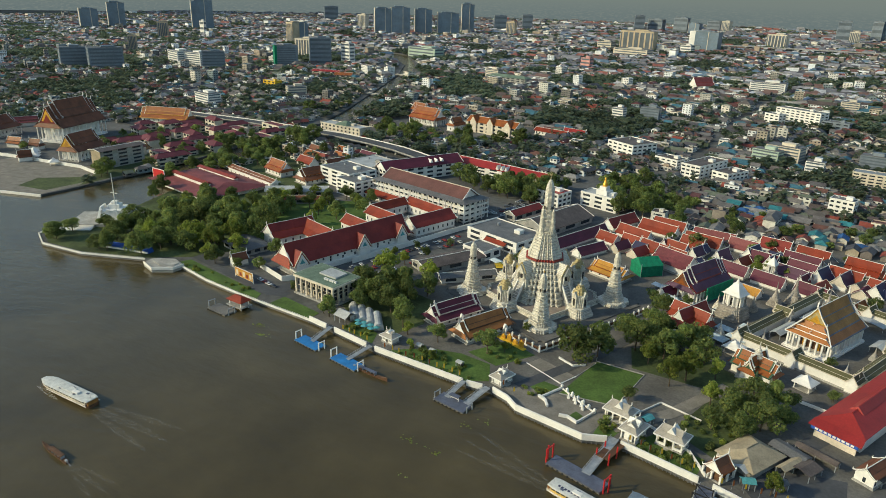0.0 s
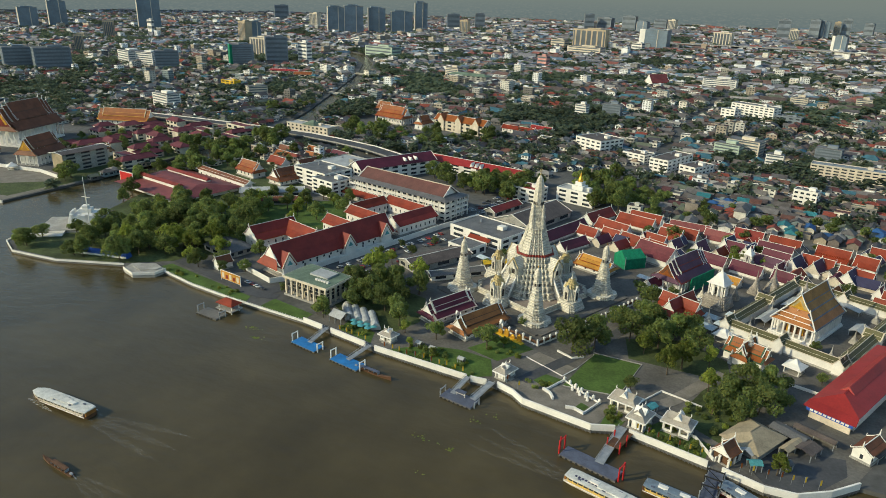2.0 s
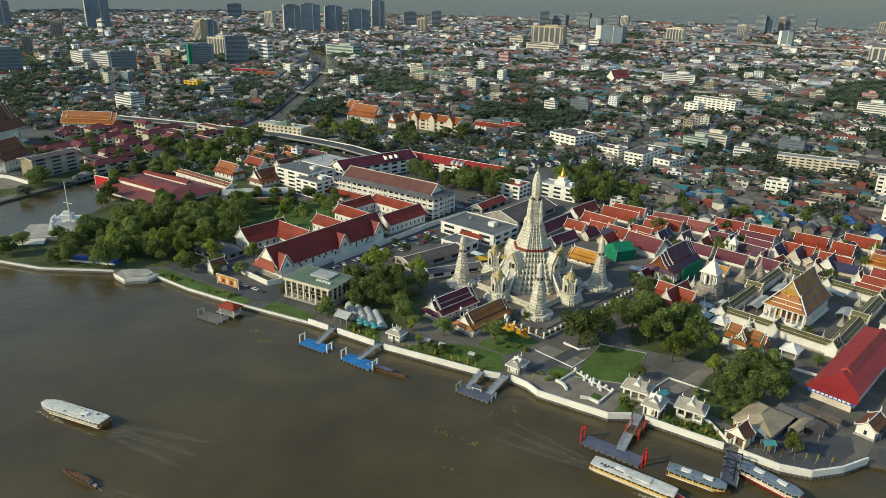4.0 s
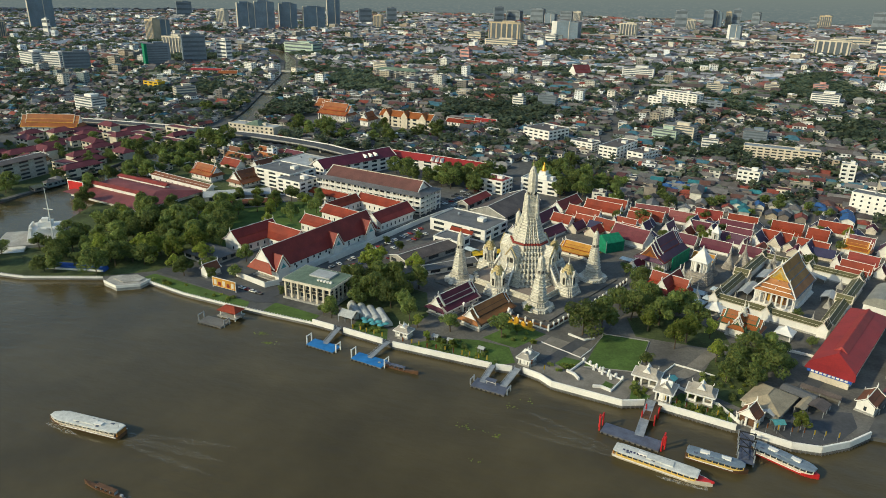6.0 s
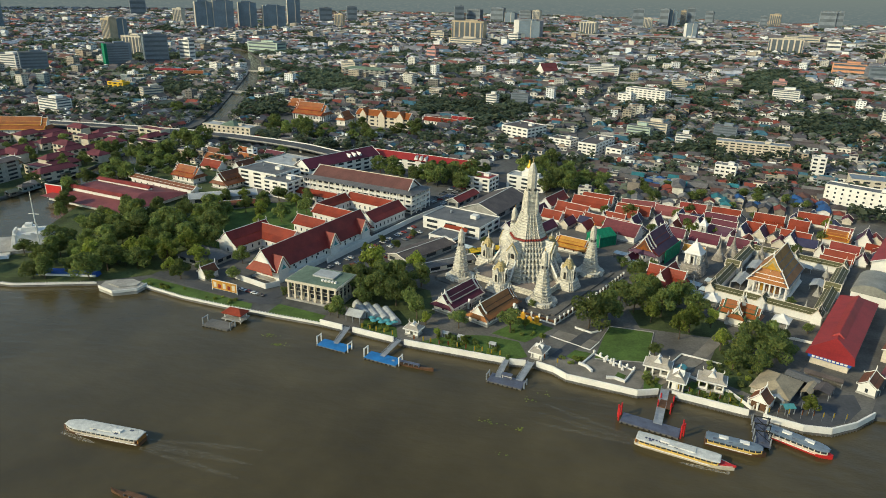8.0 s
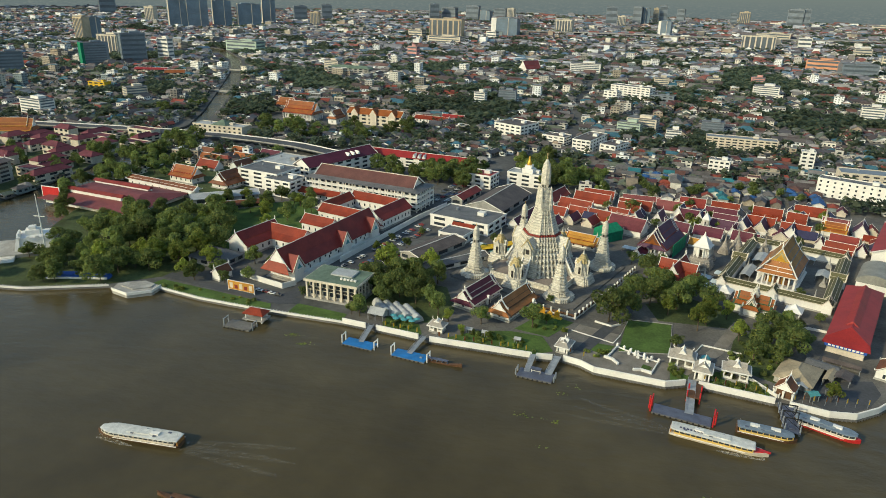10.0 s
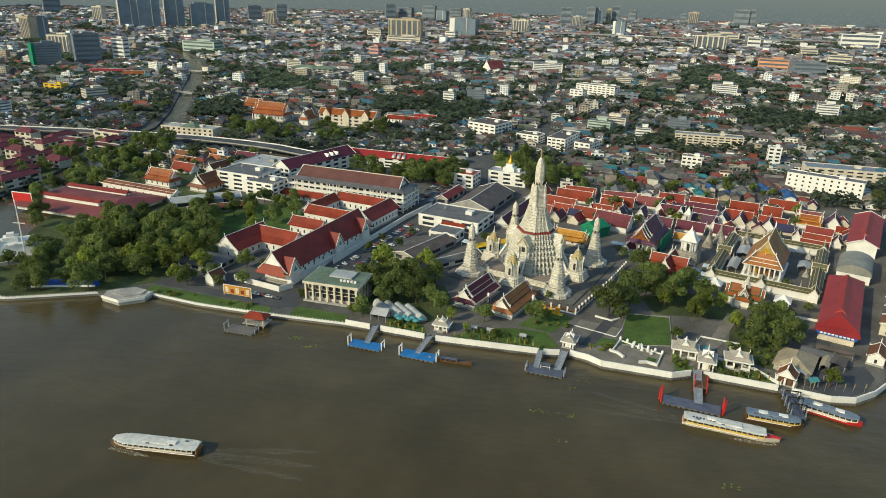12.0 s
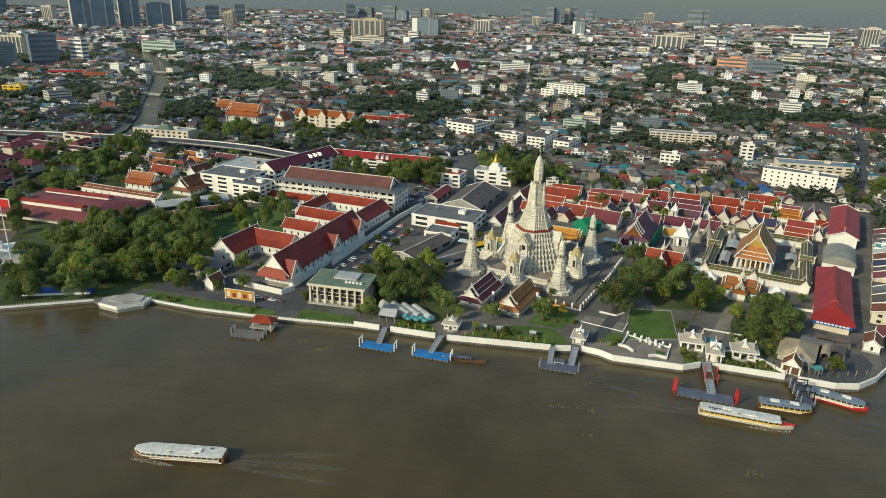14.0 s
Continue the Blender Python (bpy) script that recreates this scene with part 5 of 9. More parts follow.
# white fence and gilded stands below the terrace
def pillar_row(a, b, n, label):
    root = thing("terrace_fence", a[0], a[1], 0.1, math.degrees(math.atan2(b[1] - a[1], b[0] - a[0])), label, "fence", "terrace fences")
    ln = math.dist(a, b)
    post = shared("pillar", WHITE, lambda g: g.box(0, 0, 0, 0.8, 0.8, 3.2).box(0, 0, 3.2, 1.0, 1.0, 0.25).box(0, 0, 3.45, 0.7, 0.7, 0.5, taper=0.1))
    for i in range(n + 1):
        part("pillar", post, None, root, at=pose(ln * i / n, 0, 0))
    part("low_wall", Geo().box(ln / 2, 0, 0, ln, 0.4, 0.9), WHITE, root)
    rail = shared("railing", WOOD, lambda g: g.box(ln / n / 2, 0, 0.9, ln / n - 0.8, 0.12, 1.5))
    for i in range(n):
        part("railing", rail, None, root, at=pose(ln * i / n, 0, 0))


pillar_row((-6, -51), (18.9, -62), 6, "white pillared fence with dark railings")
pillar_row((18.9, -62), (43, -20), 11, "white pillared fence along the lane")
pillar_row((43, -20), (58, 10), 8, "white pillared fence beside the towers")
root = thing("gilded_stand", 4, -59.5, 0.14, -24, "ornate gilded offering screens on the lawn", "shrine")
for i in range(4):
    part("screen", Geo().box(-6 + i * 4, 0, 0, 2.6, 0.8, 2.2 + (i % 2) * 1.2).box(-6 + i * 4, 0, 2.2 + (i % 2) * 1.2, 1.4, 0.7, 0.9, taper=0.2), GOLD, root)
part("step", Geo().box(0, -0.6, 0, 18, 2.4, 0.5), YELLOW_CLOTH, root)

# riverside pavilions
def river_pavilion(root, w, d, z1=3.9, top=8.4):
    part("floor", Geo().box(0, 0, 0, w, d, 0.6).box(0, -d / 2 - 0.6, 0, 3, 1.2, 0.35), CONCRETE, root)
    post = shared("post", WHITE, lambda g: g.box(0, 0, 0.6, 0.55, 0.55, z1 - 0.6))
    n = 4
    for i in range(n):
        for s in (-1, 1):
            part("post", post, None, root, at=pose(-w / 2 + 0.6 + i * (w - 1.2) / (n - 1), s * (d / 2 - 0.6), 0))
    for s in (-1, 1):
        part("post", post, None, root, at=pose(s * (w / 2 - 0.6), 0, 0))
        part("parapet", Geo().box(s * w * 0.3, -d / 2 + 0.6, 0.6, w * 0.28, 0.3, 1.0), WHITE, root)
    part("back_wall", Geo().box(0, d / 2 - 0.7, 0.6, w - 1.4, 0.3, z1 - 0.8), WHITE, root)
    for s in (-1, 1):
        part("side_wall", Geo().box(s * (w / 2 - 0.7), 0, 0.6, 0.3, d * 0.5, z1 - 0.8).box(s * w * 0.17, -d / 2 + 0.7, 0.6, 0.5, 0.3, z1 - 0.8), WHITE, root)
    part("lintel", Geo().box(0, -d / 2 + 0.62, z1 - 1.0, w - 1.2, 0.35, 0.9), WHITE, root)
    ex, ey, rx = w / 2 + 0.6, d / 2 + 0.6, w / 2 - d * 0.30
    part("lower_roof", Geo().loft([[(-ex, -ey, z1), (ex, -ey, z1), (ex, ey, z1), (-ex, ey, z1)], [(-ex, -ey, z1 + 0.25), (ex, -ey, z1 + 0.25), (ex, ey, z1 + 0.25), (-ex, ey, z1 + 0.25)], [(-ex + 2.2, -ey + 2.2, z1 + 1.7), (ex - 2.2, -ey + 2.2, z1 + 1.7), (ex - 2.2, ey - 2.2, z1 + 1.7), (-ex + 2.2, ey - 2.2, z1 + 1.7)]]), PAVILION_TILE, root, "pale brown tiled roof")
    ux, uy = ex - 2.0, ey - 2.0
    zz = z1 + 1.75
    for s in (-1, 1):
        part("upper_roof", Geo().slab([(-ux, 0, top - 0.6), (ux, 0, top - 0.6), (ux, s * uy, zz + 0.2), (-ux, s * uy, zz + 0.2)][::s], 0.3), PAVILION_TILE, root)
        pediment(root, s * (ux - 0.3), s, uy, zz, top - 0.8, WHITE)
        part("dormer", Geo().loft([[(-1.8, s * (uy + 0.3), zz), (1.8, s * (uy + 0.3), zz), (0, s * (uy + 0.3), top - 0.3)][::s], [(-1.8, 0, zz), (1.8, 0, zz), (0, 0, top - 0.3)][::s]]), WHITE, root)
        gg = Geo()
        chofa(gg, s * ux, 0, top - 0.6, s, 0, 1.1)
        part("finial", gg, WHITE, root)
    part("spire", Geo().lathe(0, 0, [(top - 0.5, 0.6), (top, 0.35), (top + 1.4, 0.05)], 6), WHITE, root)
    eave = Geo()
    for a, b in (((-ex, -ey), (ex, -ey)), ((ex, -ey), (ex, ey)), ((ex, ey), (-ex, ey)), ((-ex, ey), (-ex, -ey))):
        eave.beam((*a, z1 + 0.1), (*b, z1 + 0.1), 0.35, 0.5)
    part("eave", eave, WHITE, root)


for x, y, turn, w, d, lab in ((65.5, -100, -15, 11, 7.5, "white riverside pavilion with open columned sides"), (72.8, -109.8, 72, 9.5, 7, "white landing pavilion beside the pier"), (87.3, -108, -15, 11, 7.5, "white riverside pavilion with open columned sides"),
                              (12.3, -95.8, 70, 8.5, 6, "small white pavilion at the pier gap"), (-50, -86.8, -15, 7.5, 5.5, "small white pavilion on the lawn edge")):
    root = thing("pavilion", x, y, 0.1, turn, lab, "pavilion", "riverside pavilions")
    river_pavilion(root, w, d, 4.7 if w > 9 else 3.4, 9.0 if w > 9 else 6.8)
# Dark wooden walls stand in for the shade under this open roof.
thai_hall("ticket_pavilion", "small pier pavilion with brown tiled roof and white gable", 105, -119, 58, 8, 8, 3.8, 8.2, BROWN_TILE, ORANGE_TILE, walls=WOOD, columns=3, windows=False, category="pavilion", skirt=False, base=0.3)

# garden walls and rims
def low_wall(pts, h, m, label, thick=0.4, name="garden_wall"):
    for a, b in zip(pts[:-1], pts[1:]):
        ob = Geo().beam((*a, h / 2), (*b, h / 2), thick, h)
        setting(name, ob, m, label, "wall")


low_wall([(38, -93), (62, -91.5), (68.5, -59.5), (45.5, -57.5)], 0.4, CONCRETE, "low pale rim round the lawn", 0.3)
low_wall([(16.6, -74.6), (36.1, -85.0), (40.7, -75.9)], 0.4, WHITE, "low white rim of a paved court", 0.4)
low_wall([(40.7, -75.9), (46, -60), (45, -52)], 0.3, CONCRETE, "low pale kerb beside the lane", 0.3)
patch("court_floor", [(17.5, -74.4), (35.8, -84.2), (40, -75.6), (21, -67.4)], 0.16, PALE_PAVING, "brownish gravel court with a white rim", "paving")
low_wall([(37.8, -88.5), (31.5, -100.6)], 1.1, WHITE, "white ornamental terrace parapet", 0.5)
low_wall([(30.6, -99.4), (34.2, -101.6), (36.4, -105.6)], 1.3, WHITE, "white ornamental terrace parapet", 0.9)
low_wall([(37.8, -88.5), (44.0, -93.3), (49.8, -96.9), (55.2, -100.5)], 0.7, WHITE, "white terrace parapet before the lawn", 0.5)
low_wall([(55.2, -100.5), (50.2, -111.8)], 1.1, WHITE, "white ornamental terrace parapet", 0.5)
low_wall([(50.6, -111.4), (46.1, -109.1), (42.5, -109.6)], 1.3, WHITE, "white ornamental terrace parapet", 0.9)
for i in range(7):
    k = i / 6
    root = thing("parapet_pillar", 37.8 + 17.4 * k, -88.5 - 12 * k, 0.05, -35, "white pillar with a pointed cap on the terrace parapet", "pillar", "parapet pillars")
    part("shaft", Geo().box(0, 0, 0, 0.9, 0.9, 1.7), WHITE, root)
    part("cap", Geo().box(0, 0, 1.7, 1.1, 1.1, 0.2).box(0, 0, 1.9, 0.8, 0.8, 0.6, taper=0.2), WHITE, root)
low_wall([(94, -110), (101, -122)], 1.6, WHITE, "white garden wall beside the pier")
low_wall([(78, -100), (94, -110)], 1.2, WHITE, "white garden wall behind the pavilions")
low_wall([(101.5, -122), (114, -104), (128, -88)], 2.0, WHITE, "white boundary wall along the lane")
low_wall([(126, -49), (147, -56), (150, -50)], 1.4, WHITE, "white fence beside the market lane")
low_wall([(29, -63), (37, -67.5), (42, -64)], 0.9, WHITE, "white curved bench round a tree", 0.7)
low_wall([(70, -95), (79, -80), (96, -86)], 0.8, WHITE, "low white rim of the gate path")
for i in range(5):
    x, y = 42.5 + i * 1.9 + (i % 2) * 0.8, -94.5 - i * 1.5 + (i % 2) * 0.7
    st = thing("garden_statue", x, y, 0.05, 0, "small white garden statue, simplified shape", "statue", "garden statues")
    part("figure", Geo().box(0, 0, 0, 1.2, 1.2, 0.8).lathe(0, 0, [(0.8, 0.5), (1.8, 0.4), (2.4, 0.25), (2.9, 0.1)], 6), WHITE, st)


def flag(x, y, m, h=4.2, word="yellow"):
    root = thing("flag", x, y, 0.04, 20, f"{word} banner flag on a thin pole", "flag", "riverside flags")
    part("pole", Geo().tube(0, 0, 0, 0.07, 0.05, h, 6), STEEL, root)
    part("cloth", Geo().slab([(0.05, 0, h), (0.75, 0.15, h), (0.75, 0.05, h - 2.2), (0.05, 0, h - 2.2)], 0.05), m, root)


rng = random.Random(3)
for seg in (((-76, -90), (-60, -94)), ((-48, -96.5), (-6, -102.5)), ((72, -116), (96, -122)), ((106, -126), (136, -124.5)), ((14, -101), (20, -104))):
    a, b = Vector(seg[0]), Vector(seg[1])
    n = int((b - a).length / 4)
    for i in range(n + 1):
        p = a + (b - a) * (i / n)
        flag(p.x + rng.uniform(-0.5, 0.5), p.y + rng.uniform(0, 1), YELLOW_CLOTH if rng.random() < 0.75 else ORANGE_TILE, word="yellow")

# market rows
def market(x, y, turn, ln, w, h, rise, label, front=False):
    root = block("market_hall", label, x, y, turn, ln, w, h, 2, WHITE, "hip" if front else "gable", RED_SHEET, rise, gap=6, faces="", ledges=False, category="market hall", overhang=1.2)
    part("monitor_roof", Geo().loft([[(-ln * 0.36, -3, h + rise * 0.72), (ln * 0.40, -3, h + rise * 0.72), (ln * 0.40, 3, h + rise * 0.72), (-ln * 0.36, 3, h + rise * 0.72)], [(-ln * 0.35, -0.2, h + rise + 1.1), (ln * 0.4, -0.2, h + rise + 1.1), (ln * 0.4, 0.2, h + rise + 1.1), (-ln * 0.35, 0.2, h + rise + 1.1)]]), RED_SHEET, root)
    return root


root = market(163.7, -42.5, 62, 74, 16.4, 7, 4.2, "long market hall with bright red sheet roof", True)
part("verandah_roof", Geo().slab([(-38.5, -9.5, 7.2), (-38.5, 9.5, 7.2), (-43, 10.2, 5.7), (-43, -10.2, 5.7)], 0.2), RED_SHEET, root)
sign = part("sign", Geo().box(-42.6, 0, 4.0, 0.3, 18, 1.7), BLUE_CLOTH, root, "blue shop sign with white lettering bars")
for i in range(9):
    part("lettering", Geo().box(-42.8, -6.9 + i * 1.7, 4.4, 0.1, 1.2, 0.8), WHITE, sign)
part("shutters", Geo().box(-40.8, 0, 0, 0.3, 16, 3.6), CREAM, root)
market(237, 81, 60.5, 76, 17, 8, 4.2, "red-roofed market hall with white end walls")
root = thing("vaulted_hall", 198, 14.5, 0, 61, "market hall with grey barrel-vaulted roof", "market hall")
part("wall", Geo().box(0, 0, 0, 29, 18, 6), WHITE, root)
rings = [[(x, 9.6 * math.cos(a), 5.6 + 5.4 * math.sin(a)) for a in [math.pi * i / 12 for i in range(13)]] + [(x, -9.2, 5.5), (x, 9.2, 5.5)] for x in (-15, 15)]
part("vault", Geo().loft(rings), VAULT_SHEET, root)
# shophouses across the lane from the market
for i, (m, roof, style, h, word) in enumerate(((CREAM, BROWN_TILE, "gable", 6.5, "brown tiled"), (WHITE, BROWN_SHEET, "gable", 7, "rusty brown sheet"), (CREAM, GREY_SHEET, "gable", 7.5, "grey sheet"), (WHITE, BROWN_SHEET, "hip", 6.5, "dark brown"), (CREAM, DULL_RED, "gable", 8, "dull red sheet"), (WHITE, BROWN_SHEET, "gable", 7, "rusty brown sheet"),
                                               (WHITE, BLUE_TILE, "gable", 7.5, "slate blue"), (CREAM, BROWN_TILE, "gable", 8, "orange brown tiled"), (WHITE, PALE_SHEET, "gable", 7, "pale sheet"), (WHITE, TEAL_SHEET, "flat", 8, "pale teal"), (CREAM, GREY_SHEET, "gable", 6.5, "grey sheet"), (WHITE, BROWN_SHEET, "hip", 7, "dark brown"), (CREAM, DULL_RED, "gable", 7, "dull red sheet"))):
    block("shophouse", f"two-storey shophouse with {word} roof on the market lane", 181 + 6.3 * i, -66 + 10.6 * i, 59 + (i * 37 % 5 - 2), 11.4, 15, h, 2, m, style, roof, 2.4 + i % 3 * 0.5, gap=3.6, faces="bl" if i == 0 else "b", ledges=False, category="shophouse", group="lane shophouses", most=2)


def shed(x, y, turn, w, d, h, rise, m, label, group="riverside sheds"):
    """An open shed: posts, a low back wall and a gabled sheet roof."""
    root = thing("shed", x, y, 0.1, turn, label, "shed", group)
    post = shared("post", STEEL, lambda g: g.box(0, 0, 0, 0.25, 0.25, h))
    for i in range(3):
        for s in (-1, 1):
            part("post", post, None, root, at=pose(-w / 2 + 0.4 + i * (w - 0.8) / 2, s * (d / 2 - 0.3), 0))
    part("back_wall", Geo().box(0, d / 2 - 0.6, 0, w - 1, 0.2, h - 0.6), DARK_CONCRETE, root)
    for s in (-1, 1):
        part("roof_slope", Geo().slab([(-w / 2, 0, h + rise), (w / 2, 0, h + rise), (w / 2, s * d / 2, h), (-w / 2, s * d / 2, h)][::s], 0.15), m, root)
    return root


block("quay_hall", "low hall with weathered tan hipped sheet roof", 115, -104, 58, 19, 15, 3.4, 1, CONCRETE, "hip", TAN_SHEET, 3.4, gap=5, faces="", ledges=False, category="hall", overhang=0.8)
patch("quay_yard", [(112, -119), (124, -109), (136, -103), (148, -101), (147, -112), (138, -123), (128, -129), (118, -128)], 0.09, ASPHALT, "dark paved yard on the quay", "paving")
for x, y, turn, w, d, m, lab in ((128.5, -95, -33, 14, 7, GREY_SHEET, "long stall with grey sheet roof"), (134, -103, 57, 9, 8, BROWN_SHEET, "stall with rusty brown sheet roof"), (128.5, -104, 57, 12, 4, TAN_SHEET, "narrow stall with tan sheet roof"), (113.5, -113, 57, 7, 6, PALE_SHEET, "small stall with pale sheet roof"),
                                 (138, -92, -28, 16, 4, BROWN_SHEET, "low canopy before the market front"), (115, -121, 20, 5, 4, TEAL_SHEET, "tiny stall with teal roof"), (125, -117, 35, 6, 4, GREY_SHEET, "small quay stall with grey roof"), (159, -92, 57, 14, 8, BROWN_SHEET, "low shed with rusty brown sheet roof"), (170, -84, 57, 16, 9, DULL_RED, "low shed with dull red sheet roof")):
    shed(x, y, turn, w, d, 3.0, 1.0, m, lab)
thai_hall("gable_house", "white gabled house with brown roof by the quay", 156, -95, 57, 13, 8, 4.2, 7.2, BROWN_TILE, WOOD, category="house", skirt=False)
for x, y in ((-26, -88), (-34, -86), (-10, -92)):
    shed(x, y, -15, 3.4, 3, 2.2, 0.8, PALE_SHEET, "small white garden stall", "garden stalls")
shed(76, -98, 60, 5, 4, 2.8, 1.0, TEAL_SHEET, "small stall with teal awning")


# ---- piers and pontoons ----
def pontoon(x, y, turn, w, d, m, label, posts=WHITE, post_h=4.5, red=False):
    root = thing("pontoon", x, y, WATER_Z, turn, label, "pontoon", "river pontoons")
    part("hull", Geo().box(0, 0, -0.6, w, d, 1.2, taper=1.0), DARK_CONCRETE, root)
    part("deck", Geo().box(0, 0, 0.6, w - 0.2, d - 0.2, 0.25), m, root)
    tyre = shared("fender", RUBBER, lambda g: g.tube(0, 0, 0, 0.45, 0.45, 0.4, 8))
    for i in range(int(w / 2.2)):
        part("fender", tyre, None, root, at=pose(-w / 2 + 1 + i * 2.2, -d / 2 - 0.05, 0.2, 90, 0, 0))
    pm = RED_PAINT if red else posts
    pile = shared("pile", pm, lambda g: g.tube(0, 0, -2, 0.32, 0.32, post_h + 2, 8))
    for s in (-1, 1):
        for o in (-0.3, 0.0, 0.3) if red else (-0.25, 0.25):
            part("pile", pile, None, root, at=pose(s * (w / 2 + 0.7 + (0.8 if o == 0 else 0)), d * o, 0))
        part("pile_cap", Geo().beam((s * (w / 2 + 0.7), -d * 0.25, post_h - 0.3), (s * (w / 2 + 0.7), d * 0.25, post_h - 0.3), 0.35, 0.35), pm, root)
    return root


def gangway(a, b, za, zb, w, m, label, rails=STEEL):
    root = thing("gangway", 0, 0, 0, 0, label, "gangway", "gangways")
    part("deck", Geo().beam((*a, za), (*b, zb), w, 0.3), m, root)
    d = (Vector(b) - Vector(a)).normalized()
    for s in (-1, 1):
        o = Vector((-d.y, d.x)) * (s * w / 2)
        part("handrail", Geo().beam((a[0] + o.x, a[1] + o.y, za + 1.1), (b[0] + o.x, b[1] + o.y, zb + 1.1), 0.12, 0.12).beam((a[0] + o.x, a[1] + o.y, za + 0.6), (b[0] + o.x, b[1] + o.y, zb + 0.6), 0.08, 0.08), rails, root)
    return root


pontoon(58.5, -140, -18, 23, 7, GREY_DECK, "blue-grey pontoon with red mooring piles", red=True, post_h=6)
gangway((67, -116), (61.5, -139), 1.6, -0.8, 3.4, STEEL, "grey gangway to the red-piled pontoon")
root = thing("pier_deck", 67, -123, 0, 72, "short fixed wooden pier with red piles", "pier")
part("deck", Geo().box(0, 0, 0.6, 13, 5, 0.4), WOOD, root)
for s in (-1, 1):
    for o in (-6, 0):
        part("pile", Geo().tube(o, s * 2.6, -4, 0.3, 0.3, 7.5, 8), RED_PAINT, root)
pontoon(-85.2, -104.5, -15, 16, 7, BLUE_DECK, "bright blue decked pontoon with white piles")
gangway((-83, -89.6), (-85, -103), 1.5, -0.8, 2.4, STEEL, "grey steel gangway to a blue pontoon")
pontoon(-59.2, -111.5, -15, 17, 7, BLUE_DECK, "bright blue decked pontoon with white piles")
gangway((-55, -97), (-60, -110), 1.5, -0.8, 2.4, STEEL, "grey steel gangway to a blue pontoon")
pontoon(-1, -119, -14, 16, 7.5, GREY_DECK, "dark grey pontoon off the temple wall", STEEL, 3)
gangway((-2.2, -105), (-5, -117), 1.5, -0.8, 2.4, STEEL, "dark steel gangway to the grey pontoon")
gangway((9, -105), (4.5, -118), 1.5, -0.8, 3.0, STEEL, "dark steel gangway to the grey pontoon")
shed_small = thing("pier_shelter", -1, -117.5, -0.85, -14, "small white railed shelter on the grey pontoon", "shelter")
part("frame", Geo().box(-2, 0, 0, 0.2, 0.2, 2.2).box(2, 0, 0, 0.2, 0.2, 2.2).box(0, 0, 0.9, 4.2, 0.15, 0.2), WHITE, shed_small)
part("roof", Geo().box(0, 0, 2.2, 4.8, 2.4, 0.2), GREY_DECK, shed_small)
pontoon(-149, -96, -10, 15, 8, DARK_CONCRETE, "old dark pontoon with grey piles", STEEL, 4)
root = thing("pier_kiosk", -143.5, -88.5, -0.2, -10, "pier kiosk with small red hipped roof", "kiosk")
part("deck", Geo().box(0, 0, 0, 12, 8, 0.5), CONCRETE, root)
for a in (-1, 1):
    for b in (-1, 1):
        part("post", Geo().box(a * 4.6, b * 2.6, -3, 0.35, 0.35, 6.4), WHITE, root)
part("roof", Geo().loft([[(-6, -3.8, 3.2), (6, -3.8, 3.2), (6, 3.8, 3.2), (-6, 3.8, 3.2)], [(-6, -3.8, 3.5), (6, -3.8, 3.5), (6, 3.8, 3.5), (-6, 3.8, 3.5)], [(-2.6, -0.2, 5.6), (2.6, -0.2, 5.6), (2.6, 0.2, 5.6), (-2.6, 0.2, 5.6)]]), RED_TILE, root)
root = thing("ferry_pier", 101, -137, 0, 80, "dark steel ferry pier with rails between moored boats", "pier")
part("deck", Geo().box(0, 0, -0.4, 20, 6, 0.4), GREY_DECK, root)
for o in (-7, -2, 3):
    part("gantry", Geo().beam((o, -2.8, 0), (o, -2.8, 4.6), 0.3, 0.3).beam((o, 2.8, 0), (o, 2.8, 4.6), 0.3, 0.3).beam((o, -3.1, 4.6), (o, 3.1, 4.6), 0.3, 0.4).beam((o, -2.8, 0.4), (o, 2.8, 4.4), 0.2, 0.2), RUBBER, root, "black steel gantry")
part("gangplank", Geo().box(-2, 0, 0.3, 12, 2.2, 0.25), GREY_DECK, root)
for o in (-9, -4, 1, 6):
    for s in (-1, 1):
        part("pile", Geo().tube(o, s * 2.8, -4, 0.25, 0.25, 7.2, 6), STEEL, root)
for s in (-1, 1):
    part("handrail", Geo().beam((-10, s * 2.9, 1.0), (10, s * 2.9, 1.0), 0.12, 0.12), STEEL, root)


# ---- boats ----
def hull_geo(ln, w, h, bow=0.22, sheer=0.5):
    g = Geo()
    rings = []
    n = 12
    for i in range(n + 1):
        k = i / n
        x = -ln / 2 + ln * k
        f = bow_taper(k, bow)
        top = h + sheer * max(0, (k - 0.6) / 0.4) ** 2
        rings.append([(x, -w / 2 * f, top), (x, -w / 2 * f * 0.7, -0.4), (x, w / 2 * f * 0.7, -0.4), (x, w / 2 * f, top)])
    g.loft(rings)
    return g


def bow_taper(k, bow=0.22):
    """Share of the full beam at k of the length, stern to bow."""
    if k > 1 - bow:
        return max(0.04, 1 - ((k - 1 + bow) / bow) ** 1.8)
    return 0.8 + 0.2 * k / 0.08 if k < 0.08 else 1.0


def deck_plan(ln, w, k0, k1, share, z, n=12):
    """A ring that follows the hull's plan between two shares of its length."""
    ks = [k0 + (k1 - k0) * i / n for i in range(n + 1)]
    return [(-ln / 2 + ln * k, -w / 2 * share * bow_taper(k), z) for k in ks] + [(-ln / 2 + ln * k, w / 2 * share * bow_taper(k), z) for k in reversed(ks)]


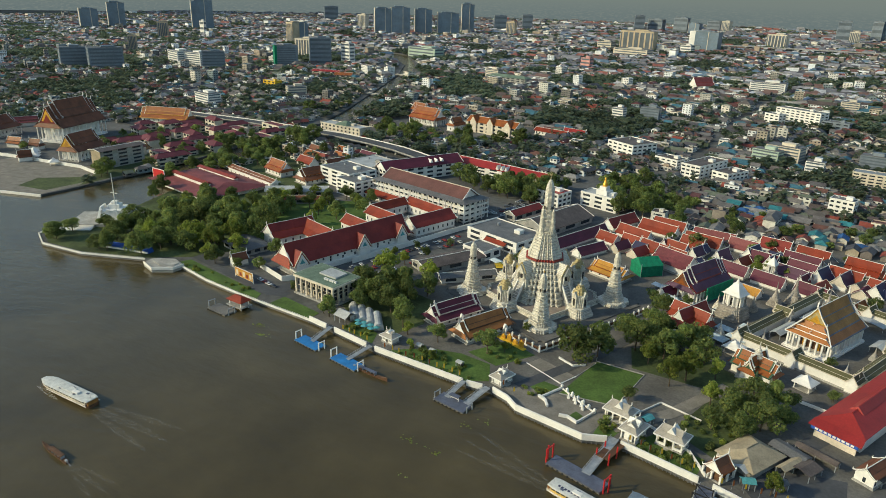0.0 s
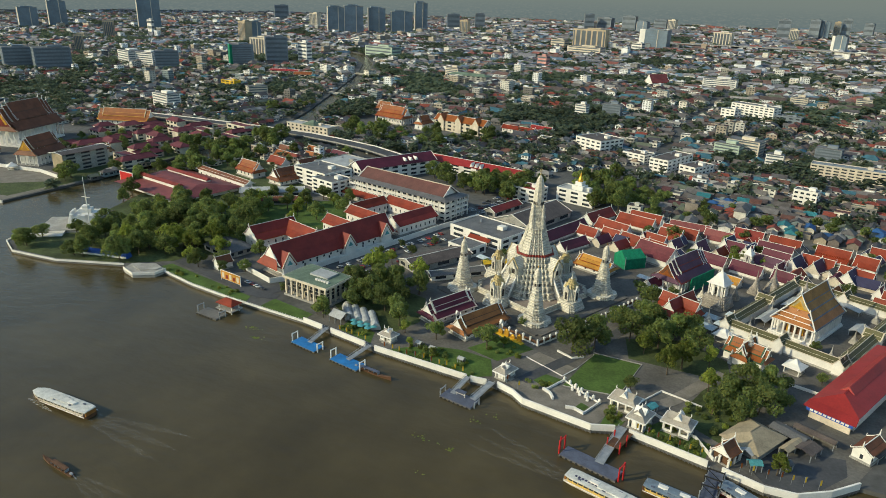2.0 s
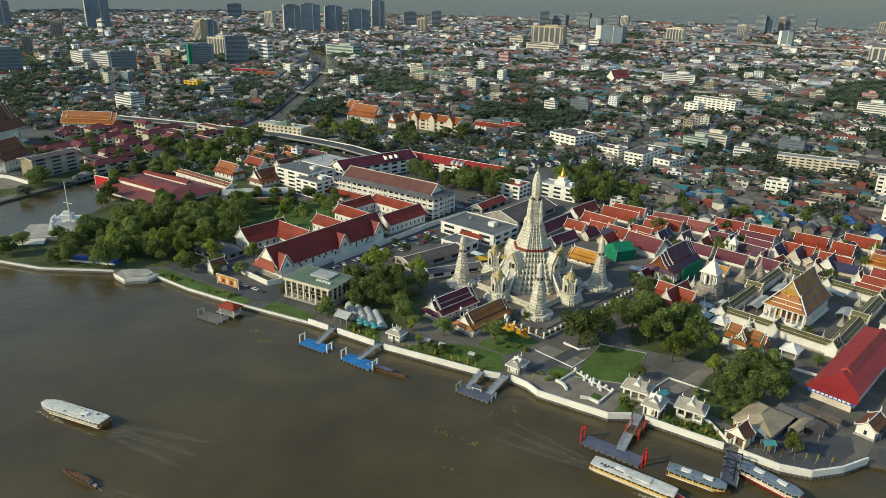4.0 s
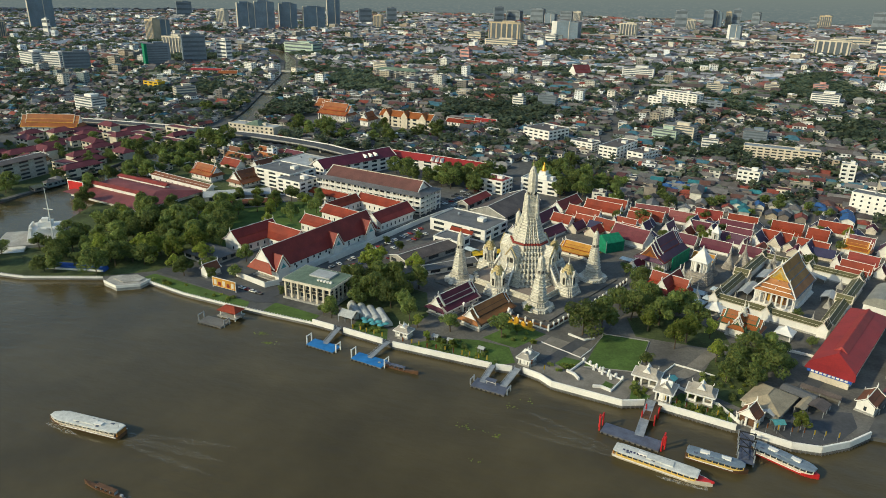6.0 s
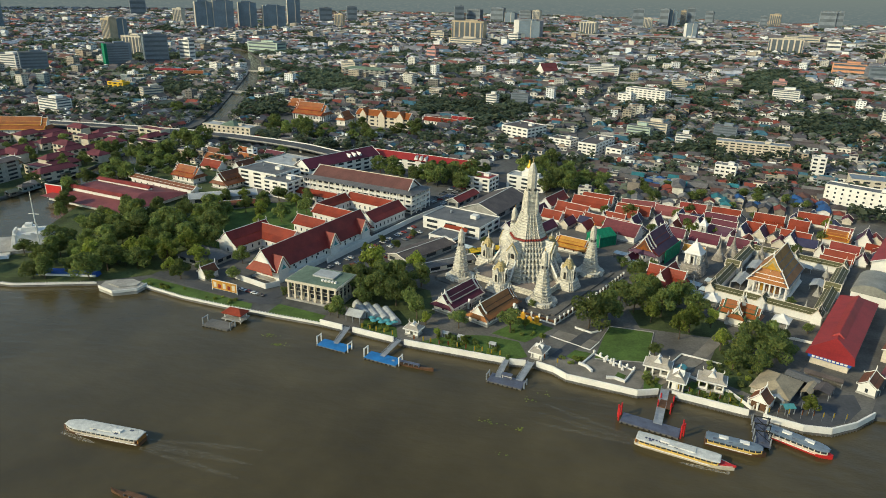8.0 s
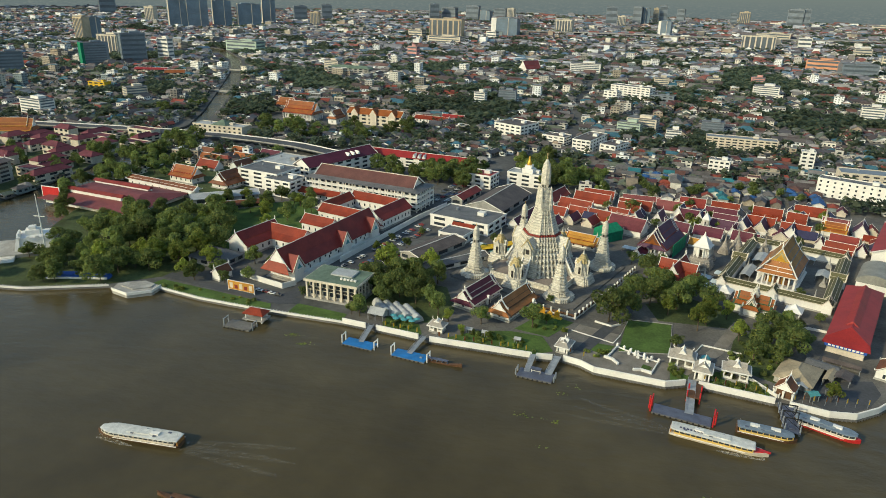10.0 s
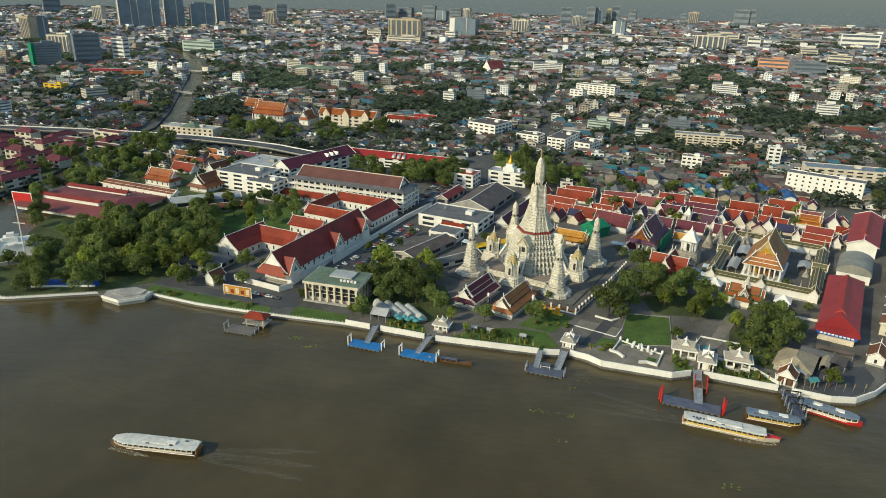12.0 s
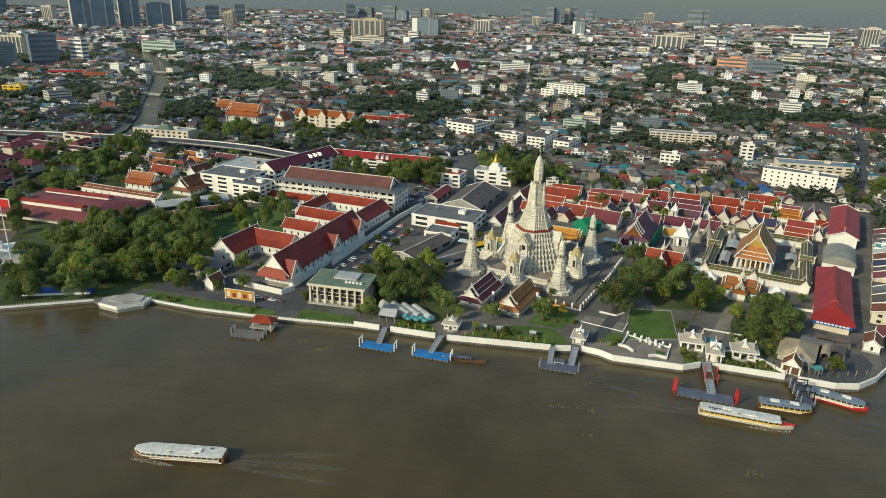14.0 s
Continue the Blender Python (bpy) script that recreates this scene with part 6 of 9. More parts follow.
def river_boat(name, label, x, y, turn, ln, w, hull, cabin, roof, reach=0.9, boxes=0, stern=None, category="boat"):
    root = thing(name, x, y, WATER_Z, turn, label, category, "river boats")
    part("hull", hull_geo(ln, w, 1.4), hull, root)
    part("rubbing_strake", Geo().beam((-ln / 2 + 0.5, -w / 2, 1.3), (ln * 0.27, -w / 2, 1.3), 0.25, 0.25).beam((-ln / 2 + 0.5, w / 2, 1.3), (ln * 0.27, w / 2, 1.3), 0.25, 0.25), WHITE, root)
    k0, k1 = 0.05, reach
    part("cabin", Geo().loft([deck_plan(ln, w, k0, k1, 0.92, 1.2), deck_plan(ln, w, k0, k1, 0.92, 2.05)]), cabin, root)
    part("glazing", Geo().loft([deck_plan(ln, w, k0 + 0.01, k1 - 0.01, 0.84, 2.0), deck_plan(ln, w, k0 + 0.01, k1 - 0.01, 0.84, 3.1)]), GLASS, root)
    n = int(ln * (k1 - k0) / 2.0)
    for i in range(n + 1):
        k = k0 + (k1 - k0) * i / n
        part("post", Geo().box(-ln / 2 + ln * k, 0, 2.0, 0.28, w * 0.92 * bow_taper(k), 1.1), cabin, root)
    part("roof", Geo().loft([deck_plan(ln, w, k0 - 0.04, k1 + 0.02, 1.0, 3.08), deck_plan(ln, w, k0 - 0.04, k1 + 0.02, 1.0, 3.3), deck_plan(ln, w, k0 - 0.035, k1 + 0.01, 0.8, 3.45)]), roof, root)
    part("raised_roof", Geo().box(-ln * 0.02, 0, 3.42, ln * 0.28, w * 0.5, 0.4, taper=0.94), roof, root)
    for i in range(boxes):
        part("life_raft_box", Geo().box(-ln * 0.2 + i * ln * 0.34, 0.3, 3.45, 3.4, 1.7, 0.6), WHITE, root)
    for i in range(4):
        part("vent", Geo().box(-ln * 0.34 + i * ln * 0.13, (i % 2 - 0.5) * w * 0.5, 3.42, 1.3, 0.8, 0.22), GREY_DECK, root)
    part("transom", Geo().box(-ln * 0.485, 0, 1.3, 0.5, w * 0.74, 1.7), stern or WOOD, root, "brown stern bulkhead")
    part("windscreen", Geo().box(-ln / 2 + ln * k1 + 0.05, 0, 1.9, 0.3, w * 0.7 * bow_taper(k1), 0.9), GLASS, root)
    part("flag_pole", Geo().tube(-ln * 0.46, 0, 3.3, 0.06, 0.05, 2.2, 6), STEEL, root)
    return root


def wake(x, y, turn, ln, w, label, m=None):
    """Two spreading arms of foam and a churned strip between them, lying on the water."""
    rng = random.Random(int(ln * 10 + x))
    g = Geo()
    n = 24
    lanes = [(s * 0.42, s * 0.13, 0.10, 0.045) for s in (-1, 1)] + [(0, 0, 0.30, 0.02)]
    for li, (o, spread, half, grow) in enumerate(lanes):
        pts = []
        for i in range(n + 1):
            k = i / n
            c = o * w + spread * ln * k + rng.uniform(-0.15, 0.15)
            hw = (half * w + grow * ln * k) * (1 - k ** 3) * rng.uniform(0.8, 1.2) + 0.03
            for e in (-hw, hw):
                a, b = turned(-k * ln, c + e, turn)
                pts.append((x + a, y + b, WATER_Z + 0.03 + 0.006 * li))
        g.add(pts, [(2 * i, 2 * i + 1, 2 * i + 3, 2 * i + 2) for i in range(n)])
    tagged(new("wake", g.mesh("wake", m or FOAM_THIN)), label, "wake", "", "stuff")


ROOF_CREAM = material("boat_roof", (0.60, 0.58, 0.52), 0.5, 0.25, 0.4, 2.5)
ROOF_SLATE = material("slate_boat_roof", (0.17, 0.21, 0.25), 0.5, 0.25, 0.4, 2.5)
BOAT_YELLOW = material("boat_yellow", (0.62, 0.42, 0.12), 0.5, 0.2, 0.5, 2)
river_boat("river_ferry", "long white-roofed river ferry with wooden hull", -149, -189, 176, 35, 6.4, WOOD, CREAM, ROOF_CREAM, 0.93, 1, VARNISH)
wake(-131, -190.5, 176, 45, 6, "pale foam trail behind the river ferry")
wake(-165.5, -187.8, 176, 17, 6.4, "foam along the ferry's hull", FOAM)
root = river_boat("tour_boat", "long yellow and white tour boat with red bow", 69, -156.5, -17, 36, 6.2, CREAM, BOAT_YELLOW, ROOF_CREAM, 0.84, 1, VARNISH)
part("red_bow", Geo().loft([[(12.5, -1.9, 0.9), (12.5, 1.9, 0.9), (12.5, 1.9, 1.75), (12.5, -1.9, 1.75)], [(18.4, -0.2, 1.5), (18.4, 0.2, 1.5), (18.4, 0.2, 2.15), (18.4, -0.2, 2.15)]]), RED_PAINT, root, "red bow deck")
for i in range(8):
    part("lettering", Geo().box(-14 + i * 1.3, -0.6, 3.47, 0.8, 1.0, 0.04), BLUE_TILE, root, "dark roof lettering bar")
wake(52, -151.2, -17, 40, 5, "pale foam trail behind the tour boat")
wake(85, -161.4, -17, 18, 6.2, "foam along the tour boat's hull", FOAM)
river_boat("moored_ferry", "moored slate-roofed ferry with yellow cabin and white boxes", 89, -148.5, -14, 22, 5.6, WOOD, BOAT_YELLOW, ROOF_SLATE, 0.92, 2)
river_boat("moored_ferry", "moored red ferry with slate-blue roof and white boxes", 114, -141.5, -31, 24, 6, RED_PAINT, CREAM, ROOF_SLATE, 0.92, 2)


def longtail(x, y, turn, ln, label, cloth):
    root = thing("longtail_boat", x, y, WATER_Z, turn, label, "boat", "river boats")
    part("hull", hull_geo(ln, 1.9, 0.7, 0.35, 1.4), WOOD, root)
    part("canopy", Geo().box(-ln * 0.08, 0, 1.9, ln * 0.5, 1.8, 0.12, taper=0.95), cloth, root)
    post = shared("post", STEEL, lambda g: g.box(0, 0, 0.4, 0.08, 1.6, 1.5))
    for i in range(5):
        part("post", post, None, root, at=pose(-ln * 0.32 + i * ln * 0.12, 0, 0))
        part("bench", Geo().box(-ln * 0.28 + i * ln * 0.11, 0, 0.3, 0.5, 1.4, 0.25), VARNISH, root)
    part("engine", Geo().box(-ln * 0.46, 0, 0.6, 1.2, 0.7, 0.7).beam((-ln * 0.46, 0, 0.9), (-ln * 0.66, 0, -0.3), 0.12, 0.12), STEEL, root)


longtail(-44.5, -115, -12, 21, "moored longtail boat with dark canopy", GREY_DECK)
longtail(-118, -218, 170, 18, "dark longtail boat under way", WOOD)
wake(-109, -219.6, 170, 26, 3, "foam trail behind the longtail boat")

# floating weed
g = Geo()
rng = random.Random(8)
for cx, cy, n in ((-6, -150, 14), (6, -152, 10), (10, -130, 9), (18, -124, 6), (60, -190, 10), (-120, -100, 30), (-112, -108, 24), (0, -170, 5)):
    for _ in range(n):
        px, py, r = cx + rng.gauss(0, 2.2), cy + rng.gauss(0, 1.0), rng.uniform(0.15, 0.5)
        g.add([(px + r * math.cos(a) * rng.uniform(0.7, 1.6), py + r * math.sin(a), WATER_Z + 0.03 + rng.random() * 0.02) for a in (0, 1.05, 2.1, 3.14, 4.19, 5.24)], [(0, 1, 2, 3, 4, 5)])
tagged(new("floating_weed", g.mesh("floating_weed", LEAF_BRIGHT)), "small floating clumps of water weed", "weed", "", "stuff")


# ---- navy quarter, school and park ----
root = thing("columned_hall", -109, -54.5, 0, -12, "two-storey pale hall with tall columns and green flat roof", "building")
part("plinth", Geo().box(0, 0, 0, 32, 22, 1.0), CONCRETE, root)
part("wall", Geo().box(0, 0, 1.0, 27, 17.5, 9.6), CREAM, root)
col = shared("column", CREAM, lambda g: g.box(0, 0, 1.0, 0.95, 0.95, 9.4))
for i in range(8):
    for s in (-1, 1):
        part("column", col, None, root, at=pose(-14.6 + i * 29.2 / 7, s * 10, 0))
for i in range(1, 5):
    for s in (-1, 1):
        part("column", col, None, root, at=pose(s * 14.6, -10 + i * 4, 0))
facade_windows(root, 27, 17.5, 9.6, 2, 3.85, None, 3.0, "fr", 3.5, 1.0, False, 7)
part("balcony_band", Geo().box(0, 0, 5.3, 28.6, 19.2, 0.35), CREAM, root)
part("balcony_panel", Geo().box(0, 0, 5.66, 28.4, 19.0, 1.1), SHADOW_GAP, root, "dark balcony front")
part("entablature", Geo().box(0, 0, 10.4, 32, 22, 1.3), CREAM, root)
part("roof_deck", Geo().box(0, 0, 11.7, 31, 21, 0.2), GREEN_ROOF, root, "green-painted flat roof")
part("roof_pavilion", Geo().box(2, 3, 11.9, 13, 9, 0.9), PALE_SHEET, root)
for i in range(5):
    part("roof_unit", Geo().box(4 + i * 2, -5, 11.9, 1.2, 1.2, 1.0), WHITE, root)

# long red-roofed hall with cross gables
root = thai_hall("long_hall", "long white hall under a deep red tiled roof", -133, 2.5, 69.5, 94, 20, 7, 19, DEEP_RED_TILE, DEEP_RED_TILE, category="hall", skirt=False, base=0.8, finial=1.4)
facade_windows(root, 86, 17.3, 6.6, 2, 4.4, None, 1.3, "f", 1.3, 0.8, True, 16)
part("arcade", Geo().box(0, -9.6, 0, 88, 2.4, 3.2), WHITE, root)
for ox in (-41, 6, 38):
    part("cross_gable", Geo().loft([[(ox - 5.5, -11.2, 6.8), (ox + 5.5, -11.2, 6.8), (ox, -11.2, 15.6)], [(ox - 5.5, -1, 6.8), (ox + 5.5, -1, 6.8), (ox, -1, 15.6)]]), DEEP_RED_TILE, root, "red tiled cross gable")
    gbl = part("gable_face", Geo().loft([[(ox - 4.4, -11.4, 7), (ox + 4.4, -11.4, 7), (ox, -11.4, 14)], [(ox - 4.4, -11.1, 7), (ox + 4.4, -11.1, 7), (ox, -11.1, 14)]]), WHITE, root)
    part("gable_light", Geo().loft([[(ox - 2, -11.5, 8), (ox + 2, -11.5, 8), (ox, -11.5, 11)], [(ox - 2, -11.35, 8), (ox + 2, -11.35, 8), (ox, -11.35, 11)]]), TEAL_SHEET, gbl)
    part("gable_edge", Geo().beam((ox, -11.3, 15.7), (ox - 5.7, -11.3, 6.7), 0.4, 0.5).beam((ox, -11.3, 15.7), (ox + 5.7, -11.3, 6.7), 0.4, 0.5), CREAM, root)
    part("bay", Geo().box(ox, -9.8, 0, 8.4, 2.8, 7.2), WHITE, root)
for s in (-1, 1):
    part("hip_apron", Geo().slab([(s * 46.5, -6, 11.5), (s * 46.5, 6, 11.5), (s * 49.5, 10.5, 6.4), (s * 49.5, -10.5, 6.4)][::-s], 0.3), RED_TILE, root)
thai_hall("wing_hall", "white wing with red tiled roof and gable", -182, 8, 66, 34, 19, 6, 14.5, DEEP_RED_TILE, RED_TILE, category="hall", skirt=False)
thai_hall("link_hall", "red tiled link wing between halls", -163, 14, -22, 34, 18, 6, 13.5, RED_TILE, RED_TILE, category="hall", skirt=False)
thai_hall("link_hall", "short red tiled wing behind the long hall", -150, 42, -22, 26, 12, 6.5, 12, RED_TILE, RED_TILE, category="hall", skirt=False)
# courtyard block
thai_hall("court_hall", "red-roofed hall along a small courtyard", -140, 66, -22, 38, 13, 7, 12, RED_TILE, RED_TILE, category="hall", skirt=False, group="courtyard halls")
thai_hall("court_hall", "red-roofed hall along a small courtyard", -124, 101, -22, 42, 12, 7, 12, RED_TILE, RED_TILE, category="hall", skirt=False, group="courtyard halls")
thai_hall("court_hall", "red-roofed hall at the courtyard end", -152, 89, 68, 34, 11, 7, 12, RED_TILE, DEEP_RED_TILE, category="hall", skirt=False, group="courtyard halls")
thai_hall("court_hall", "deep red gabled hall beside the road", -108.5, 74, 68, 40, 16, 7, 13.5, DEEP_RED_TILE, DEEP_RED_TILE, category="hall", skirt=False, group="courtyard halls")
patch("court", [(-142, 84), (-112, 72), (-104, 92), (-134, 104)], 0.3, CONCRETE, "pale concrete courtyard floor", "paving")
thai_hall("low_school", "low white school range with red tiled roof", -182, 124, -18, 56, 11, 4, 7.5, RED_TILE, RED_TILE, category="school", skirt=False)
low_wall([(-122, -8), (-106, 36), (-88, 84), (-72, 118)], 3.6, WHITE, "long white boundary wall beside the road", 0.6)
low_wall([(-120, -36), (-106, -40), (-90, -45)], 2.6, LEAF, "long clipped dark green hedge", 2.4, "hedge")
low_wall([(-173, -39), (-143, -52), (-137, -46)], 3.2, WHITE, "pale grey boundary wall", 0.5)
root = thing("billboard", -163, -61.5, 0.1, -14, "wide golden billboard of plain coloured shapes", "billboard")
part("panel", Geo().box(0, 0, 1.2, 17, 0.3, 5), YELLOW_TILE, root)
for i in range(5):
    part("picture_shape", Geo().box(-6.4 + i * 3.2, -0.2, 2.0, 2.0, 0.1, 3.2 - (i % 2)), DEEP_RED_TILE if i % 2 else CREAM, root)
part("frame", Geo().box(0, 0.05, 1.0, 17.6, 0.25, 0.25).box(0, 0.05, 6.2, 17.6, 0.25, 0.25).box(-8.6, 0, 0, 0.3, 0.3, 6.3).box(8.6, 0, 0, 0.3, 0.3, 6.3), WHITE, root)

# Its dark panes stand in for the shaded recesses behind the balconies.
root = block("long_school", "long white four-storey school with brown-red roof", -136, 127, -17.5, 98, 24, 15, 4, WHITE, "flat", GREY_SHEET, gap=5.0, ledges=True, category="school", ww=3.6, clutter=False, most=18, faces="fr")
part("eave_roof", Geo().loft([[(-52, -15.5, 15.2), (52, -15.5, 15.2), (52, 15.5, 15.2), (-52, 15.5, 15.2)], [(-46, -9.4, 16.9), (46, -9.4, 16.9), (46, 9.4, 16.9), (-46, 9.4, 16.9)]]), GREY_SHEET, root, "grey lower roof")
for s in (-1, 1):
    part("roof_slope", Geo().slab([(-44, 0, 23.6), (44, 0, 23.6), (45, s * 9.6, 16.6), (-45, s * 9.6, 16.6)][::s], 0.3), SCHOOL_TILE, root)
    pediment(root, s * 43, s, 8.8, 16.8, 22.8, WHITE)
    part("bargeboard", Geo().beam((s * 44.2, 0, 23.8), (s * 45.2, -9.7, 16.7), 0.5, 0.8).beam((s * 44.2, 0, 23.8), (s * 45.2, 9.7, 16.7), 0.5, 0.8), WHITE, root)
part("ridge", Geo().beam((-44, 0, 23.7), (44, 0, 23.7), 0.5, 0.5), CREAM, root)
for k in range(1, 4):
    part("balcony_rail", Geo().box(0, -14.3, 15 * k / 4, 101, 0.3, 1.1).box(50.9, 0, 15 * k / 4, 0.3, 28, 1.1), WHITE, root)
    part("balcony_floor", Geo().box(0.9, -0.9, 15 * k / 4 - 0.3, 100.4, 27.2, 0.3), WHITE, root)
post = shared("balcony_post", WHITE, lambda g: g.box(0, 0, 0, 0.7, 0.7, 15.2))
for i in range(17):
    part("balcony_post", post, None, root, at=pose(-50.4 + i * 100.8 / 16, -14.4, 0))
for i in range(1, 5):
    part("balcony_post", post, None, root, at=pose(50.9, -14 + i * 6.8, 0))
block("flat_school", "white flat-roofed school wing with balconies", -228, 152, -20, 42, 30, 14, 4, WHITE, "flat", GREY_SHEET, gap=4.2, ww=2.8, category="school")
block("flat_school", "white school wing with grey flat roof", -205, 128, -20, 26, 22, 13, 4, WHITE, "flat", GREY_SHEET, gap=3.6, ww=1.2, category="school")
block("flat_school", "grey flat-roofed rear school wing", -228, 190, -20, 38, 40, 12, 4, CONCRETE, "flat", PALE_SHEET, gap=5, ww=3, category="school")
root = block("maroon_school", "long white school with maroon gabled roof", -185, 207, 58, 82, 20, 12, 3, WHITE, "gable", PURPLE_TILE, 6.5, gap=4.6, category="school", ww=2.4)
for i in range(3):
    part("dormer", Geo().loft([[(6 + i * 6, -9, 14.2), (9 + i * 6, -9, 14.2), (7.5 + i * 6, -9, 17)], [(6 + i * 6, -3, 14.2), (9 + i * 6, -3, 14.2), (7.5 + i * 6, -3, 17)]]), WHITE, root)
root = block("red_school", "long white school building with bright red roof", -114, 240, -15, 112, 14, 9, 3, WHITE, "gable", RED_SHEET, 4.6, gap=4.6, category="school", ww=2.6)
for i in range(3):
    part("dormer", Geo().loft([[(-4 + i * 5, -8, 9.6), (-0.6 + i * 5, -8, 9.6), (-2.3 + i * 5, -8, 13.4)], [(-4 + i * 5, -2, 9.6), (-0.6 + i * 5, -2, 9.6), (-2.3 + i * 5, -2, 13.4)]]), WHITE, root)
block("end_block", "white end block with red flat roof", -50, 186, -20, 24, 18, 11, 3, WHITE, "flat", RED_SHEET, gap=4, category="school")
block("flat_hall", "white low building with dark grey flat roof", -51, 78, -22, 46, 30, 8, 2, WHITE, "flat", GREY_SHEET, gap=5, ww=2.5)
shed(-52, 62, -17, 18, 6, 4.5, 2, RED_TILE, "small red-tiled entrance roof", "courtyard sheds")
block("low_hall", "low white building with grey flat roof", -56, 46, -22, 19, 16, 6, 1, WHITE, "flat", GREY_SHEET, gap=6, clutter=False)
block("long_shed_hall", "long low hall with weathered brown-grey roof", -68, 20, 57, 44, 17, 4.4, 1, CONCRETE, "gable", BROWN_SHEET, 2.4, gap=6)
block("long_shed_hall", "low grey-roofed range beside the temple wall", -48, 4, 40, 34, 8, 3.6, 1, WHITE, "gable", GREY_SHEET, 1.6, gap=6)
shed(-27, 31, 33, 26, 7, 3.4, 1.6, YELLOW_CLOTH, "long tent with yellow canvas roof", "tents")
shed(-22, 24, 33, 22, 5, 3.0, 1.0, TEAL_SHEET, "low tent with teal roof", "tents")
block("dark_hall", "large hall with dark brown gabled roof", -32, 131, 69, 56, 30, 5, 1, CONCRETE, "gable", BROWN_SHEET, 6, gap=8, ledges=False)
block("dark_hall", "narrow range with dark red roof", -59, 140, 69, 34, 10, 5, 1, CONCRETE, "gable", DEEP_RED_TILE, 3, gap=8, ledges=False)
root = block("shrine_block", "white stepped block crowned by a gilded seated statue shape", -10, 196, -20, 34, 16, 11, 3, WHITE, "flat", PALE_SHEET, gap=4)
part("shrine_base", Geo().box(0, 0, 11, 10, 9, 4).box(0, 0, 15, 6, 6, 3), WHITE, root)
part("figure", Geo().lathe(0, 0, [(18, 2.2), (19.6, 2.0), (21.5, 1.2), (23, 0.8), (24.4, 0.7), (25.6, 0.1)], 10), GOLD, root, "gilded statue, simplified shape")
block("grey_house", "grey-roofed low house near the riverside road", -197, -19, -20, 26, 20, 4, 1, CONCRETE, "hip", GREY_SHEET, 4.5, gap=6)
thai_hall("gatehouse", "small white gatehouse with brown tiled roof", -182, -44, 66, 10, 7, 4, 8, BROWN_TILE, BROWN_TILE, windows=False, skirt=False, category="gatehouse")
# arched garden tents by the columned hall
for i in range(4):
    root = thing("greenhouse", -82 + i * 5.6, -69 - i * 1.4, 0.1, -55, "arched translucent garden tent", "greenhouse", "garden tents")
    rings = [[(x, 2.7 * math.cos(a), 0.2 + 3.6 * math.sin(a)) for a in [math.pi * j / 8 for j in range(9)]] for x in (-8, 8)]
    part("cover", Geo().loft(rings), PALE_SHEET, root)
    for x in (-8, -4, 0, 4, 8):
        hoop = Geo()
        for j in range(8):
            a, b = math.pi * j / 8, math.pi * (j + 1) / 8
            hoop.beam((x, 2.76 * math.cos(a), 0.2 + 3.68 * math.sin(a)), (x, 2.76 * math.cos(b), 0.2 + 3.68 * math.sin(b)), 0.12, 0.12)
        part("hoop", hoop, STEEL, root)
shed(-82, -78, -15, 9, 8, 3.6, 2.4, PALE_SHEET, "small white-roofed kiosk behind the wall", "courtyard sheds")
for i in range(7):
    root = thing("parasol", -74 + (i % 4) * 4.2 + (i // 4) * 2, -78 - (i // 4) * 3.2 - (i % 4) * 0.8, 0.1, 0, "round teal market parasol", "parasol", "parasols")
    part("pole", Geo().tube(0, 0, 0, 0.06, 0.06, 2.6, 6), STEEL, root)
    part("canopy", Geo().lathe(0, 0, [(2.3, 1.9), (2.35, 1.9), (3.0, 0.1)], 8), TEAL_SHEET, root)

# octagonal landing
poly = [(-234, -71), (-222, -76), (-211, -70), (-210, -62), (-222, -57), (-235, -63)]
patch("landing_platform", poly, 0.75, CONCRETE, "pale concrete landing platform on the river", "platform", -3)
patch("landing_terrace", [(-231, -66.5), (-222, -70), (-214, -66), (-214, -61), (-222, -59), (-231, -62)], 1.4, CONCRETE, "raised terrace of the landing", "platform")
low_wall([poly[0], poly[1], poly[2], poly[3]], 1.6, WHITE, "white landing parapet", 0.4)

# white riverside monument
root = thing("monument_fort", -322, -24, 0, 30, "white stepped riverside monument with sloping walls", "monument")
part("platform", Geo().box(0, 0, 0, 44, 30, 2.2), CONCRETE, root)
for i in range(5):
    part("step", Geo().box(-14, -15 - i * 1.6, 0, 22, 1.6, 1.8 - i * 0.34), WHITE, root)
part("keep", Geo().box(8, 2, 2.2, 22, 18, 7, taper=0.9), WHITE, root)
part("buttress", Geo().loft([[(-4, -9, 2.2), (-1, -9, 2.2), (-1, 8, 2.2), (-4, 8, 2.2)], [(-2, -5, 12), (-1, -5, 12), (-1, 4, 12), (-2, 4, 12)]]), WHITE, root)
part("lookout", Geo().box(6, 3, 9.2, 8, 7, 3).box(6, 3, 12.2, 4, 4, 2), WHITE, root)
for i in range(4):
    part("crenel", Geo().box(-1 + i * 5, -6.4, 9.2, 2, 1.2, 1.2), WHITE, root)
root = thing("signal_mast", -301, -32, 0, 0, "tall thin white signal mast with a crosstree", "mast")
part("pole", Geo().tube(0, 0, 0, 0.5, 0.2, 40, 8), WHITE, root)
part("crosstree", Geo().beam((-3.5, 0, 26), (3.5, 0, 26), 0.3, 0.3), WHITE, root)
root = thing("tarpaulin_stall", -262, -58, 0.1, 8, "long low stall under blue tarpaulin", "stall")
part("cover", Geo().box(0, 0, 0, 36, 5, 2.6, taper=0.94), BLUE_CLOTH, root)
part("skirt", Geo().box(0, -2.6, 0, 34, 0.3, 1.2), WHITE, root)
root = thing("market_roof", -327, 84, 0, -16, "very wide low hall with dull red sheet roof", "hall")
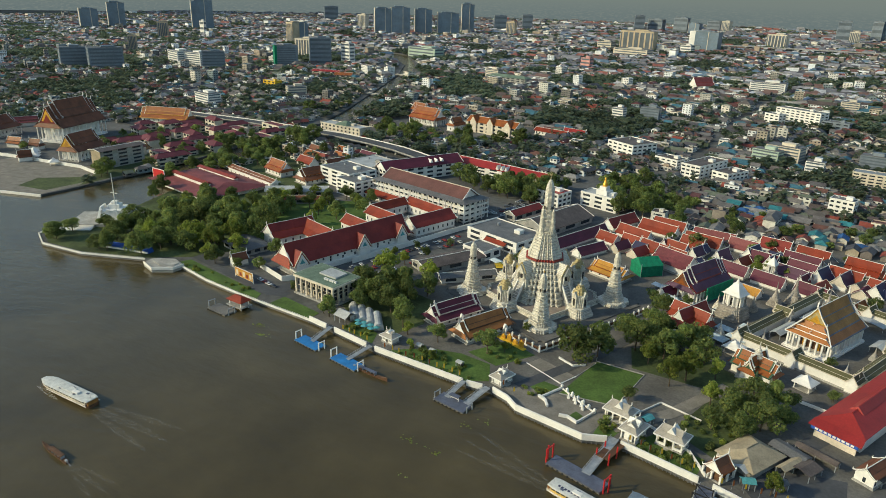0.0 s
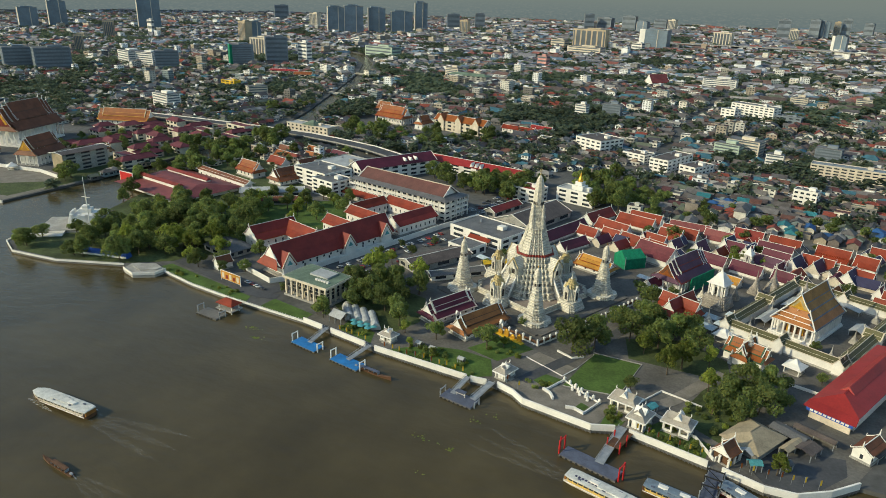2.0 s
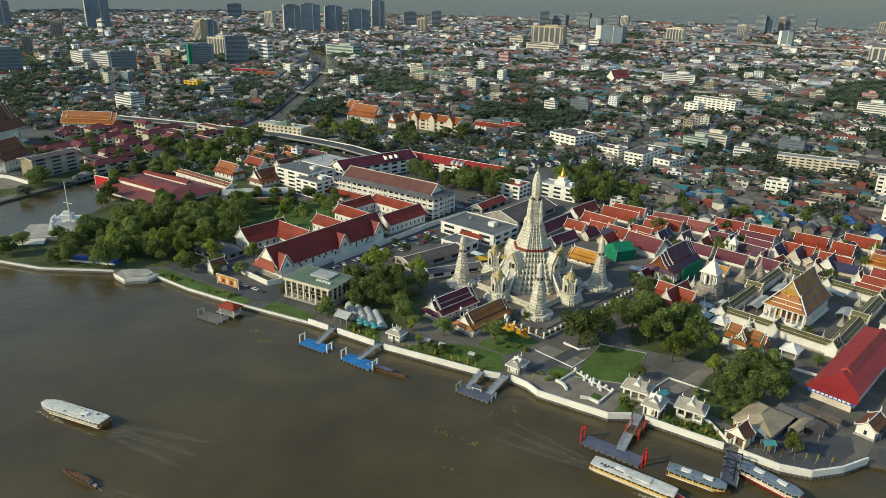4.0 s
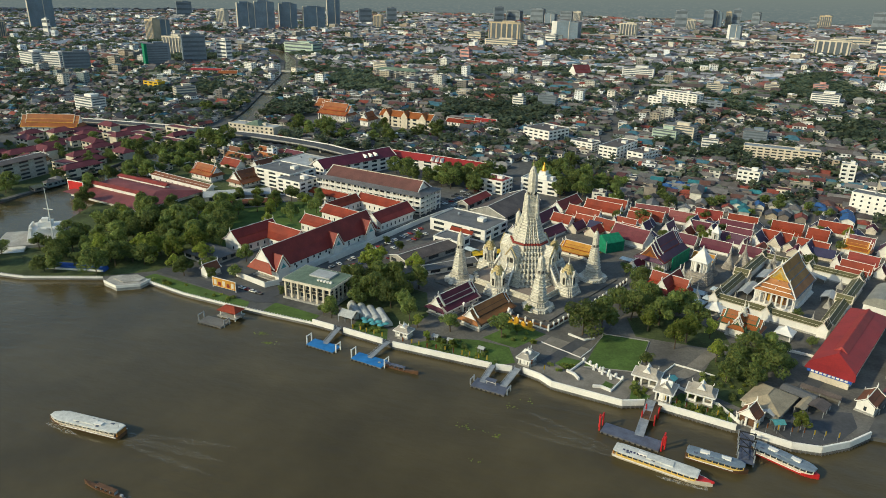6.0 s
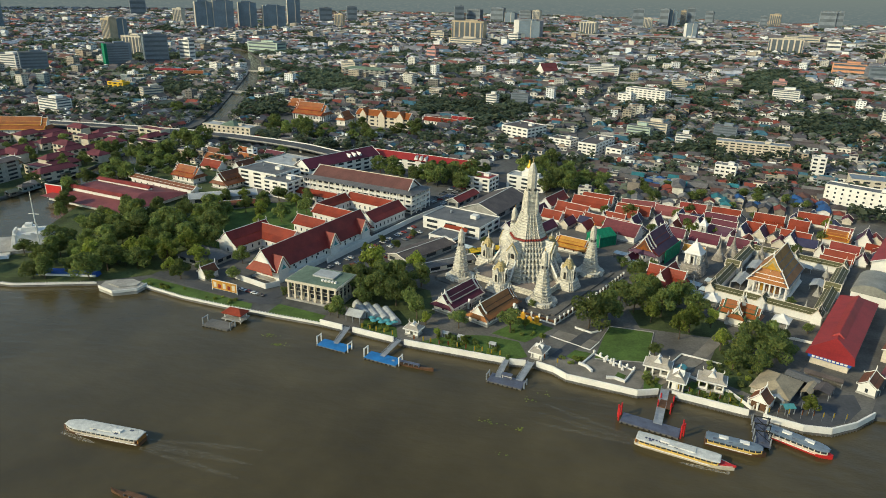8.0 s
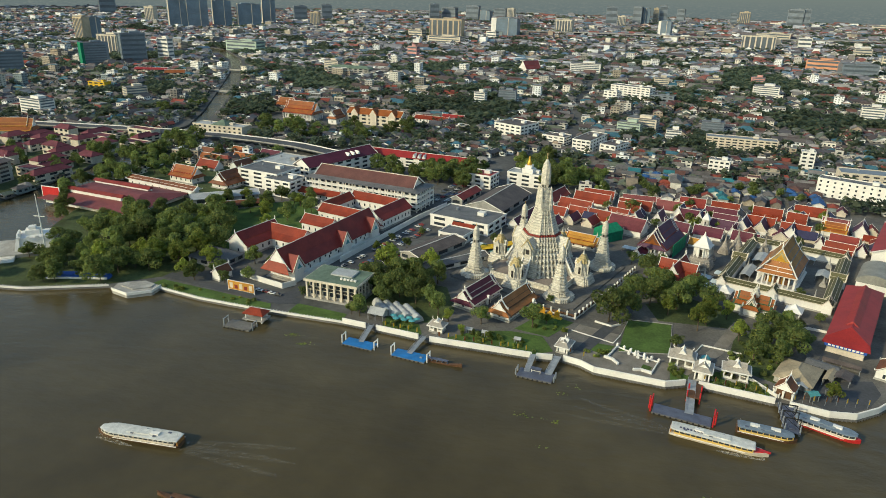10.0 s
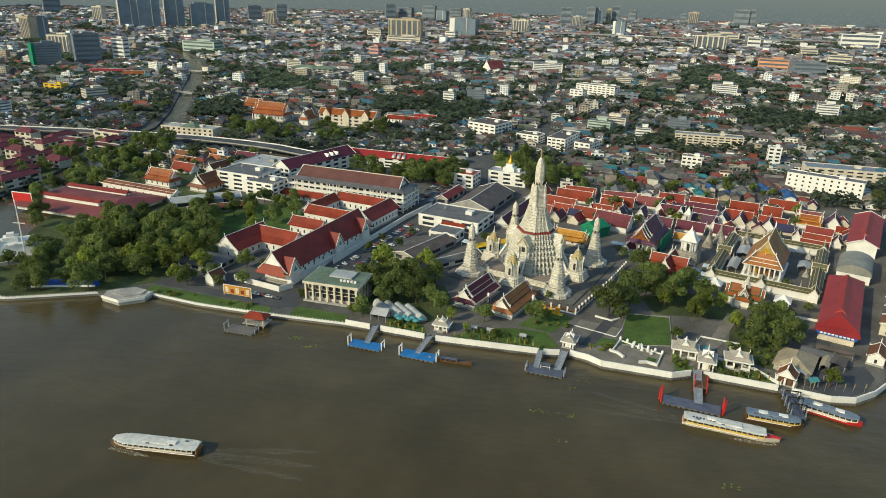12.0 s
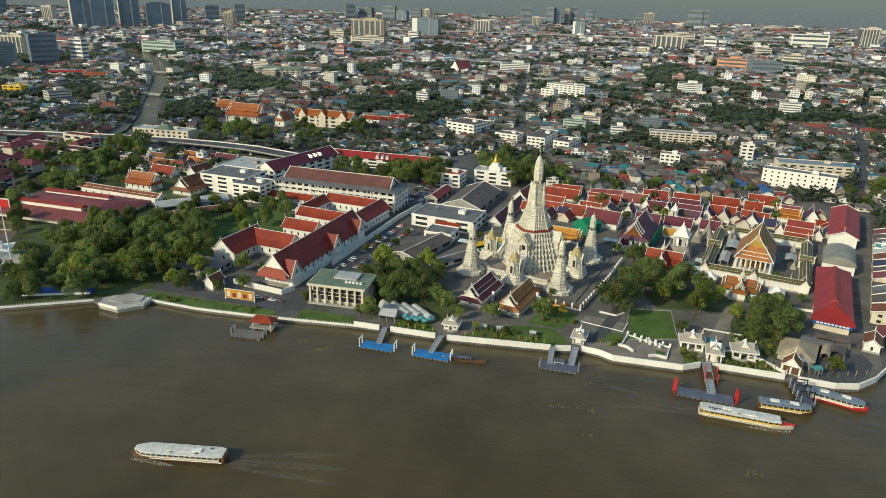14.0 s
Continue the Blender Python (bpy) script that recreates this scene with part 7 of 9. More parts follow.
part("wall", Geo().box(0, 0, 0, 84, 56, 4), WHITE, root)
part("roof", Geo().loft([[(-46, -32, 3.8), (46, -32, 3.8), (46, 32, 3.8), (-46, 32, 3.8)], [(-30, -3, 9), (30, -3, 9), (30, 3, 9), (-30, 3, 9)]]), DULL_RED, root)
for oy in (-14, 12):
    part("monitor", Geo().box(-4, oy, 6.0, 56, 4.2, 3.4), WHITE, root)
    part("monitor_roof", Geo().loft([[(-34, oy - 3.0, 9.3), (26, oy - 3.0, 9.3), (26, oy + 3.0, 9.3), (-34, oy + 3.0, 9.3)], [(-33, oy - 0.2, 11), (25, oy - 0.2, 11), (25, oy + 0.2, 11), (-33, oy + 0.2, 11)]]), DEEP_RED_TILE, root)
root = thing("red_hoarding", -372, 72, 0, -10, "bright red hoarding panel in a white frame", "sign")
part("panel", Geo().box(0, 0, 3, 16, 0.4, 8), RED_PAINT, root)
part("frame", Geo().box(0, 0.1, 11, 17, 0.5, 0.6).box(-8.3, 0.1, 0, 0.6, 0.5, 11).box(8.3, 0.1, 0, 0.6, 0.5, 11), WHITE, root)
# small temple behind it
thai_hall("cloister_range", "white cloister range with red-brown ridge", -304, 114, -20, 78, 9, 6.5, 9.5, BROWN_TILE, WHITE, category="cloister", skirt=False, windows=True)
thai_hall("small_temple", "white temple hall with orange tiered roof", -300, 146, -20, 28, 15, 6, 14, ORANGE_TILE, RED_TILE, tiers=2)
thai_hall("small_temple", "white temple hall with brown-orange tiered roof", -258, 142, 68, 30, 20, 5, 14, BROWN_TILE, ORANGE_TILE, tiers=2)
chedi(-340, 130, 14)
for x, y, m, t in ((-300, 190, RED_TILE, -20), (-272, 198, BROWN_TILE, 68), (-310, 214, ORANGE_TILE, -20), (-280, 222, ORANGE_TILE, -20), (-252, 212, BROWN_TILE, 60), (-320, 236, BROWN_TILE, -20), (-292, 246, ORANGE_TILE, -20), (-260, 240, PURPLE_TILE, -20)):
    monk_hall(x, y, m, 24, 12, 9, t, word="weathered red-orange")
block("grey_workshop", "long workshop with pale sheet roof", -245, 100, 30, 50, 14, 5, 1, CONCRETE, "gable", PALE_SHEET, 2.5, gap=8, ledges=False)
block("grey_workshop", "long workshop with reddish sheet roof", -228, 84, 30, 44, 9, 4, 1, CONCRETE, "gable", BROWN_TILE, 2, gap=8, ledges=False)


# ---- beyond the canal ----
patch("canal_green", [(-418, 60), (-412, 92), (-410, 165), (-422, 300), (-560, 310), (-566, 130), (-470, 128), (-440, 60), (-420, 30)], 0.1, SCRUB, "dark planted ground among red-roofed houses", "lawn")
patch("canal_green", [(-332, 10), (-350, 90), (-370, 160), (-392, 292), (-330, 300), (-300, 260), (-240, 250), (-240, 120), (-262, 92), (-300, 40)], 0.1, SCRUB, "dark planted ground beside the canal", "lawn")

thai_hall("great_temple", "huge white temple hall with brown-orange tiered roof", -594, 160, 100, 66, 36, 17, 43, BROWN_TILE, DARK_BORDER, gable=DEEP_RED_TILE, carved=GOLD, tiers=3, columns=7, base=1.5, finial=3, step=2.4)
thai_hall("side_temple", "white temple hall with ochre-edged brown roof", -503.5, 100, 100, 38, 24, 10.5, 26, BROWN_TILE, DARK_BORDER, gable=YELLOW_TILE, carved=GOLD, tiers=2, columns=6, step=1.6)
thai_hall("side_temple", "low white temple hall with brown roof", -668, 122, 100, 40, 30, 10, 22, BROWN_TILE, BROWN_TILE, tiers=2, columns=5)
root = block("ochre_block", "long grey building with ochre end wall and overhanging roof", -452, 99, 82, 44, 15, 17, 5, CONCRETE, "gable", BROWN_SHEET, 1.4, gap=4, faces="f", overhang=2.0)
# End wall takes the ochre tone of its sunlit face; other sides stay grey.
part("end_wall", Geo().box(-22.3, 0, 0, 0.5, 15.2, 17), TAN_SHEET, root, "end wall in the ochre tone of its sunlit face")
thai_hall("orange_hall", "long white hall with orange tiled roof", -578, 280, 13, 66, 20, 6.5, 19, ORANGE_TILE, YELLOW_TILE, tiers=2)
rng = random.Random(21)
sites = []
while len(sites) < 30:
    x, y = rng.uniform(-566, -412), rng.uniform(126, 304)
    if any(abs(x - a) + abs(y - b) < 24 for a, b in sites) or (x < -540 and y > 258) or (x < -520 and y < 200):
        continue
    sites.append((x, y))
for x, y in sites:
    block("clinic_house", "white building with dull red hipped roof", x, y, rng.choice((-18, 72)), rng.uniform(20, 36), rng.uniform(11, 15), rng.uniform(5, 10), 2, CREAM, "hip" if rng.random() < 0.8 else "flat", CLINIC_TILE, 3.4, gap=6, faces="f", ledges=False, clutter=False, category="house", group="red-roofed houses")
for x, y, turn, ln, w, m in ((-680, 76, 62, 20, 12, BROWN_TILE), (-655, 70, -28, 16, 10, BROWN_TILE), (-640, 84, 62, 14, 9, ORANGE_TILE), (-598, 96, 10, 18, 9, ORANGE_TILE), (-572, 100, 10, 14, 9, BROWN_TILE), (-700, 170, 62, 40, 16, DULL_RED),
                              (-668, 215, -28, 44, 14, DULL_RED), (-535, 62, 62, 12, 8, BROWN_TILE), (-470, 140, 100, 20, 12, OCHRE_BROWN)):
    thai_hall("temple_gatehouse", "white temple side hall with weathered brown-orange roof", x, y, turn, ln, w, 5, 11, m, DARK_BORDER, category="temple hall", group="side halls", windows=False)
low_wall([(-720, 40), (-640, 58), (-560, 66), (-470, 70), (-440, 62)], 3.0, WHITE, "white boundary wall of the great temple", 0.8)
for i, (x, y) in enumerate(((-555, 85), (-545, 78), (-535, 72), (-500, 66))):
    tent_pavilion(x, y, 20 * i)
thai_hall("orange_temple", "tall white temple hall with bright orange tiered roof", -300, 452, -16, 46, 24, 9, 22, ORANGE_TILE, RED_TILE, tiers=2, columns=6, step=2)
thai_hall("orange_temple", "small temple hall with orange tiered roof", -345, 520, -16, 26, 16, 6, 15, ORANGE_TILE, BROWN_TILE, tiers=2)
root = block("gabled_school", "white three-storey school with orange cross-gabled roof", -200, 436, -16, 74, 16, 13, 3, CREAM, "gable", ORANGE_TILE, 6, gap=4.6)
for ox in (-26, 0, 26):
    part("cross_gable", Geo().loft([[(ox - 6, -10, 12.6), (ox + 6, -10, 12.6), (ox, -10, 21)], [(ox - 6, 4, 12.6), (ox + 6, 4, 12.6), (ox, 4, 21)]]), ORANGE_TILE, root)
    part("gable_face", Geo().loft([[(ox - 5, -10.3, 12.6), (ox + 5, -10.3, 12.6), (ox, -10.3, 19.4)], [(ox - 5, -9.9, 12.6), (ox + 5, -9.9, 12.6), (ox, -9.9, 19.4)]]), CREAM, root)
    part("bay", Geo().box(ox, -8.6, 0, 9, 2.4, 13), CREAM, root)
thai_hall("side_hall", "white hall with orange gabled roof beside the school", -250, 432, 74, 22, 14, 8, 17, ORANGE_TILE, BROWN_TILE, tiers=2)
thai_hall("red_hall_far", "long red-roofed hall beyond the school", -135, 462, -16, 46, 12, 5, 9, RED_TILE, RED_TILE, skirt=False, category="hall")
thai_hall("red_hall_far", "red-roofed hall beyond the school", -110, 478, -16, 30, 10, 5, 9, RED_SHEET, RED_TILE, skirt=False, category="hall")

# viaduct over the canal
V = [(-620, 318), (-486, 316), (-400, 311), (-340, 304), (-290, 291), (-246, 276), (-196, 256), (-146, 236)]
root = thing("viaduct", 0, 0, 0, 0, "grey concrete road viaduct with white parapets", "bridge")
for k, (a, b) in enumerate(zip(V[:-1], V[1:])):
    za, zb = 5.5 - 0.0 * k, 5.5 if k < 5 else 5.5 - 2.4 * (k - 4)
    za = 5.5 if k < 6 else 3.1 - 0 * k
    part("deck", Geo().beam((*a, za), (*b, zb), 18, 1.2), ASPHALT, root)
    d = (Vector(b) - Vector(a)).normalized()
    for s in (-1, 1):
        o = Vector((-d.y, d.x)) * 9 * s
        part("parapet", Geo().beam((a[0] + o.x, a[1] + o.y, za + 1.0), (b[0] + o.x, b[1] + o.y, zb + 1.0), 0.4, 1.2), WHITE if s > 0 else CONCRETE, root)
    part("pier", Geo().box(a[0], a[1], -2, 3, 8, za + 1.6, math.degrees(math.atan2(d.y, d.x))), CONCRETE, root)
for k, y in enumerate((640, 905)):
    x = -497 if k == 0 else -584
    root = thing("canal_bridge", x, y, 0, -18, "small flat concrete bridge over the canal", "bridge")
    part("deck", Geo().box(0, 0, 0.6, 44, 9, 0.8), CONCRETE, root)
    part("parapet", Geo().box(0, -4.4, 1.4, 44, 0.3, 0.9).box(0, 4.4, 1.4, 44, 0.3, 0.9), CONCRETE, root)
# elevated expressway far off
root = thing("expressway", 0, 0, 0, 0, "pale elevated expressway crossing the far city", "bridge")
line = [(-277, 2291), (35, 2298), (370, 2282), (545, 2232), (724, 2215), (1500, 2330)]
for a, b in zip(line[:-1], line[1:]):
    part("deck", Geo().beam((*a, 14), (*b, 14), 22, 2.4), CONCRETE, root)
    n = 9
    for i in range(n):
        part("pier", Geo().box(a[0] + (b[0] - a[0]) * i / n, a[1] + (b[1] - a[1]) * i / n, 0, 3, 6, 13), CONCRETE, root)


# ---- parked cars ----
def car(root):
    part("body", Geo().loft([[(-2.2, -0.85, 0.3), (2.2, -0.85, 0.3), (2.2, 0.85, 0.3), (-2.2, 0.85, 0.3)], [(-2.25, -0.9, 0.65), (2.25, -0.9, 0.65), (2.25, 0.9, 0.65), (-2.25, 0.9, 0.65)], [(-2.15, -0.82, 0.95), (2.0, -0.82, 0.85), (2.0, 0.82, 0.85), (-2.15, 0.82, 0.95)]]).box(-0.4, 0, 1.4, 1.6, 1.26, 0.06), CAR_PAINT, root)
    part("windows", Geo().loft([[(-1.7, -0.78, 0.9), (1.0, -0.78, 0.9), (1.0, 0.78, 0.9), (-1.7, 0.78, 0.9)], [(-1.2, -0.64, 1.4), (0.4, -0.64, 1.4), (0.4, 0.64, 1.4), (-1.2, 0.64, 1.4)]]), GLASS, root)
    gear = Geo()
    for a in (-1.35, 1.35):
        for b in (-0.85, 0.85):
            gear.lathe(a, b, [(0.0, 0.22), (0.16, 0.32), (0.48, 0.32), (0.62, 0.22)], 8)
    part("undercarriage", gear, RUBBER, root, "black tyres and axles")


first = thing("car", -118, -14, 0.15, 68, "parked car on the asphalt beside a wall", "car", "parked cars")
car(first)
rng = random.Random(4)
for (a, b), n, turn in ((((-116, -10), (-82, 76)), 22, 155), (((-108, -14), (-76, 66)), 20, 155), (((-92, -20), (-70, 30)), 12, 155), (((-172, -52), (-140, -62)), 8, -12), (((-240, 112), (-205, 100)), 8, 70), (((-88, 130), (-70, 190)), 12, 20),
                        (((-72, 150), (-50, 172)), 8, 48), (((148, -60), (196, 14)), 14, 57), (((206, 28), (240, 82)), 8, 57), (((76, -6), (96, 40)), 7, 62), (((-86, -6), (-66, -22)), 5, -30), (((-84, 128), (-56, 200)), 18, 20), (((-76, 126), (-48, 196)), 18, 20), (((-100, -16), (-86, 14)), 9, 155)):
    for i in range(n):
        if rng.random() < 0.22:
            continue
        k = (i + 0.5) / n
        copy_thing(first, pose(a[0] + (b[0] - a[0]) * k + rng.uniform(-0.3, 0.3), a[1] + (b[1] - a[1]) * k + rng.uniform(-0.3, 0.3), 0.15, 0, 0, turn + rng.uniform(-4, 4)))


# ---- trees of the precinct and park ----
for x, y, k, s in ((36, -62, 4, 1.3), (45, -53, 1, 1.2), (69, -24, 1, 1.3), (86, -22, 0, 1.35), (60, -38, 4, 1.05), (74, -40, 1, 1.2), (92, -36, 0, 1.2), (54, -26, 0, 1.2), (86, -56, 3, 1.25), (80, -64, 3, 1.1), (64, -22, 4, 0.9), (80, -30, 4, 0.9), (98, -48, 5, 1.1),
                   (114, -70, 4, 1.0), (122, -64, 1, 1.05), (106, -76, 1, 0.95), (118, -82, 4, 0.9), (100, -90, 0, 0.9), (110, -92, 1, 0.9), (126, -76, 0, 0.9), (98, -72, 3, 0.9), (128, -60, 0, 0.8), (68, -48, 3, 0.9), (122.7, -121.5, 3, 0.8), (66, -84, 2, 0.7),
                   (-29, -76, 2, 1.1), (-3, -75, 2, 1.25), (4, -70, 5, 0.7), (-24, -93, 5, 0.6), (-38, -88, 5, 0.6), (-90, -22, 3, 1.6), (-92, -40, 4, 1.05), (-80, -36, 1, 1.2), (-88, -50, 0, 1.2), (-98, -34, 4, 0.8), (-74, -28, 1, 1.0), (-92, 6, 3, 0.8), (-86, 24, 2, 0.7), (-104, 14, 5, 0.8), (-98, 34, 2, 0.6), (-80, 48, 2, 0.6), (-92, -78, 1, 0.85), (-97, -76, 0, 0.6), (-58, -60, 0, 1.15), (-52, -70, 2, 1.15), (-46, -76, 5, 0.9), (-64, -44, 1, 1.0), (-70, -36, 4, 0.95), (-58, -30, 1, 1.1), (-64, -14, 3, 1.1), (-76, -52, 4, 1.0), (-66, -58, 1, 1.0), (-84, -62, 0, 1.0),
                   (66, 10, 0, 1.15), (58, 24, 2, 0.8), (76, 26, 2, 0.7), (6, -44, 2, 0.45), (70, 128, 4, 0.8), (24, 182, 4, 1.2), (6, 180, 1, 1.2), (34, 196, 1, 1.1), (-30, 44, 2, 0.7), (-36, 26, 2, 0.6), (172, 70, 0, 0.8), (110, 116, 2, 0.7), (146, -12, 2, 0.6), (118, -50, 2, 0.6), (146, -44, 2, 0.6), (200, 106, 0, 0.7), (52, 92, 0, 0.9)):
    tree(x, y, k, s)
grove([(-335, -45), (-330, -66), (-300, -74), (-245, -63), (-238, -50), (-250, -20), (-300, -6), (-310, -40)], 22, (0, 1, 4, 6), 1, gap=7, group="riverside park trees")
grove([(-300, -5), (-235, -48), (-208, -40), (-200, -4), (-222, 50), (-262, 60), (-318, 40)], 42, (0, 1, 4, 3, 1, 0), 2, 0.8, 1.3, 7.5, "riverside park trees")
for x, y, s in ((-206, -20, 1.5), (-214, -34, 1.35), (-232, -28, 1.3), (-256, -44, 1.3), (-196, -30, 1.2), (-238, 20, 1.3)):
    tree(x, y, 3, s, group="riverside park trees")
grove([(-262, 60), (-205, 20), (-196, 28), (-160, 90), (-176, 112), (-235, 108)], 20, (0, 1, 3, 6), 3, 0.7, 1.1, 8, "playing field trees")
for x, y, k, s in ((-214, -30, 3, 1.1), (-204, -46, 3, 0.9), (-196, -50, 1, 0.9), (-186, -40, 0, 0.9), (-226, -36, 3, 1.0), (-178, -50, 2, 0.8), (-166, -44, 0, 0.7), (-172, -20, 1, 0.8), (-160, -24, 2, 0.8), (-128, -60, 2, 0.6), (-126, -50, 2, 0.7), (-330, -62, 6, 0.8), (-320, -68, 4, 0.8)):
    tree(x, y, k, s, group="riverside park trees")
grove([(-390, 170), (-372, 100), (-345, 130), (-320, 160), (-330, 190), (-352, 290), (-390, 290)], 18, (0, 1, 4, 6), 4, 0.7, 1.1, 8, "canal side trees")
grove([(-140, 196), (-60, 168), (-44, 200), (-60, 226), (-150, 216)], 20, (4, 1, 4), 6, 0.8, 1.1, 9, "school yard trees")
grove([(-14, 204), (12, 178), (30, 210), (28, 292), (-22, 284)], 20, (4, 1, 4, 0), 14, 0.9, 1.2, 8, "trees behind the dark halls")
grove([(-392, 172), (-374, 105), (-366, 60), (-336, 16), (-322, 22), (-340, 120), (-330, 190), (-345, 290), (-388, 290)], 34, (0, 1, 4, 1), 41, 0.8, 1.2, 7.5, "canal side trees")
grove([(-320, 160), (-240, 160), (-240, 250), (-330, 280)], 8, (0, 1, 2, 6), 42, 0.6, 1.0, 8, "trees of the small temple")
grove([(-440, 40), (-422, 42), (-418, 70), (-440, 74)], 3, (0, 1, 4), 43, 0.7, 1.0, 8, "canal side trees")
grove([(-440, 110), (-414, 100), (-414, 280), (-430, 280)], 12, (0, 1, 4), 15, 0.7, 1.1, 8, "canal side trees")
grove([(-560, 130), (-480, 140), (-420, 150), (-416, 300), (-560, 310)], 34, (0, 1, 6, 2), 16, 0.6, 1.0, 9, "trees among the red roofs")
grove([(-700, 40), (-570, 70), (-580, 100), (-640, 120), (-720, 100)], 12, (0, 1, 6), 18, 0.7, 1.0, 9, "trees of the great temple")
grove([(24, 100), (110, 90), (230, 120), (230, 150), (60, 160), (24, 140)], 16, (0, 2, 6, 3), 19, 0.5, 0.85, 12, "trees among monks' halls")
grove([(-70, 160), (-40, 200), (-46, 236), (-64, 230)], 8, (4, 1), 22, 0.7, 1.0, 8, "school yard trees")
grove([(-330, 340), (-230, 320), (-150, 350), (-140, 410), (-240, 410), (-330, 420)], 26, (0, 1, 4), 9, 0.9, 1.25, 8, "temple wood")
grove([(282, 142), (300, 146), (350, 178), (338, 205), (300, 190)], 9, (0, 1, 4), 61, 0.7, 1.0, 8, "trees behind the market")
grove([(-480, 420), (-450, 480), (-470, 540), (-520, 520)], 8, (0, 1), 10, 0.8, 1.1, 9, "canal side trees")


def shrub(x, y, r, bright=False):
    ob = new("shrub", SHRUB[1 if bright else 0])
    ob.matrix_world = pose(x, y, 0.1, 0, 0, (x * 37) % 360)
    ob.scale = (r, r, r * 0.9)
    tagged(ob, "clipped round garden shrub" if not bright else "bright green garden shrub", "shrub", "garden shrubs")


SHRUB = [leaf_cloud(random.Random(50 + i), [((0, 0, 0.75), (0.95, 0.95, 0.8)), ((0.3, 0.2, 0.6), (0.8, 0.8, 0.6))], 130, 0.28).mesh("foliage", m) for i, m in enumerate((LEAF, LEAF_BRIGHT))]
rng = random.Random(12)
for poly, n in (([(-46, -97), (-3, -103), (3, -98), (-6, -86), (-30, -84), (-40, -88)], 34), ([(-78, -86), (-57, -92.5), (-60, -82), (-78, -76)], 10), ([(72, -116), (98, -123), (100, -112), (80, -104)], 24), ([(58, -116), (66, -113), (70, -100), (60, -100)], 10), ([(84, -98), (100, -110), (112, -84), (100, -66)], 24),
                ([(-6, -76), (12, -84), (16, -68), (4, -62)], 8), ([(20, -98), (30, -101), (34, -94), (24, -92)], 10), ([(-218, -60), (-182, -71), (-150, -77), (-146, -72), (-178, -62)], 12)):
    xs, ys = [p[0] for p in poly], [p[1] for p in poly]
    k = 0
    while k < n:
        p = (rng.uniform(min(xs), max(xs)), rng.uniform(min(ys), max(ys)))
        if inside(p, poly):
            shrub(p[0], p[1], rng.uniform(0.7, 1.7), rng.random() < 0.45)
            k += 1


# ---- city: tall and middling buildings ----
BLUE_GREY = material("blue_grey_render", (0.19, 0.22, 0.25), 0.6, 0.2, 0.05, 0.4)
# Glass lightened towards blue: distance haze is put into its colour.
HAZED_GLASS = material("hazed_tower_glass", (0.15, 0.20, 0.25), 0.3, 0.25, 0.03, 0.3, spec=0.6)
FAR_PANE = material("grey_glazing", (0.10, 0.12, 0.14), 0.3, 0.25, 0.03, 0.3, spec=0.6)
TAN = material("tan_render", (0.50, 0.40, 0.27), 0.8, 0.2, 0.05, 0.4)
PINK = material("pink_render", (0.60, 0.30, 0.26), 0.8, 0.2, 0.05, 0.4)
APRICOT = material("apricot_render", (0.62, 0.30, 0.17), 0.8, 0.2, 0.05, 0.4)
PALE_GREEN = material("pale_green_render", (0.42, 0.50, 0.40), 0.8, 0.2, 0.05, 0.4)
TOWERS = []


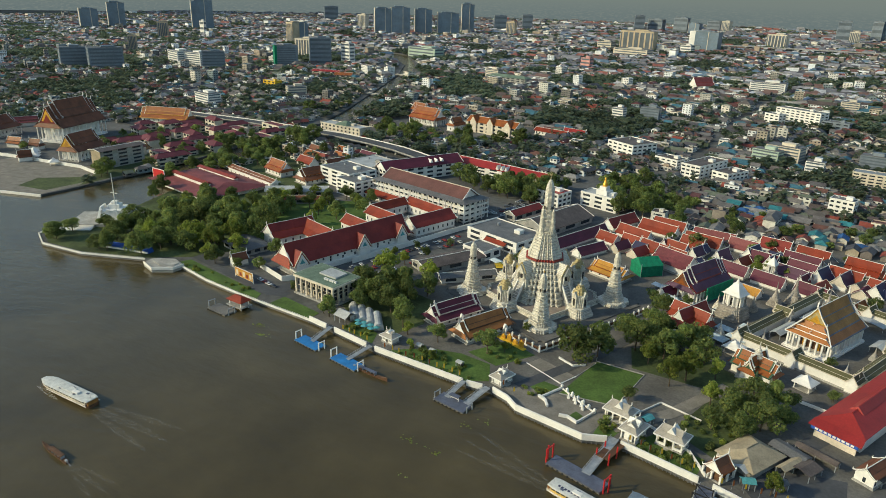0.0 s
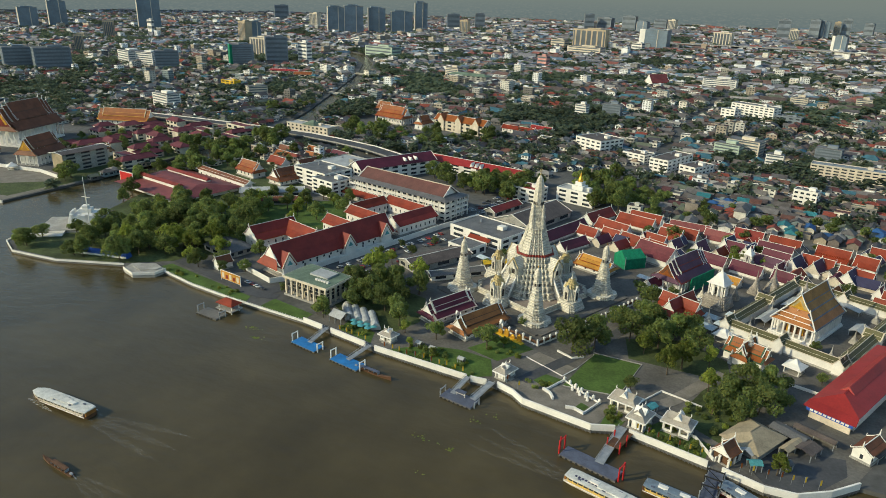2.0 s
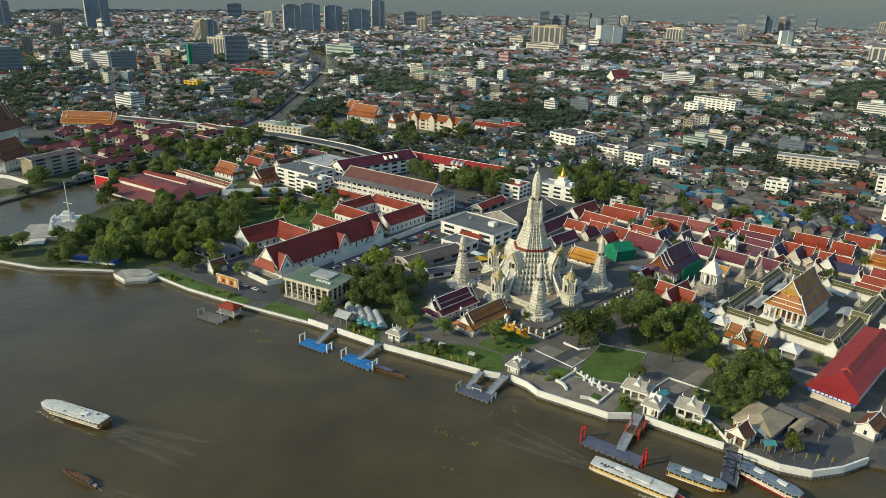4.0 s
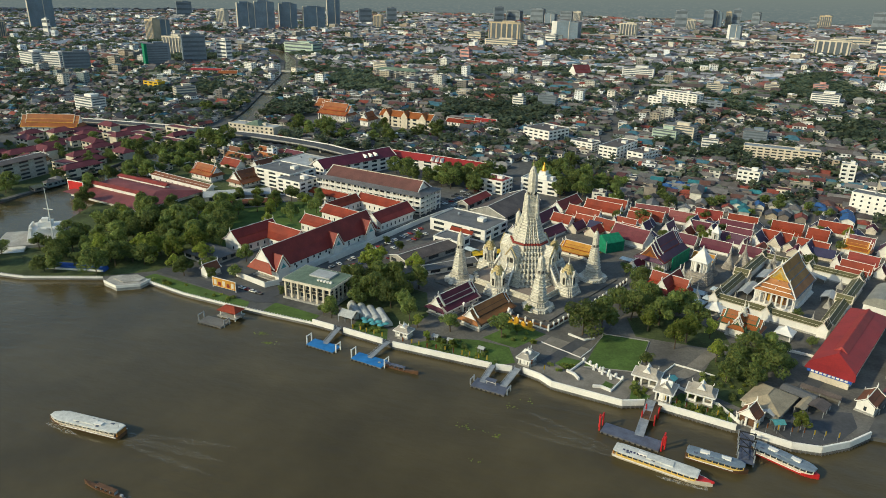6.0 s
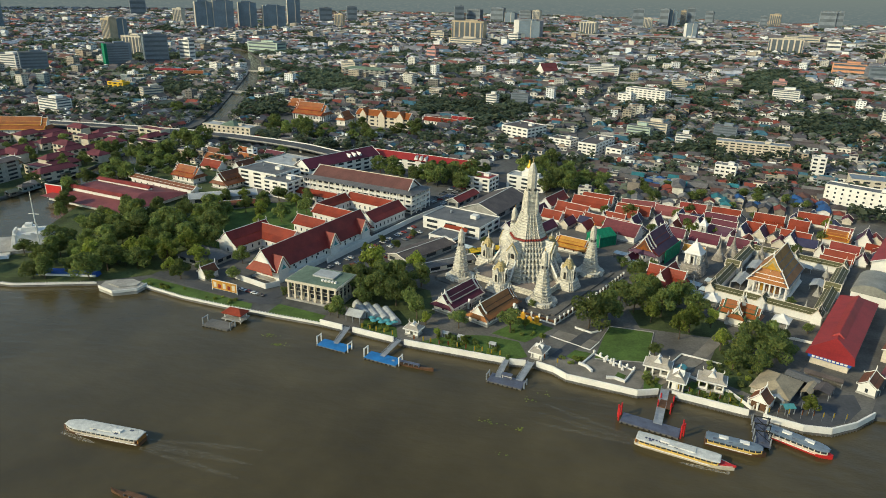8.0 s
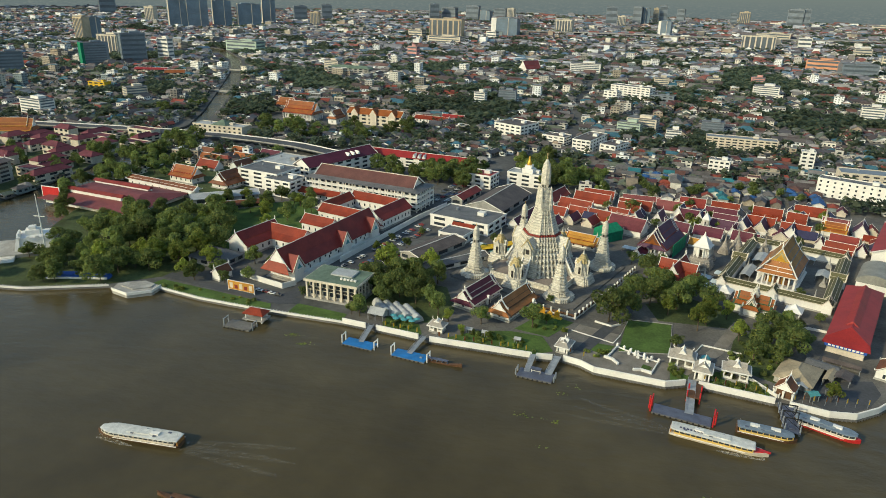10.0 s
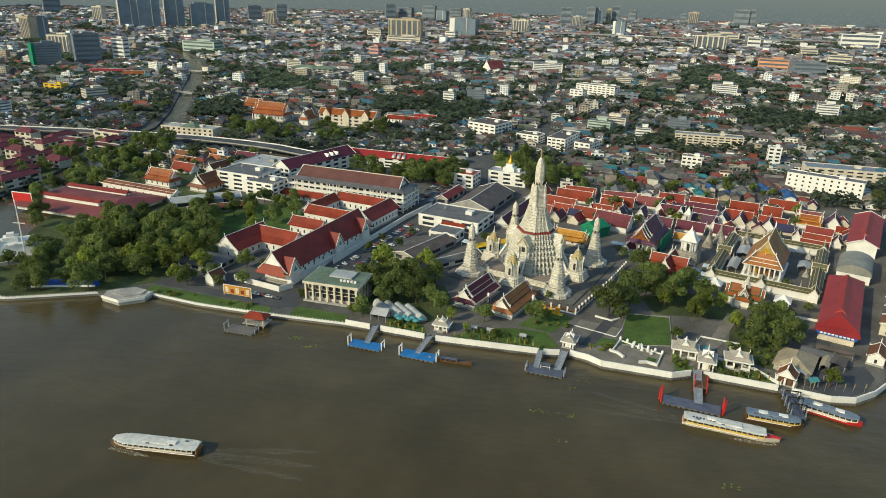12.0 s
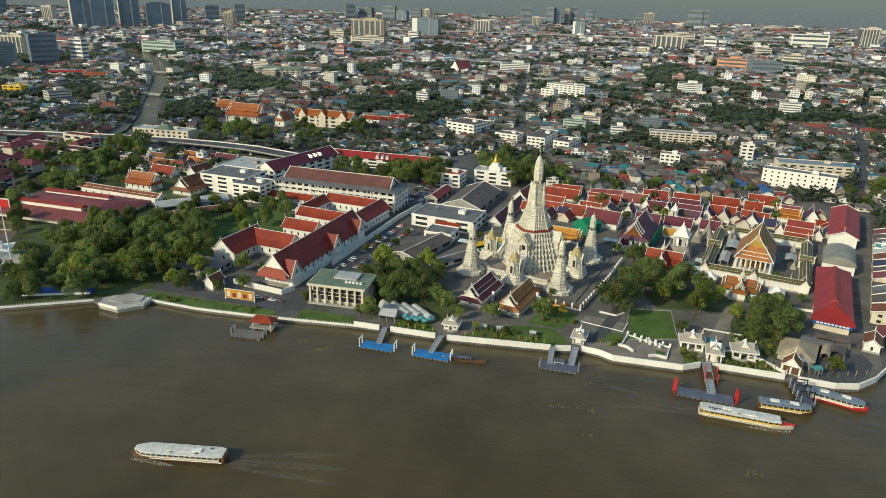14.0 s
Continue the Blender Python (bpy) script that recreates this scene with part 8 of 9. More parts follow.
def tower_block(style, x, y, w, h, turn=None):
    """A city block or tower; near ones have single windows, far ones glazed bands floor by floor."""
    walls, word = {"D": (HAZED_GLASS, "haze-lightened glass"), "B": (BLUE_GREY, "blue-grey"), "C": (CREAM, "cream"), "T": (TAN, "tan"), "W": (WHITE, "white"), "G": (BLUE_GREY, "half-netted blue-grey"),
                   "G2": (HAZED_GLASS, "blue glass"), "S": (PALE_GREEN, "pale green"), "O": (APRICOT, "orange"), "P": (PINK, "pink"), "L": (CREAM, "cream"), "K": (WHITE, "white")}[style]
    TOWERS.append((x, y, w * 0.55 + 5))
    rng = random.Random(int(x * 7 + y * 3 + h))
    turn = rng.uniform(-24, -6) if turn is None else turn
    if style in "DB" and x < -500 and y > 330:  # slabs turned by bearing from the camera so their left faces just show
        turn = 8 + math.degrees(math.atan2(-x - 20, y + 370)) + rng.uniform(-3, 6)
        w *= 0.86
    far = y > 330
    d = min(max(w * rng.uniform(0.4, 0.7), 10), 34 if far else 18)
    floors = max(2, round(h / 3.4))
    tall = "high-rise tower" if h > 38 else "apartment block"
    label = f"{word} {tall} of {'many' if floors > 9 else 'few'} storeys"
    if not far:
        return block("apartment_block", label, x, y, turn, w * 0.96, d, h, floors, walls, "flat", PALE_SHEET if style in "WL" else GREY_SHEET, gap=3.6 if style == "L" else 4.6, faces="fl" if style != "K" else "flr", category="building", ledges=style in "LCB", ww=1.6 if style == "K" else None)
    root = thing("city_tower" if h > 38 else "apartment_block", x, y, 0, turn, label, "building")
    part("wall", Geo().box(0, 0, -0.3, w, d, h + 0.3), walls, root)
    if style in "TC" and h > 34:
        fin = shared("fin", walls, lambda g: g.box(0, 0, 0, w * 0.045, 1.6, h * 0.94))
        n = 6
        part("window_wall", Geo().box(0, -d / 2 - 0.15, h * 0.08, w * 0.97, 0.3, h * 0.84), FAR_PANE, root)
        part("window_wall", Geo().box(-w / 2 - 0.15, 0, h * 0.08, 0.3, d * 0.94, h * 0.84), FAR_PANE, root)
        for i in range(n):
            part("fin", fin, None, root, at=pose(-w / 2 + w * (i + 0.5) / n, -d / 2 - 0.3, 0))
    elif style in ("D", "G2"):
        n = min(max(3, floors // 3), 6)
        rim = shared("spandrel", BLUE_GREY, lambda g: g.box(0, 0, 0, w + 0.5, d + 0.5, 0.7))
        for i in range(1, n + 1):
            part("spandrel", rim, None, root, at=pose(0, 0, h * i / n - 0.7))
        # Pale strips added to imitate the thin sunlit edges of these towers.
        part("corner_pier", Geo().box(-w / 2 - 0.3, -d * 0.3, 0, 1.6, d * 0.45, h * 1.03).box(w * 0.12, -d / 2 - 0.3, 0, 2.2, 1.4, h * 1.03), CREAM, root, "pale strip painted in for the sunlit tower edge")
        part("setback", Geo().box(-w * 0.08, 0, h, w * 0.5, d * 0.7, h * 0.07), walls, root)
        if style == "G2":
            part("end_wall", Geo().box(-w / 2 - 0.3, -1, 0, w * 0.22, d, h * 1.02), WHITE, root)
    elif style == "G":
        part("netting", Geo().box(-w / 2 - 0.4, 0, 0, 0.5, d, h * 1.02).box(-w * 0.46, -d / 2 - 0.4, 0, w * 0.1, 0.5, h * 1.02), GREEN_NET, root, "green scaffold netting")
        band = shared("window_band", FAR_PANE, lambda g: g.box(0, -d / 2 - 0.1, 0, w * 0.8, 0.3, h / 9 * 0.45))
        for i in range(8):
            part("window_band", band, None, root, at=pose(0, 0, h * i / 9 + 3))
    else:
        n = min(floors, 6 if y < 1200 else 3)
        band = shared("window_band", FAR_PANE, lambda g: g.box(0, 0, 0, w * 0.92, d + 0.3, h / n * 0.45).box(0, 0, 0, w + 0.3, d * 0.86, h / n * 0.45))
        for i in range(n):
            part("window_band", band, None, root, at=pose(0, 0, h * i / n + h / n * 0.35))
    part("roof_deck", Geo().box(0, 0, h, w * 0.98, d * 0.98, 0.5), GREY_SHEET, root)
    part("plant_room", Geo().box(w * 0.1, 0, h + 0.4, w * 0.4, d * 0.5, 3.2), walls, root)
    return root


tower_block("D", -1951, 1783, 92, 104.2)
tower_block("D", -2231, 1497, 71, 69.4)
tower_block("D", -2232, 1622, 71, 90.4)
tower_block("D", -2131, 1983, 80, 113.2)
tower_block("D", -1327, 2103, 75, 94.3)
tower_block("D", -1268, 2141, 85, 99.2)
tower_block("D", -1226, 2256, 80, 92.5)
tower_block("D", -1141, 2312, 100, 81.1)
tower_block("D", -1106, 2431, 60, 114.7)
tower_block("C", -1601, 2404, 45, 58.9)
tower_block("T", -1258, 1440, 39, 63.0)
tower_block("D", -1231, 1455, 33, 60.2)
tower_block("G", -887, 920, 50, 42.8, 46)
tower_block("C", -967, 1108, 52, 45)
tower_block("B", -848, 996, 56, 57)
tower_block("W", -792, 1025, 34, 47.3)
tower_block("S", -735, 1309, 97, 24.9)
tower_block("W", -1083, 805, 54, 27.8)
tower_block("W", -1032, 804, 50, 26.6)
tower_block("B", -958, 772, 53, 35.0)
tower_block("T", -315, 1996, 112, 61.4)
tower_block("G2", -122, 2161, 87, 60.7)
tower_block("C", 90, 2484, 67, 50.4)
tower_block("B", 346, 3284, 55, 86.5)
tower_block("C", 377, 3090, 38, 49.8)
tower_block("B", 485, 3375, 44, 88.0)
tower_block("D", 520, 3398, 57, 80.4)
tower_block("T", 583, 3439, 26, 81.0)
tower_block("B", 625, 3466, 39, 94.9)
tower_block("G2", 468, 2418, 42, 56.0)
tower_block("B", 768, 3754, 42, 72.3)
tower_block("C", 655, 1882, 94, 43.2)
tower_block("C", 846, 2375, 114, 26.9)
tower_block("T", 1088, 3684, 56, 68.6)
tower_block("B", 1036, 3697, 35, 58.3)
tower_block("B", 1325, 3614, 77, 90.6)
tower_block("B", 1372, 3599, 42, 92.2)
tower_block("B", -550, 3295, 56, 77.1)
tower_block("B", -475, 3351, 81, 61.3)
tower_block("B", -349, 3303, 68, 73.8)
tower_block("B", -229, 3685, 68, 53.8)
tower_block("C", -163, 3581, 43, 58.1)
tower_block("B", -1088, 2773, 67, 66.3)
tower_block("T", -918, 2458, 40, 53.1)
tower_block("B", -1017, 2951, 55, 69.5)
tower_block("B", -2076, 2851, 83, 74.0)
tower_block("D", -275, 3224, 54, 53.4)
tower_block("C", 1494, 2232, 63, 71.5)
tower_block("W", 1252, 2183, 124, 46)
tower_block("O", 629, 1295, 66, 26)
tower_block("W", 369, 819, 40, 19.6)
tower_block("P", 407, 997, 24, 14.2)
tower_block("C", 315, 948, 23, 15.8)
tower_block("C", 216, 912, 26, 16.6)
tower_block("W", -88, 628, 17, 17.9)
tower_block("B", -49, 652, 26, 18.2)
tower_block("W", 93, 1112, 62, 18.1)
tower_block("P", -310, 1322, 25, 24.0)
tower_block("C", -411, 973, 31, 19.8)
tower_block("W", -983, 1638, 22, 19.8)
tower_block("W", -1661, 1482, 21, 50.3)
tower_block("W", -766, 2462, 24, 22.0)
tower_block("C", 124, 473, 36, 16.3)
tower_block("B", 210, 486, 26, 13)
tower_block("W", 258, 307, 13, 18.5)
root = block("apartment_block", "long cream building with a green hipped roof over its middle", -362, 352, -12, 66, 18, 8, 2, CREAM, "flat", PALE_SHEET, gap=5, faces="f", category="building", most=10)
part("hip_roof", Geo().loft([[(-8, -10, 8.9), (12, -10, 8.9), (12, 10, 8.9), (-8, 10, 8.9)], [(0, -0.5, 13), (4, -0.5, 13), (4, 0.5, 13), (0, 0.5, 13)]]), GREEN_ROOF, root, "faded green hipped roof")
TOWERS.append((-362, 352, 42))
tower_block("W", -635, 412, 39, 17.7)
tower_block("W", 152, 423, 17, 12.8)
tower_block("W", 448, 616, 28, 20.5)
tower_block("S", 107, 457, 28, 13.4)
tower_block("B", -1205, 634, 56, 38)
for x, y, turn, w, d, h, floors, m, roof, gap, ww, most, lab in (
        (263.7, 205.1, -32.4, 60, 14, 14.9, 4, WHITE, GREY_SHEET, 5.4, 1.5, 11, "long white four-storey block with small square windows"), (306, 264, -12, 66, 22, 10, 3, CREAM, BLUE_GREY, 7, 5.0, 8, "row of shophouses with patched roofs"),
        (219.7, 396, -12.5, 73, 16, 11.7, 4, CREAM, BLUE_GREY, 6.6, 4.6, 11, "long cream block with open corridors"), (167, 269, -19.7, 18.5, 12, 14.6, 4, WHITE, GREY_SHEET, 4.6, 2.8, 4, "white apartment block with balconies"),
        (-27.8, 406.4, -33.8, 37, 36, 15.5, 4, WHITE, BROWN_SHEET, 6, 4.4, 5, "white school block with dark roof"), (52.5, 353, -25, 20, 50, 14, 4, WHITE, BROWN_SHEET, 5, 3.4, 6, "narrow white shophouse block with deep side"),
        (77, 341, -32.8, 18, 30, 10.5, 3, WHITE, BROWN_SHEET, 5, 3.2, 5, "white shophouse block with dark side wall"), (18, 378, -28, 27, 18, 9, 3, WHITE, BROWN_SHEET, 6, 4, 4, "low white building with brown roof"),
        (143, 735, -33, 66, 20, 21, 6, WHITE, GREY_SHEET, 7, 4.5, 9, "white six-storey slab with window rows"), (186, 712, -20, 36, 16, 12, 3, BLUE_GREY, GREY_SHEET, 8, 5, 4, "grey annexe beside the slab"), (110, 712, -33, 22, 16, 16, 4, WHITE, GREY_SHEET, 6, 4, 4, "white annexe beside the slab")):
    block("apartment_block", lab, x, y, turn, w, d, h, floors, m, "flat", roof, gap=gap, faces="fr", ledges=floors < 5 and w > 70, ww=ww, wh=h / floors * 0.42, most=most)
    TOWERS.append((x, y, max(w, d) * 0.44))
tower_block("B", -1131, 652, 74, 40)
tower_block("T", -1357, 921, 20, 42, 40)
tower_block("T", -1693, 1339, 32, 50, 40)
tower_block("C", -290, 1786, 112, 20)
tower_block("C", -416, 1997, 50, 24)
tower_block("W", -161, 1994, 36, 26)
tower_block("B", 666, 1202, 70, 27)
tower_block("C", 871, 1498, 54, 23)
tower_block("C", 903, 1756, 44, 22)
tower_block("W", 812, 1950, 38, 37)
tower_block("C", 1701, 3486, 80, 24)
tower_block("C", -590, 560, 30, 15, 50)
block("market_block", "low market hall with orange sheet roof", -646, 785, 20, 34, 22, 9, 2, CREAM, "gable", ORANGE_TILE, 4, gap=6, faces="f", category="building")
block("market_block", "long row house with red sheet roof", -715, 828, 8, 60, 14, 7, 2, CREAM, "gable", RED_SHEET, 3, gap=6, faces="f", category="building")
block("yellow_block", "ochre-yellow town building with flat roof", -679, 612, -12, 32, 14, 12, 3, YELLOW_CLOTH, "flat", PALE_SHEET, gap=5, faces="fl", category="building")
block("green_roof_hall", "long grey hall with faded green sheet roof", -366, 937, -10, 86, 26, 11, 3, CONCRETE, "hip", GREEN_ROOF, 4, gap=7, faces="f", category="building")
thai_hall("red_temple", "tall temple hall with steep dark red roof", -22, 1059, 40, 40, 26, 8, 24, DULL_RED, DEEP_RED_TILE, skirt=False, windows=False)
TOWERS += [(-646, 785, 22), (-715, 828, 34), (-679, 612, 20), (-366, 937, 46), (-22, 1059, 26)]

# ---- city: houses ----
def near_line(p, line, r):
    for a, b in zip(line[:-1], line[1:]):
        ax, ay, bx, by = *a, *b
        dx, dy = bx - ax, by - ay
        k = max(0, min(1, ((p[0] - ax) * dx + (p[1] - ay) * dy) / (dx * dx + dy * dy)))
        if (p[0] - ax - k * dx) ** 2 + (p[1] - ay - k * dy) ** 2 < r * r:
            return True
    return False


CANAL = [((a[0] + b[0]) / 2, (a[1] + b[1]) / 2) for a, b in zip(CANAL_LEFT, CANAL_RIGHT[::-1][1:])]
VIADUCT = [(-560, 318), (-486, 316), (-400, 311), (-340, 304), (-246, 276), (-146, 236)]
PRECINCT = [(-345, -80), (150, -135), (176, -95), (292, 136), (244, 164), (160, 174), (64, 168), (34, 172), (32, 290), (-24, 292), (-62, 262), (-120, 262), (-235, 292), (-262, 200), (-345, 205), (-360, 100)]
OTHER_TEMPLE = [(-720, -60), (-421, -5), (-412, 90), (-408, 200), (-420, 300), (-570, 310), (-575, 250), (-660, 235), (-720, 200)]
PLOTS = [(-578, 280, 42), (-300, 445, 58), (-205, 440, 66), (-240, 330, 18)]
STREET = [(-50, 150), (-20, 260), (8, 340)]
LANES = [[(10, 300), (40, 420), (60, 700), (120, 1100), (260, 1800)], [(300, 170), (380, 300), (520, 560), (800, 1000)], [(-140, 235), (40, 330), (240, 410), (520, 480), (900, 560)], [(-330, 560), (-100, 590), (200, 600), (700, 760), (1300, 900)], [(-900, 560), (-700, 620), (-520, 560)]]


LAND = SHORE + [(4900, 4900), (-4900, 4900)]


def free(p, pad=0.0):
    x, y = p
    if not inside(p, LAND) or near_line(p, BANK_RIGHT, 9) or near_line(p, BANK_LEFT, 9):
        return False
    if inside(p, PRECINCT) or inside(p, OTHER_TEMPLE):
        return False
    if near_line(p, CANAL, 22 if y < 900 else 30) or near_line(p, VIADUCT, 15 + pad) or near_line(p, STREET, 6 + pad):
        return False
    if any((x - a) ** 2 + (y - b) ** 2 < r * r for a, b, r in PLOTS):
        return False
    if any(abs(x - a) < r and abs(y - b) < r for a, b, r in TOWERS):
        return False
    return not any(near_line(p, lane, 4 + pad) for lane in LANES)


def house_boxes(gw, gr, gg, x, y, turn, w, d, h, roof, rise, rng, z=0.0):
    """Walls, roof and window strips of one house into three collections."""
    c, s = math.cos(radians(turn)), math.sin(radians(turn))
    q = lambda a, b, zz: (x + c * a - s * b, y + s * a + c * b, zz + z)
    hw, hd = w / 2, d / 2
    corners = ((-hw, -hd), (hw, -hd), (hw, hd), (-hw, hd))
    gw.add([q(a, b, -0.2) for a, b in corners] + [q(a, b, h) for a, b in corners], [(0, 1, 5, 4), (1, 2, 6, 5), (2, 3, 7, 6), (3, 0, 4, 7), (4, 5, 6, 7)])
    o = 0.9
    ew, ed = hw + o, hd + o
    if roof == 0:
        gr.add([q(a * 0.96, b * 0.96, h + 0.12) for a, b in corners], [(0, 1, 2, 3)])
        gw.add([q(a, b, h) for a, b in corners] + [q(a, b, h + 0.7) for a, b in corners], [(0, 1, 5, 4), (1, 2, 6, 5), (2, 3, 7, 6), (3, 0, 4, 7)])
        if rng.random() < 0.6:
            bx, by = rng.uniform(-0.25, 0.25) * w, rng.uniform(-0.1, 0.3) * d
            cs = [(bx + a * 0.3, by + b * 0.3) for a, b in corners]
            gw.add([q(a, b, h) for a, b in cs] + [q(a, b, h + 2.4) for a, b in cs], [(0, 1, 5, 4), (1, 2, 6, 5), (2, 3, 7, 6), (3, 0, 4, 7), (4, 5, 6, 7)])
    else:
        r = ew if roof == 1 else max(0.3, ew - ed * 0.8)
        t = 0.18
        v = [q(-ew, -ed, h - 0.2), q(ew, -ed, h - 0.2), q(ew, ed, h - 0.2), q(-ew, ed, h - 0.2), q(-r, 0, h + rise), q(r, 0, h + rise)]
        gr.add(v, [(0, 1, 5, 4), (2, 3, 4, 5)] + ([(1, 2, 5), (3, 0, 4)] if roof == 2 else []))
        if roof == 1:
            gw.add([q(-hw, -hd, h), q(-hw, hd, h), q(-hw, 0, h + rise * 0.9), q(hw, -hd, h), q(hw, hd, h), q(hw, 0, h + rise * 0.9)], [(0, 2, 1), (3, 4, 5)])
    if gg is not None:
        fl = max(1, int(h / 3.1))
        for k in range(fl):
            z0, z1 = h * (k + 0.32) / fl, h * (k + 0.72) / fl
            n = max(1, int(w / 3.6))
            for i in range(n):
                a0 = -hw + w * (i + 0.22) / n
                a1 = -hw + w * (i + 0.74) / n
                gg.add([q(a0, -hd - 0.06, z0), q(a1, -hd - 0.06, z0), q(a1, -hd - 0.06, z1), q(a0, -hd - 0.06, z1)], [(0, 1, 2, 3)])
            n = max(1, int(d / 4))
            for i in range(n):
                b0 = -hd + d * (i + 0.25) / n
                b1 = -hd + d * (i + 0.7) / n
                for sx in (-1, 1):
                    xx = sx * (hw + 0.06)
                    gg.add([q(xx, b0, z0), q(xx, b1, z0), q(xx, b1, z1), q(xx, b0, z1)][::-sx], [(0, 1, 2, 3)])


def bush_cloud(g, x, y, r, h, rng, n=22):
    """A far tree: a loose clump of leaf sprays over a stub of trunk."""
    for _ in range(n):
        a, b = rng.uniform(0, 6.283), rng.uniform(-0.5, 1)
        k = r * math.sqrt(max(0.05, 1 - b * b * 0.8)) * rng.uniform(0.55, 1.05)
        px, py, pz = x + k * math.cos(a), y + k * math.sin(a), h * (0.55 + 0.42 * b)
        s = r * rng.uniform(0.3, 0.6)
        t = rng.uniform(0, 6.283)
        dx, dy = math.cos(t) * s, math.sin(t) * s
        dz = rng.uniform(-0.35, 0.35) * s
        g.add([(px - dx, py - dy, pz - dz), (px + dy * 0.8, py - dx * 0.8, pz - s * 0.45), (px + dx, py + dy, pz + dz), (px - dy * 0.8, py + dx * 0.8, pz + s * 0.5)], [(0, 1, 2), (0, 2, 3)])


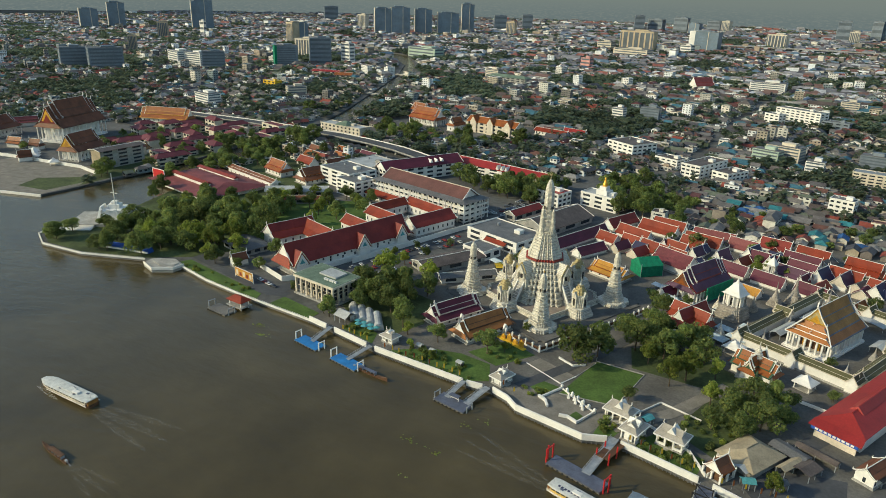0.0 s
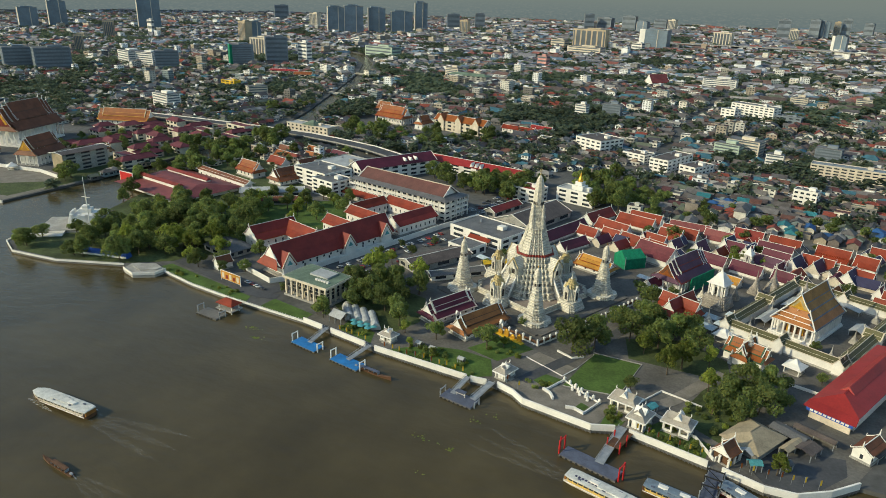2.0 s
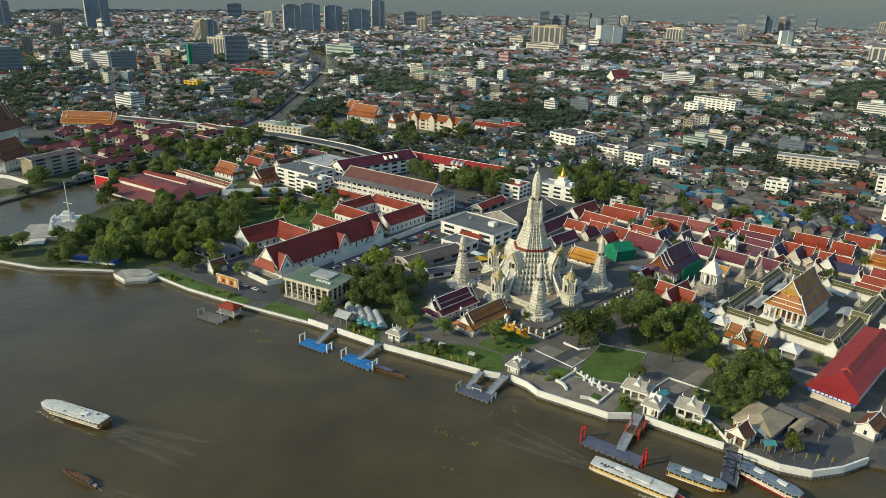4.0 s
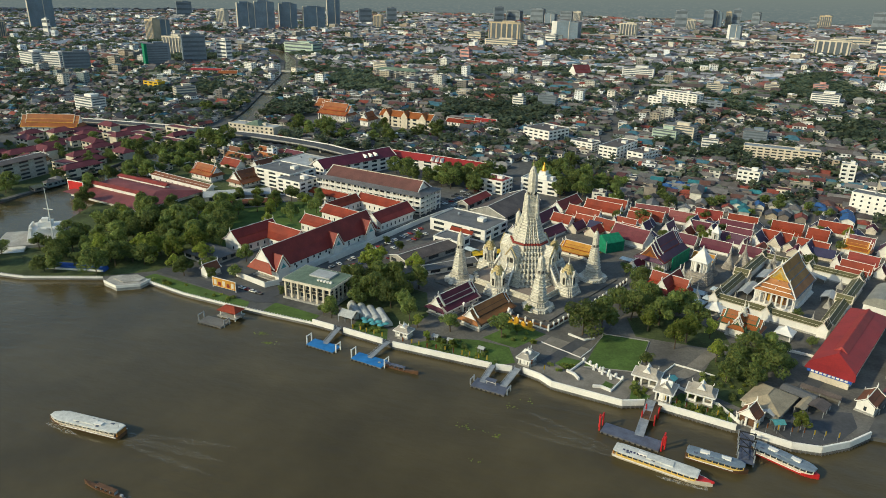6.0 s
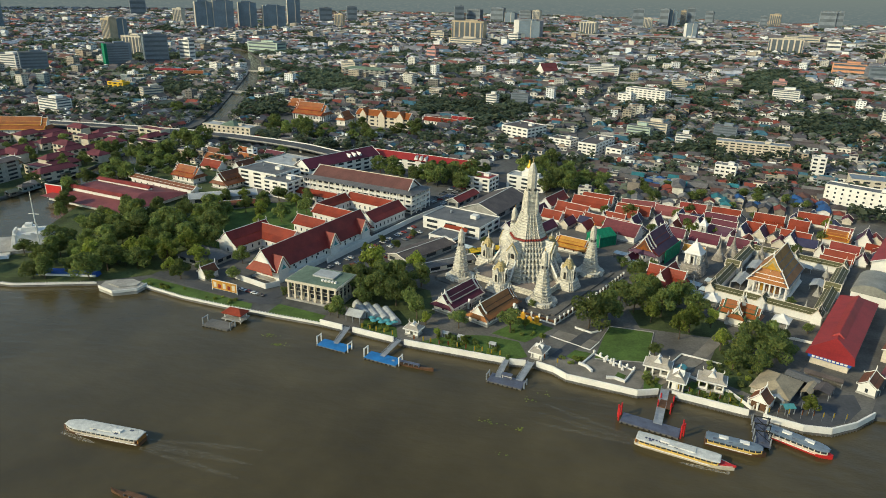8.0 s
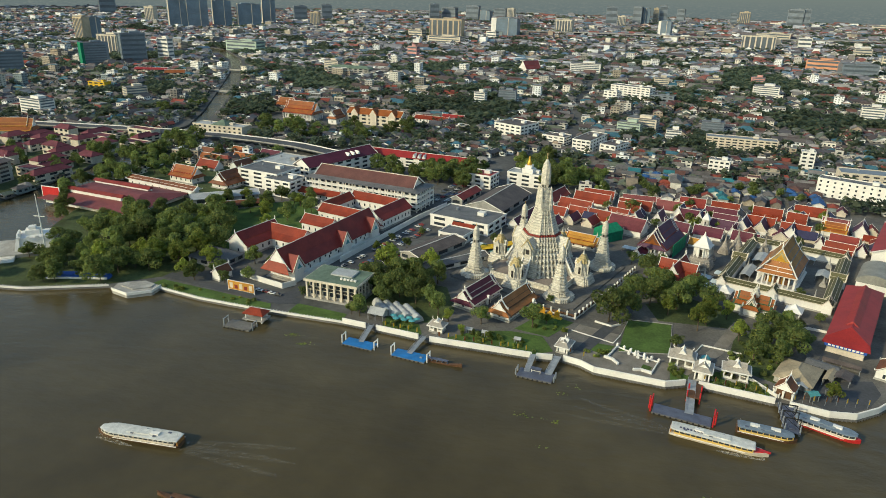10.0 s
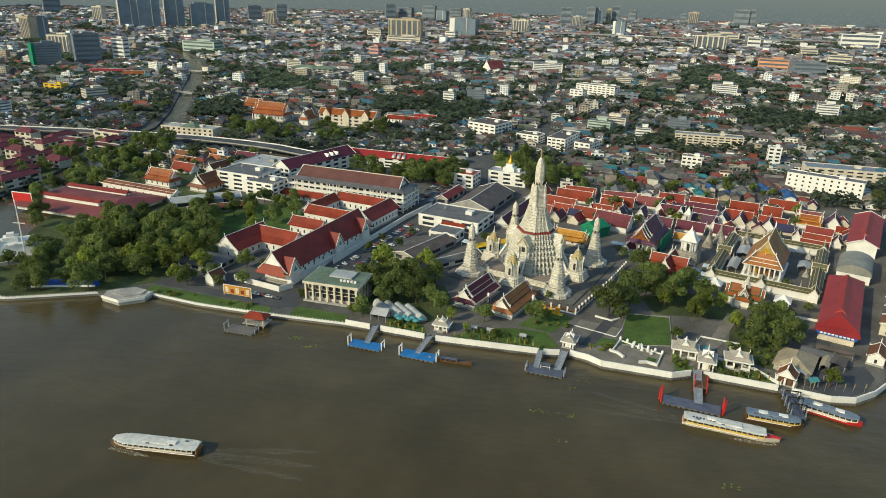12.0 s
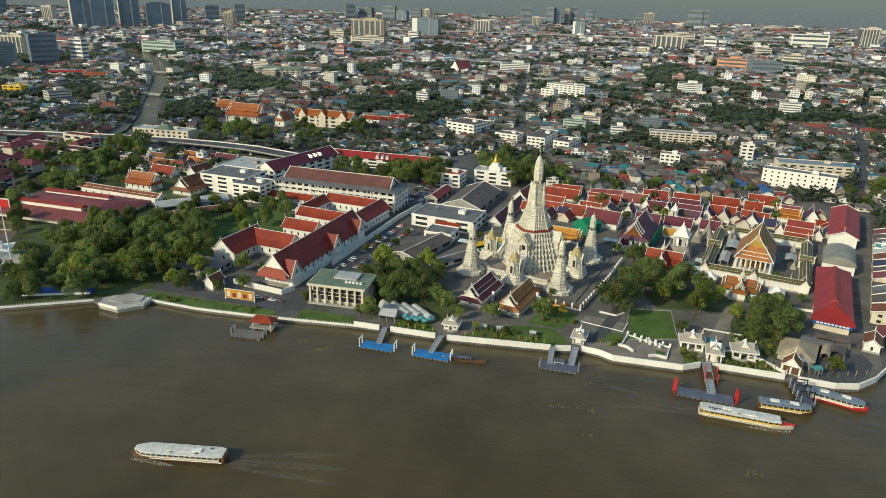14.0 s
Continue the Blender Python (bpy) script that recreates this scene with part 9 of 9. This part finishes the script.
def city():
    rng = random.Random(5)
    near, far = [], []
    y = -140.0
    while y < 4550:
        cell = 10.8 if y < 420 else 14.5 if y < 800 else 19 if y < 1400 else 23 if y < 2300 else 33 if y < 3200 else 46
        lo, hi = max(-3300, 60 - (y + 360) * 1.66), 20 + (y + 395) * 0.86 + 60
        x = lo
        while x < hi:
            p = (x + rng.uniform(-0.3, 0.3) * cell, y + rng.uniform(-0.3, 0.3) * cell)
            x += cell
            if not free(p, cell * 0.3):
                continue
            (near if p[1] < 420 and abs(p[0] - 120) < 520 else far).append((p, cell))
        y += cell
    wood = lambda p: noise.noise(Vector((p[0] * 0.006, p[1] * 0.006, 2.0))) + 0.5 * noise.noise(Vector((p[0] * 0.02, p[1] * 0.02, 9.0)))
    heading = lambda p: -14 + 26 * noise.noise(Vector((p[0] * 0.0025, p[1] * 0.0025, 5.0))) + (90 if noise.noise(Vector((p[0] * 0.009, p[1] * 0.009, 1.0))) > 0.1 else 0)
    houses, leaves = [], []
    for (p, cell) in near + far:
        if wood(p) > (0.32 if p[1] < 450 else 0.27) or rng.random() < 0.15:
            leaves.append((p, cell))
            continue
        r = rng.random()
        if r < 0.86:
            h, kind = rng.uniform(2.4, 4.8) if p[1] < 900 else rng.uniform(2.8, 6.2), rng.choice((1, 1, 1, 1, 2, 2, 0))
        elif r < (0.86 + 0.12 * 0.4 if p[1] < 520 else 0.98):
            h, kind = rng.uniform(6.5, 10), rng.choice((0, 0, 1, 2))
        elif p[1] < 520:
            h, kind = rng.uniform(2.6, 4.8), rng.choice((1, 2))
        else:
            h, kind = rng.uniform(12, 21), 0
        w, d = cell * rng.uniform(0.6, 1.2), cell * rng.uniform(0.55, 0.92)
        if rng.random() < 0.07:
            w *= 1.9
        houses.append((p, heading(p) + rng.uniform(-5, 5), w, d, h, kind, min(w, d) * rng.uniform(0.22, 0.36)))
    houses.sort(key=lambda e: (e[0][0] - 80) ** 2 + (e[0][1] - 60) ** 2)
    words = {0: "flat-roofed concrete house", 1: "small gable-roofed town house", 2: "hip-roofed town house"}
    for p, turn, w, d, h, kind, rise in houses[:160]:
        gw, gr, gg = Geo(), Geo(), Geo()
        house_boxes(gw, gr, gg, 0, 0, 0, w, d, h, kind, rise, rng)
        root = thing("house", p[0], p[1], 0, turn, f"{words[kind]} {'of several storeys ' if h > 7 else ''}in a dense quarter", "house", "town houses")
        part("wall", gw, HOUSE_WALL, root)
        part("roof", gr, HOUSE_ROOF, root)
        fl, n = max(1, int(h / 3.1)), max(1, int(w / 3.6))
        wm = window_mesh(round(w * (0.55 if n < 6 else 0.3), 0) + 0.3, round(h / fl * 0.4, 1))
        for k in range(fl):
            for i in range(2 if n > 5 else 1):
                part("window", wm, None, root, at=pose((0 if n < 6 else w * (0.25 - 0.5 * i)), -d / 2, h * (k + 0.32) / fl))
    zones = {}
    for e in houses[160:]:
        p, turn, w, d, h, kind, rise = e
        key = (int(p[1] // 500), int((p[0] + 3000) // 1700))
        z = zones.setdefault(key, (Geo(), Geo(), Geo()))
        house_boxes(z[0], z[1], z[2] if p[1] < 1500 else None, p[0], p[1], turn, w, d, h, kind, rise, rng)
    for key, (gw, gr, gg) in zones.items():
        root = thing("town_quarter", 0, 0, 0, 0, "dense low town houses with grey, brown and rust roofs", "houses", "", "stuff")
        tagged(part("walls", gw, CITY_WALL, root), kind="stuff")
        tagged(part("roofs", gr, NEAR_ROOF if key[0] < 2 else HAZED_ROOF, root), kind="stuff")
        if gg.f:
            tagged(part("windows", gg, GLASS, root), kind="stuff")
    leaves.sort(key=lambda e: (e[0][0] - 60) ** 2 + (e[0][1] - 60) ** 2)
    for (p, cell) in leaves[:36]:
        tree(p[0], p[1], rng.choice((0, 1, 2, 6, 0, 2)), rng.uniform(0.65, 1.05), group="trees among the houses")
    zones = {}
    for (p, cell) in leaves[36:]:
        g = zones.setdefault(int(p[1] // 700), Geo())
        for _ in range(3 if p[1] < 1400 else 2):
            bush_cloud(g, p[0] + rng.uniform(-0.5, 0.5) * cell, p[1] + rng.uniform(-0.5, 0.5) * cell, cell * rng.uniform(0.28, 0.5), rng.uniform(6, 12), rng, 20 if p[1] < 1400 else 9)
    for e in houses[160:]:
        p = e[0]
        if rng.random() < (0.42 if p[1] < 1500 else 0.3):
            g = zones.setdefault(int(p[1] // 700), Geo())
            a = rng.uniform(0, 6.283)
            bush_cloud(g, p[0] + math.cos(a) * e[2] * 0.7, p[1] + math.sin(a) * e[2] * 0.7, rng.uniform(2.2, 4.6), rng.uniform(5, 10), rng, 14 if p[1] < 1500 else 6)
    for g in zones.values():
        tagged(new("far_trees", g.mesh("far_trees", HAZED_LEAF)), "haze-paled green trees between the houses", "trees", "", "stuff")


city()
